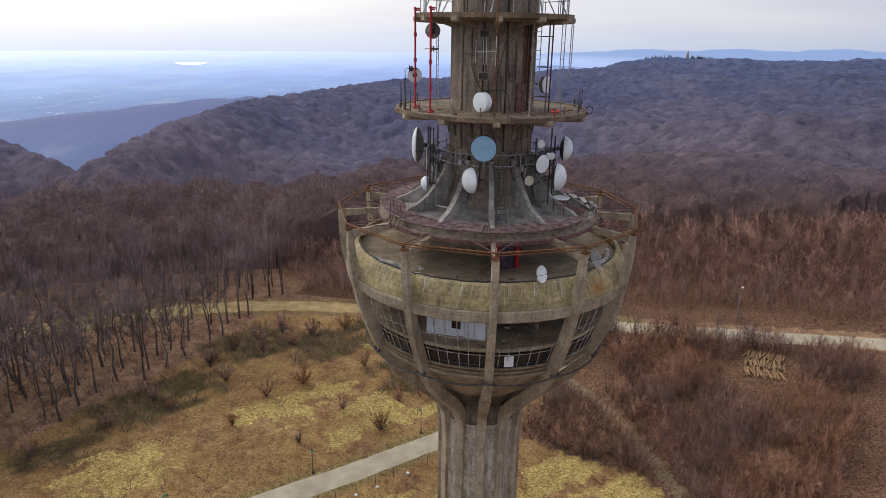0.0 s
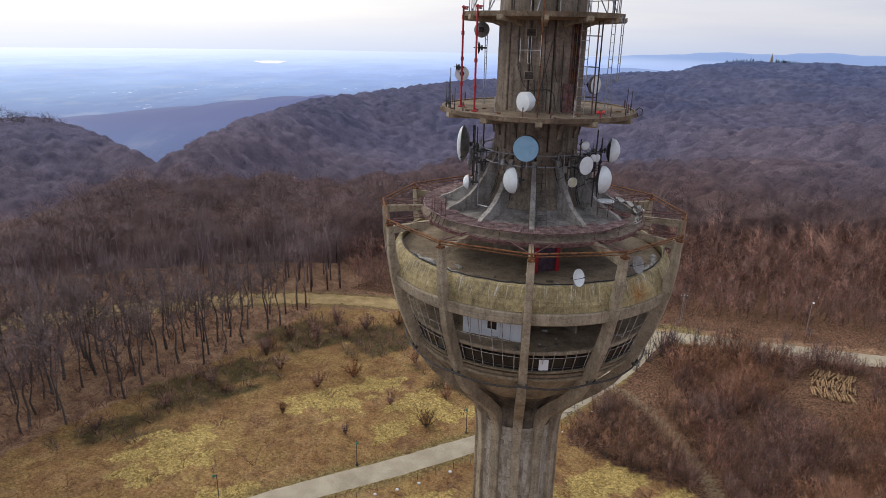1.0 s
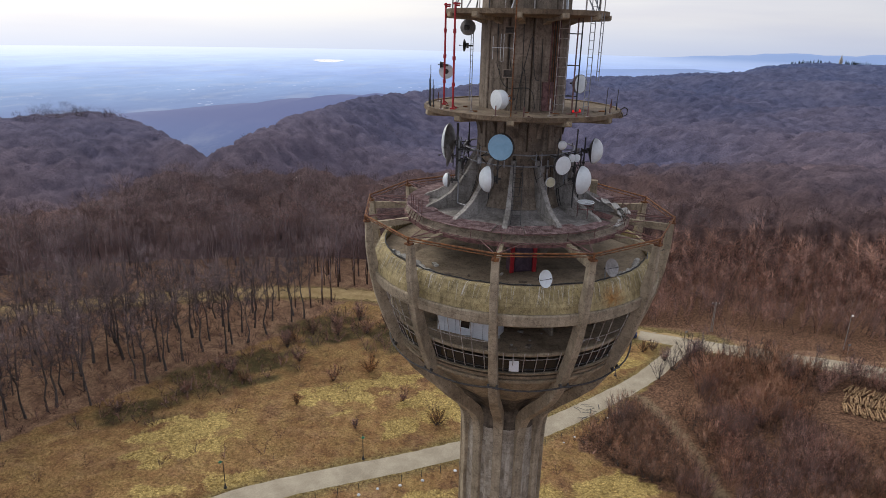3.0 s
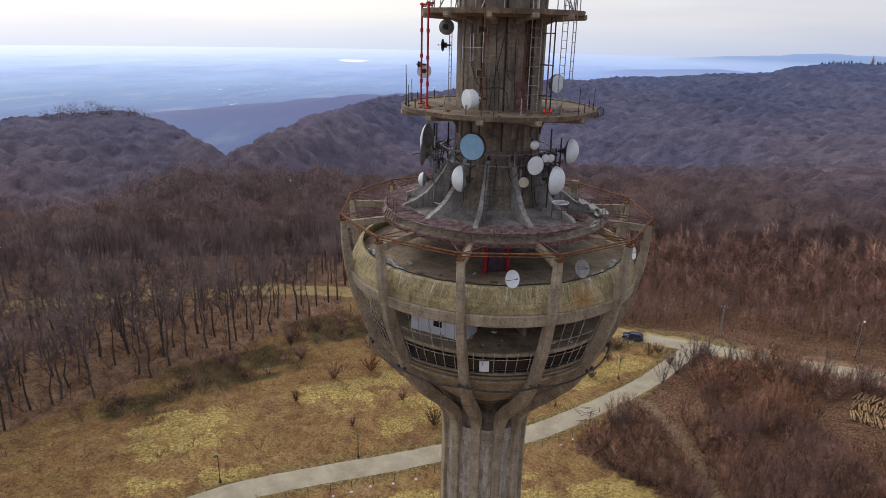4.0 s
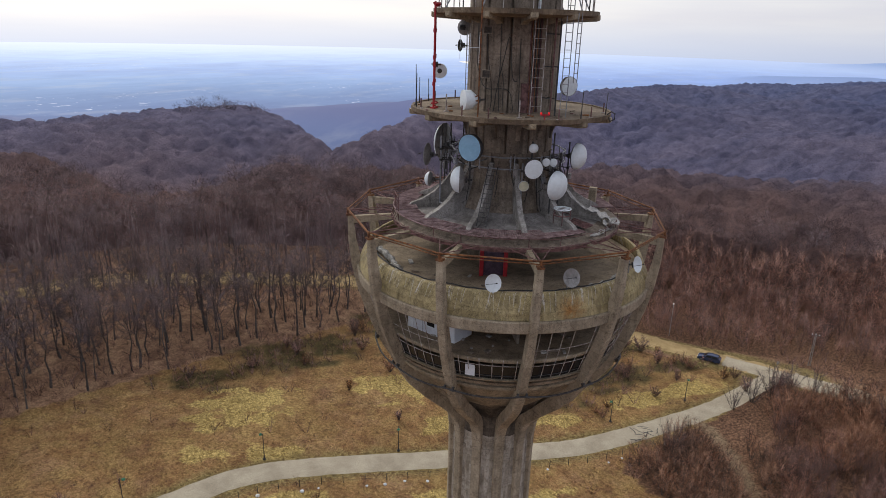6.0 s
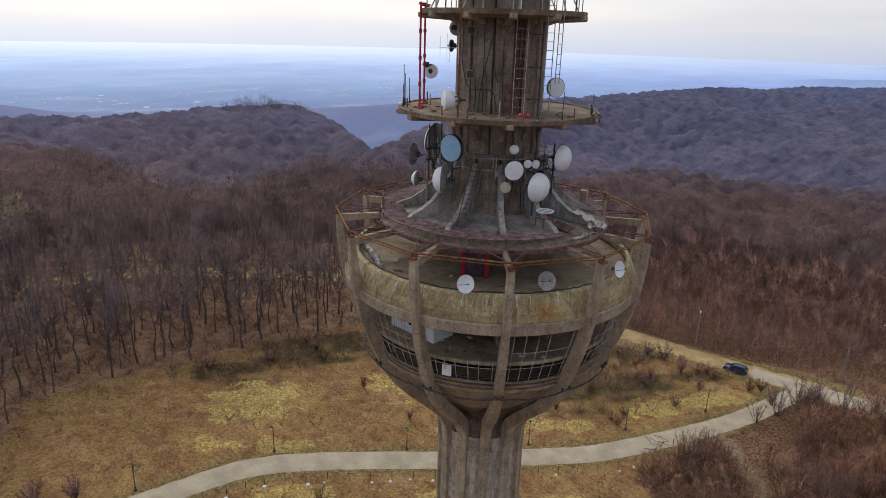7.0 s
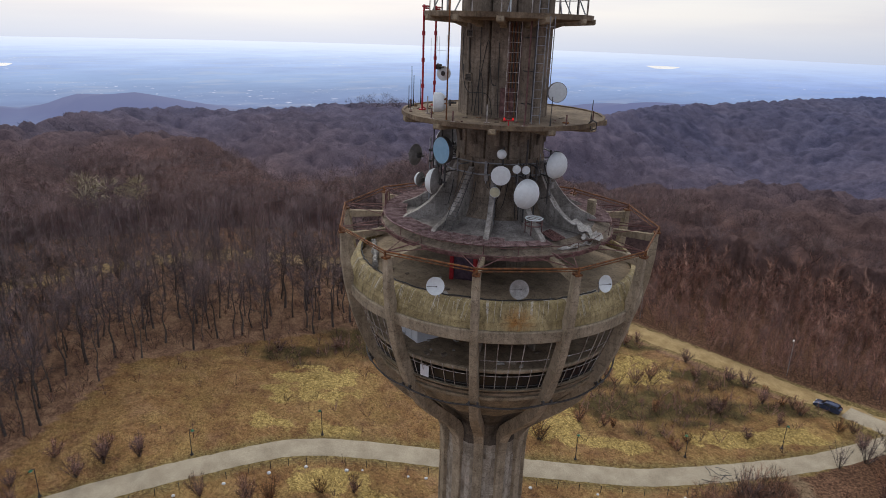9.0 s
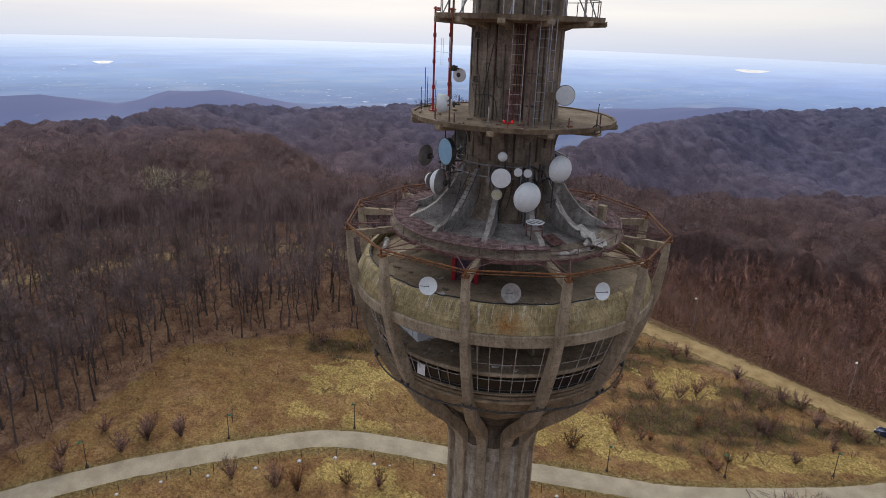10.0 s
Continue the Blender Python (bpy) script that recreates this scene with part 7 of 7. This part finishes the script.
# utility pole by the junction
t = thing("utility_pole", on_land(37.3, 84.5), "grey twin-leg utility pole with cross arm beside the junction", "pole")
for s in (-0.35, 0.35):
    g = geo()
    tube(g, [(s * 0.5, 0, 0), (s * 0.25, 0, 7.0)], 0.09, 8, 0.06)
    part("leg", g, GREY_MESH, t)
g = geo()
box(g, pose(0, 0, 6.6), 1.4, 0.12, 0.14, 0.02)
part("cross_arm", g, DARK_STEEL, t)
for s in (-0.8, 0, 0.8):
    g = geo()
    disc_profile(g, pose(s * 0.8, 0, 6.67), [(0.0, 0.0), (0.07, 0.0), (0.05, 0.08), (0.07, 0.12), (0.0, 0.2)], 8)
    part("insulator", g, WHITE, t)

# marker posts and a sign by the track
for x, y, h in ((31.5, 81.0, 1.6), (60.9, 75.8, 2.2)):
    t = thing("road_sign", on_land(x, y, -70), "small grey road sign on a thin post", "sign", "road signs")
    g = geo()
    tube(g, [(0, 0, 0), (0, 0, h)], 0.04, 6)
    part("post", g, GALV, t)
    g = geo()
    box(g, pose(0.04, 0, h - 0.2), 0.03, 0.55, 0.45, 0.01)
    part("plate", g, GALV, t)


def make_car(m):
    paint = mottled("dark_blue_car_paint", (0.035, 0.052, 0.105), (0.05, 0.07, 0.14), 1.5, 8, 0.25, 0.3, 0.0, grit=0.05)
    rubber = mottled("tyre_rubber", (0.012, 0.012, 0.012), (0.03, 0.03, 0.03), 3, 20, 0.9, 0, 0.0)
    t = thing("parked_car", m, "dark blue estate car parked at the end of the track", "car")
    side = [(-2.15, 0.35), (-2.2, 0.75), (-2.1, 0.98), (-1.85, 1.05), (-1.7, 1.40), (-1.3, 1.47), (-0.2, 1.48), (0.35, 1.42), (1.0, 0.98), (1.75, 0.88), (2.1, 0.72), (2.18, 0.42), (2.05, 0.28), (-2.0, 0.25)]
    g = geo()
    k = len(side)
    rows = []
    for y, inset, drop in ((-0.86, 0.0, 0), (-0.80, 0.0, 1), (0.80, 0.0, 1), (0.86, 0.0, 0)):
        row = []
        for x, z in side:
            up = max(0.0, (z - 0.95) / 0.55)
            row.append((x * (0.985 if abs(y) > 0.83 else 1), y * (1 - 0.22 * up), z if abs(y) < 0.83 else z - 0.03))
        rows.append(row)
    vs = [v for row in rows for v in row]
    fs = [(r * k + i, r * k + (i + 1) % k, (r + 1) * k + (i + 1) % k, (r + 1) * k + i) for r in range(3) for i in range(k)]
    fs += [tuple(range(k - 1, -1, -1)), tuple(3 * k + i for i in range(k))]
    add(g, vs, fs)
    part("body", g, paint, t, smooth=True)
    for s in (-1, 1):
        g = geo()
        for x0, x1, x2, x3 in ((-1.55, -0.55, -0.6, -1.45), (-0.45, 0.62, 0.28, -0.42)):
            z0, z1 = 1.0, 1.38
            y0, y1 = 0.86 * (1 - 0.22 * 0.09) + 0.012, 0.86 * (1 - 0.22 * 0.78) + 0.012
            add(g, [(x0, s * y0, z0), (x1, s * y0, z0), (x2, s * y1, z1), (x3, s * y1, z1)], [(0, 1, 2, 3)])
        part("side_window", g, DARK_GLASS, t)
        for x in (-1.32, 1.36):
            g = geo()
            disc_profile(g, pose(x, s * 0.74, 0.31, 90, 0, 0), [(0.0, -0.1), (0.28, -0.1), (0.31, -0.06), (0.31, 0.06), (0.28, 0.1), (0.0, 0.1)], 16)
            w = part("wheel", g, rubber, t)
            g = geo()
            disc_profile(g, pose(x, s * 0.845, 0.31, 90, 0, 0), [(0.0, -0.012), (0.19, -0.012), (0.19, 0.012), (0.0, 0.012)], 12)
            part("rim", g, GALV, w)
        g = geo()
        box(g, pose(2.12, s * 0.6, 0.68), 0.1, 0.36, 0.14, 0.03)
        part("headlight", g, LAMP_HEAD, t)
        g = geo()
        box(g, pose(-2.13, s * 0.68, 0.86), 0.08, 0.22, 0.2, 0.03)
        part("tail_light", g, RED, t)
        g = geo()
        box(g, pose(0.62, s * 0.95, 1.0), 0.14, 0.16, 0.12, 0.03)
        part("mirror", g, paint, t)
    for name, pts in (("windscreen", [(0.42, 1.40), (0.98, 1.0)]), ("rear_window", [(-1.72, 1.37), (-1.87, 1.07)])):
        g = geo()
        (xa, za), (xb, zb) = pts
        o = 0.02 if xa > 0 else -0.02
        add(g, [(xa + o, -0.58, za + 0.015), (xa + o, 0.58, za + 0.015), (xb + o, 0.72, zb + 0.015), (xb + o, -0.72, zb + 0.015)], [(0, 1, 2, 3)])
        part(name, g, DARK_GLASS, t)
    return t


make_car(on_land(19.2, 79.4, 172, 0.09))

# wire fence along the road, on the tower's side
fence = thing("wire_fence", on_land(-10, 26), "low wire fence with thin dark steel posts along the road", "fence")
inv = fence.matrix_world.inverted()
q = fine(ROAD, 1.0)
d = np.gradient(q, axis=0)
d /= np.hypot(d[:, 0], d[:, 1])[:, None]
line = q + np.c_[d[:, 1], -d[:, 0]] * 3.7
line = line[14:-36:3]
g = geo()
tube(g, [(0, 0, -0.1), (0, 0, 1.15)], 0.045, 5)
POST = mesh_of("post", g, DARK_STEEL)
pts = []
for i, (x, y) in enumerate(line):
    p = inv @ on_land(float(x), float(y))
    part("post", POST, None, fence, m=p @ pose(0, 0, 0, random.uniform(-3, 3), random.uniform(-3, 3), 0))
    pts.append(p.translation)
for h in (0.45, 0.8, 1.1):
    g = geo()
    tube(g, [p + Vector((0, 0, h)) for p in pts], 0.012, 3)
    part("wire", g, DARK_STEEL, fence)
random.seed(3)
for i, (x, y) in enumerate(line):
    if random.random() < 0.5:
        continue
    g = geo()
    s = random.uniform(0.16, 0.3)
    disc_profile(g, pose(0, 0, 0.0, 0, 0, random.uniform(0, 90)), [(0.0, 0.0), (s, 0.0), (s * 1.05, s * 0.4), (s * 0.6, s * 0.8), (0.0, s * 0.9)], 7)
    st = tagged(part("white_stone", g, WHITE_PANEL), "whitewashed stone in the grass beside the fence", "stone", "white stones along the fence")
    st.matrix_world = on_land(float(x) + random.uniform(-0.5, 0.8), float(y) - random.uniform(0.4, 1.1), random.uniform(0, 360), -0.03)

# felled logs beyond the thicket
LOG = mottled("pale_cut_log", (0.17, 0.10, 0.05), (0.45, 0.29, 0.155), 2.0, 14, 0.9, 0, 0.3)
END = mottled("sawn_log_end", (0.32, 0.22, 0.12), (0.44, 0.32, 0.18), 4.0, 20, 0.9, 0, 0.1)
log_meshes = []
for k in range(4):
    g, e = geo(), []
    ln, r = random.uniform(2.4, 3.3), random.uniform(0.11, 0.17)
    pts = [(ln * (i / 4 - 0.5), random.uniform(-0.05, 0.05), r + random.uniform(-0.03, 0.03)) for i in range(5)]
    tube(g, pts, r, 8, r * 0.85)
    for s in (0, 4):
        h = geo()
        p = Vector(pts[s])
        disc_profile(h, Matrix.Translation(p + Vector((-0.012 if s == 0 else 0.012, 0, 0))) @ pose(0, 0, 0, 0, 90, 0), [(0.0, 0.008), (r * 0.8, 0.008), (r * 0.8, -0.008), (0.0, -0.008)], 8)
        e.append(mesh_of("sawn_end", h, END))
    log_meshes.append((mesh_of("bark", g, LOG), e, r))
random.seed(12)
n = 0
for row, (cx, cy, cnt) in enumerate(((59.0, 60.2, 30), (57.6, 57.0, 30), (56.2, 53.8, 26))):
    for i in range(cnt):
        b, e, r = log_meshes[n % 4]
        n += 1
        along = (i % 15 - 7) * 0.46 + random.uniform(-0.1, 0.1)
        x = cx + along * 0.87 + random.uniform(-0.2, 0.2)
        y = cy - along * 0.48 + random.uniform(-0.4, 0.4)
        lvl = 0.0 if i < 15 else 0.24
        t = thing("log", on_land(x, y, 52 + 14 * row + random.uniform(-11, 11), lvl), "felled pale brown log in a loose stack", "log", "felled logs in stacks")
        part("bark", b, None, t)
        for h in e:
            part("sawn_end", h, None, t)

# tar-filled cracks on the road
random.seed(8)
TAR = mottled("black_tar", (0.02, 0.02, 0.02), (0.05, 0.048, 0.045), 3, 20, 0.7, 0, 0.0)
for k in range(13):
    x, y = 10.7 + random.uniform(-2.2, 2.2), 46.6 + random.uniform(-2.4, 2.4)
    a = random.uniform(0, 3.14)
    g = geo()
    pts = []
    for i in range(6):
        pts.append((x + math.cos(a) * 0.35 * i + random.uniform(-0.1, 0.1), y + math.sin(a) * 0.35 * i + random.uniform(-0.1, 0.1)))
    vs, fs = [], []
    for i, (px, py) in enumerate(pts):
        w = 0.07
        for s in (-w, w):
            qx, qy = px - math.sin(a) * s, py + math.cos(a) * s
            vs.append((qx, qy, float(land_z(qx, qy)) + 0.105))
    fs = [(2 * i, 2 * i + 1, 2 * i + 3, 2 * i + 2) for i in range(5)]
    add(g, vs, fs)
    tagged(part("road_crack", g, TAR), "black tar-filled crack across the grey road", "road mark", "cracks in the road", "structure")

# dry grass tufts over the clearing
def tufts(x, y):
    ok = inside(x, y, CLEARING) & ~inside(x, y, THICKET) & (np.hypot(x, y) > 5)
    ok[ok] &= clear_of_ways(x[ok], y[ok], 0.15)
    return ok


def tuft(n, h, w):
    a, q = rng.uniform(0, 6.28, n), rng.uniform(0, 0.22, n)
    base = np.c_[np.cos(a) * q, np.sin(a) * q, np.zeros(n)]
    way = np.c_[np.cos(a) * rng.uniform(0.2, 0.9, n), np.sin(a) * rng.uniform(0.2, 0.9, n), rng.uniform(0.5, 1.0, n)] * h
    return slivers(base, way, np.full(n, w))


STRAW_BLADES = twig_material("dry_straw_blades", (0.25, 0.175, 0.075), (0.52, 0.405, 0.195), 1.0)
DULL_BLADES = twig_material("dull_dry_grass", (0.15, 0.092, 0.046), (0.36, 0.235, 0.115), 1.0)
pl = sow(-82, 34, -45, 78, 0.72, tufts)
straw_here = patches(pl[:, 0], pl[:, 1], STRAW) > rng.uniform(0.25, 0.9, len(pl))
kinds = [tuft(8, 0.4, 0.07) for _ in range(4)]
scatter("straw_grass", kinds, pl[straw_here], rng.uniform(0.6, 1.4, straw_here.sum()), STRAW_BLADES, "matted pale yellow straw grass", "grass", False)
dull = pl[~straw_here]
dull = dull[rng.random(len(dull)) < 0.75]
scatter("dry_grass", kinds, dull, rng.uniform(0.5, 1.2, len(dull)), DULL_BLADES, "dull brown dry winter grass", "grass", False)

# pale yellow-twigged trees in the wood, and the tall trees on the near hill's crest
w, c = tall[2]
pale = twig_material("pale_yellow_twigs", (0.32, 0.275, 0.165), (0.46, 0.40, 0.25), 0.8)
for x, y, k in ((-128, 22, 1.12), (-127, 31, 0.95)):
    t = thing("pale_tree", on_land(x, y) @ Matrix.Scale(k, 4), "leafless round-crowned tree with pale yellowish twigs in the wood", "tree", "pale trees of the wood")
    part("trunk", fast_mesh("trunk", *w, BARK), None, t)
    part("crown", crown_mesh("crown", *dome(17.5, 3.9, 620, 0.10, 1.3), pale), None, t)
x, y = rng.uniform(-290, -250, 16), np.zeros(16)
y = 271 + (x + 277) * 0.9 + rng.uniform(-6, 6, 16)
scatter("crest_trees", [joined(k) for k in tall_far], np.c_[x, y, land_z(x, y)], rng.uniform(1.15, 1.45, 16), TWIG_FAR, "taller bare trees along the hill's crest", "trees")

# conifers and a spired chapel on the far hilltop
# needle colour is raised towards blue to paint in the distance haze
FIR = mottled("haze_tinted_fir_needles", (0.024, 0.044, 0.052), (0.050, 0.080, 0.088), 2, 8, 0.9, 0, 0.0)
firs = []
for _ in range(3):
    n = 110
    z = rng.uniform(0.1, 1.0, n) ** 0.8 * 15
    a = rng.uniform(0, 6.28, n)
    r = (15.5 - z) * 0.24
    base = np.c_[np.zeros(n), np.zeros(n), z]
    way = np.c_[np.cos(a) * r, np.sin(a) * r, -0.25 * r]
    firs.append(slivers(base, way, np.full(n, 2.2)))
x = np.r_[rng.uniform(330, 386, 40), rng.uniform(402, 446, 44), rng.uniform(180, 330, 12)]
y = 1076 - (x - 395) * 0.35 + rng.uniform(-12, 12, len(x))
scatter("hilltop_firs", firs, np.c_[x, y, land_z(x, y)], rng.uniform(1.05, 1.4, len(x)), FIR, "dark conifers along the far hilltop", "trees")
t = thing("far_chapel", on_land(395, 1076), "small pale chapel with a spire on the far hilltop", "building")
g = geo()
box(g, pose(0, 0, 10), 4, 4, 20, 0.2)
part("tower", g, CONCRETE_SHAFT, t)
g = geo()
disc_profile(g, pose(0, 0, 20, 0, 0, 45), [(2.6, 0.0), (0.0, 9.0)], 4)
part("spire", g, CONCRETE_SHAFT, t)
g = geo()
box(g, pose(9, 0, 5), 14, 8, 10, 0.2)
part("nave", g, CONCRETE_SHAFT, t)
g = geo()
slab(g, [(-4.5, 10.0), (4.5, 10.0), (0.0, 14.0)], 14.5, pose(9, 0, 0, 0, 0, 90))
part("roof", g, RUST_DARK, t)
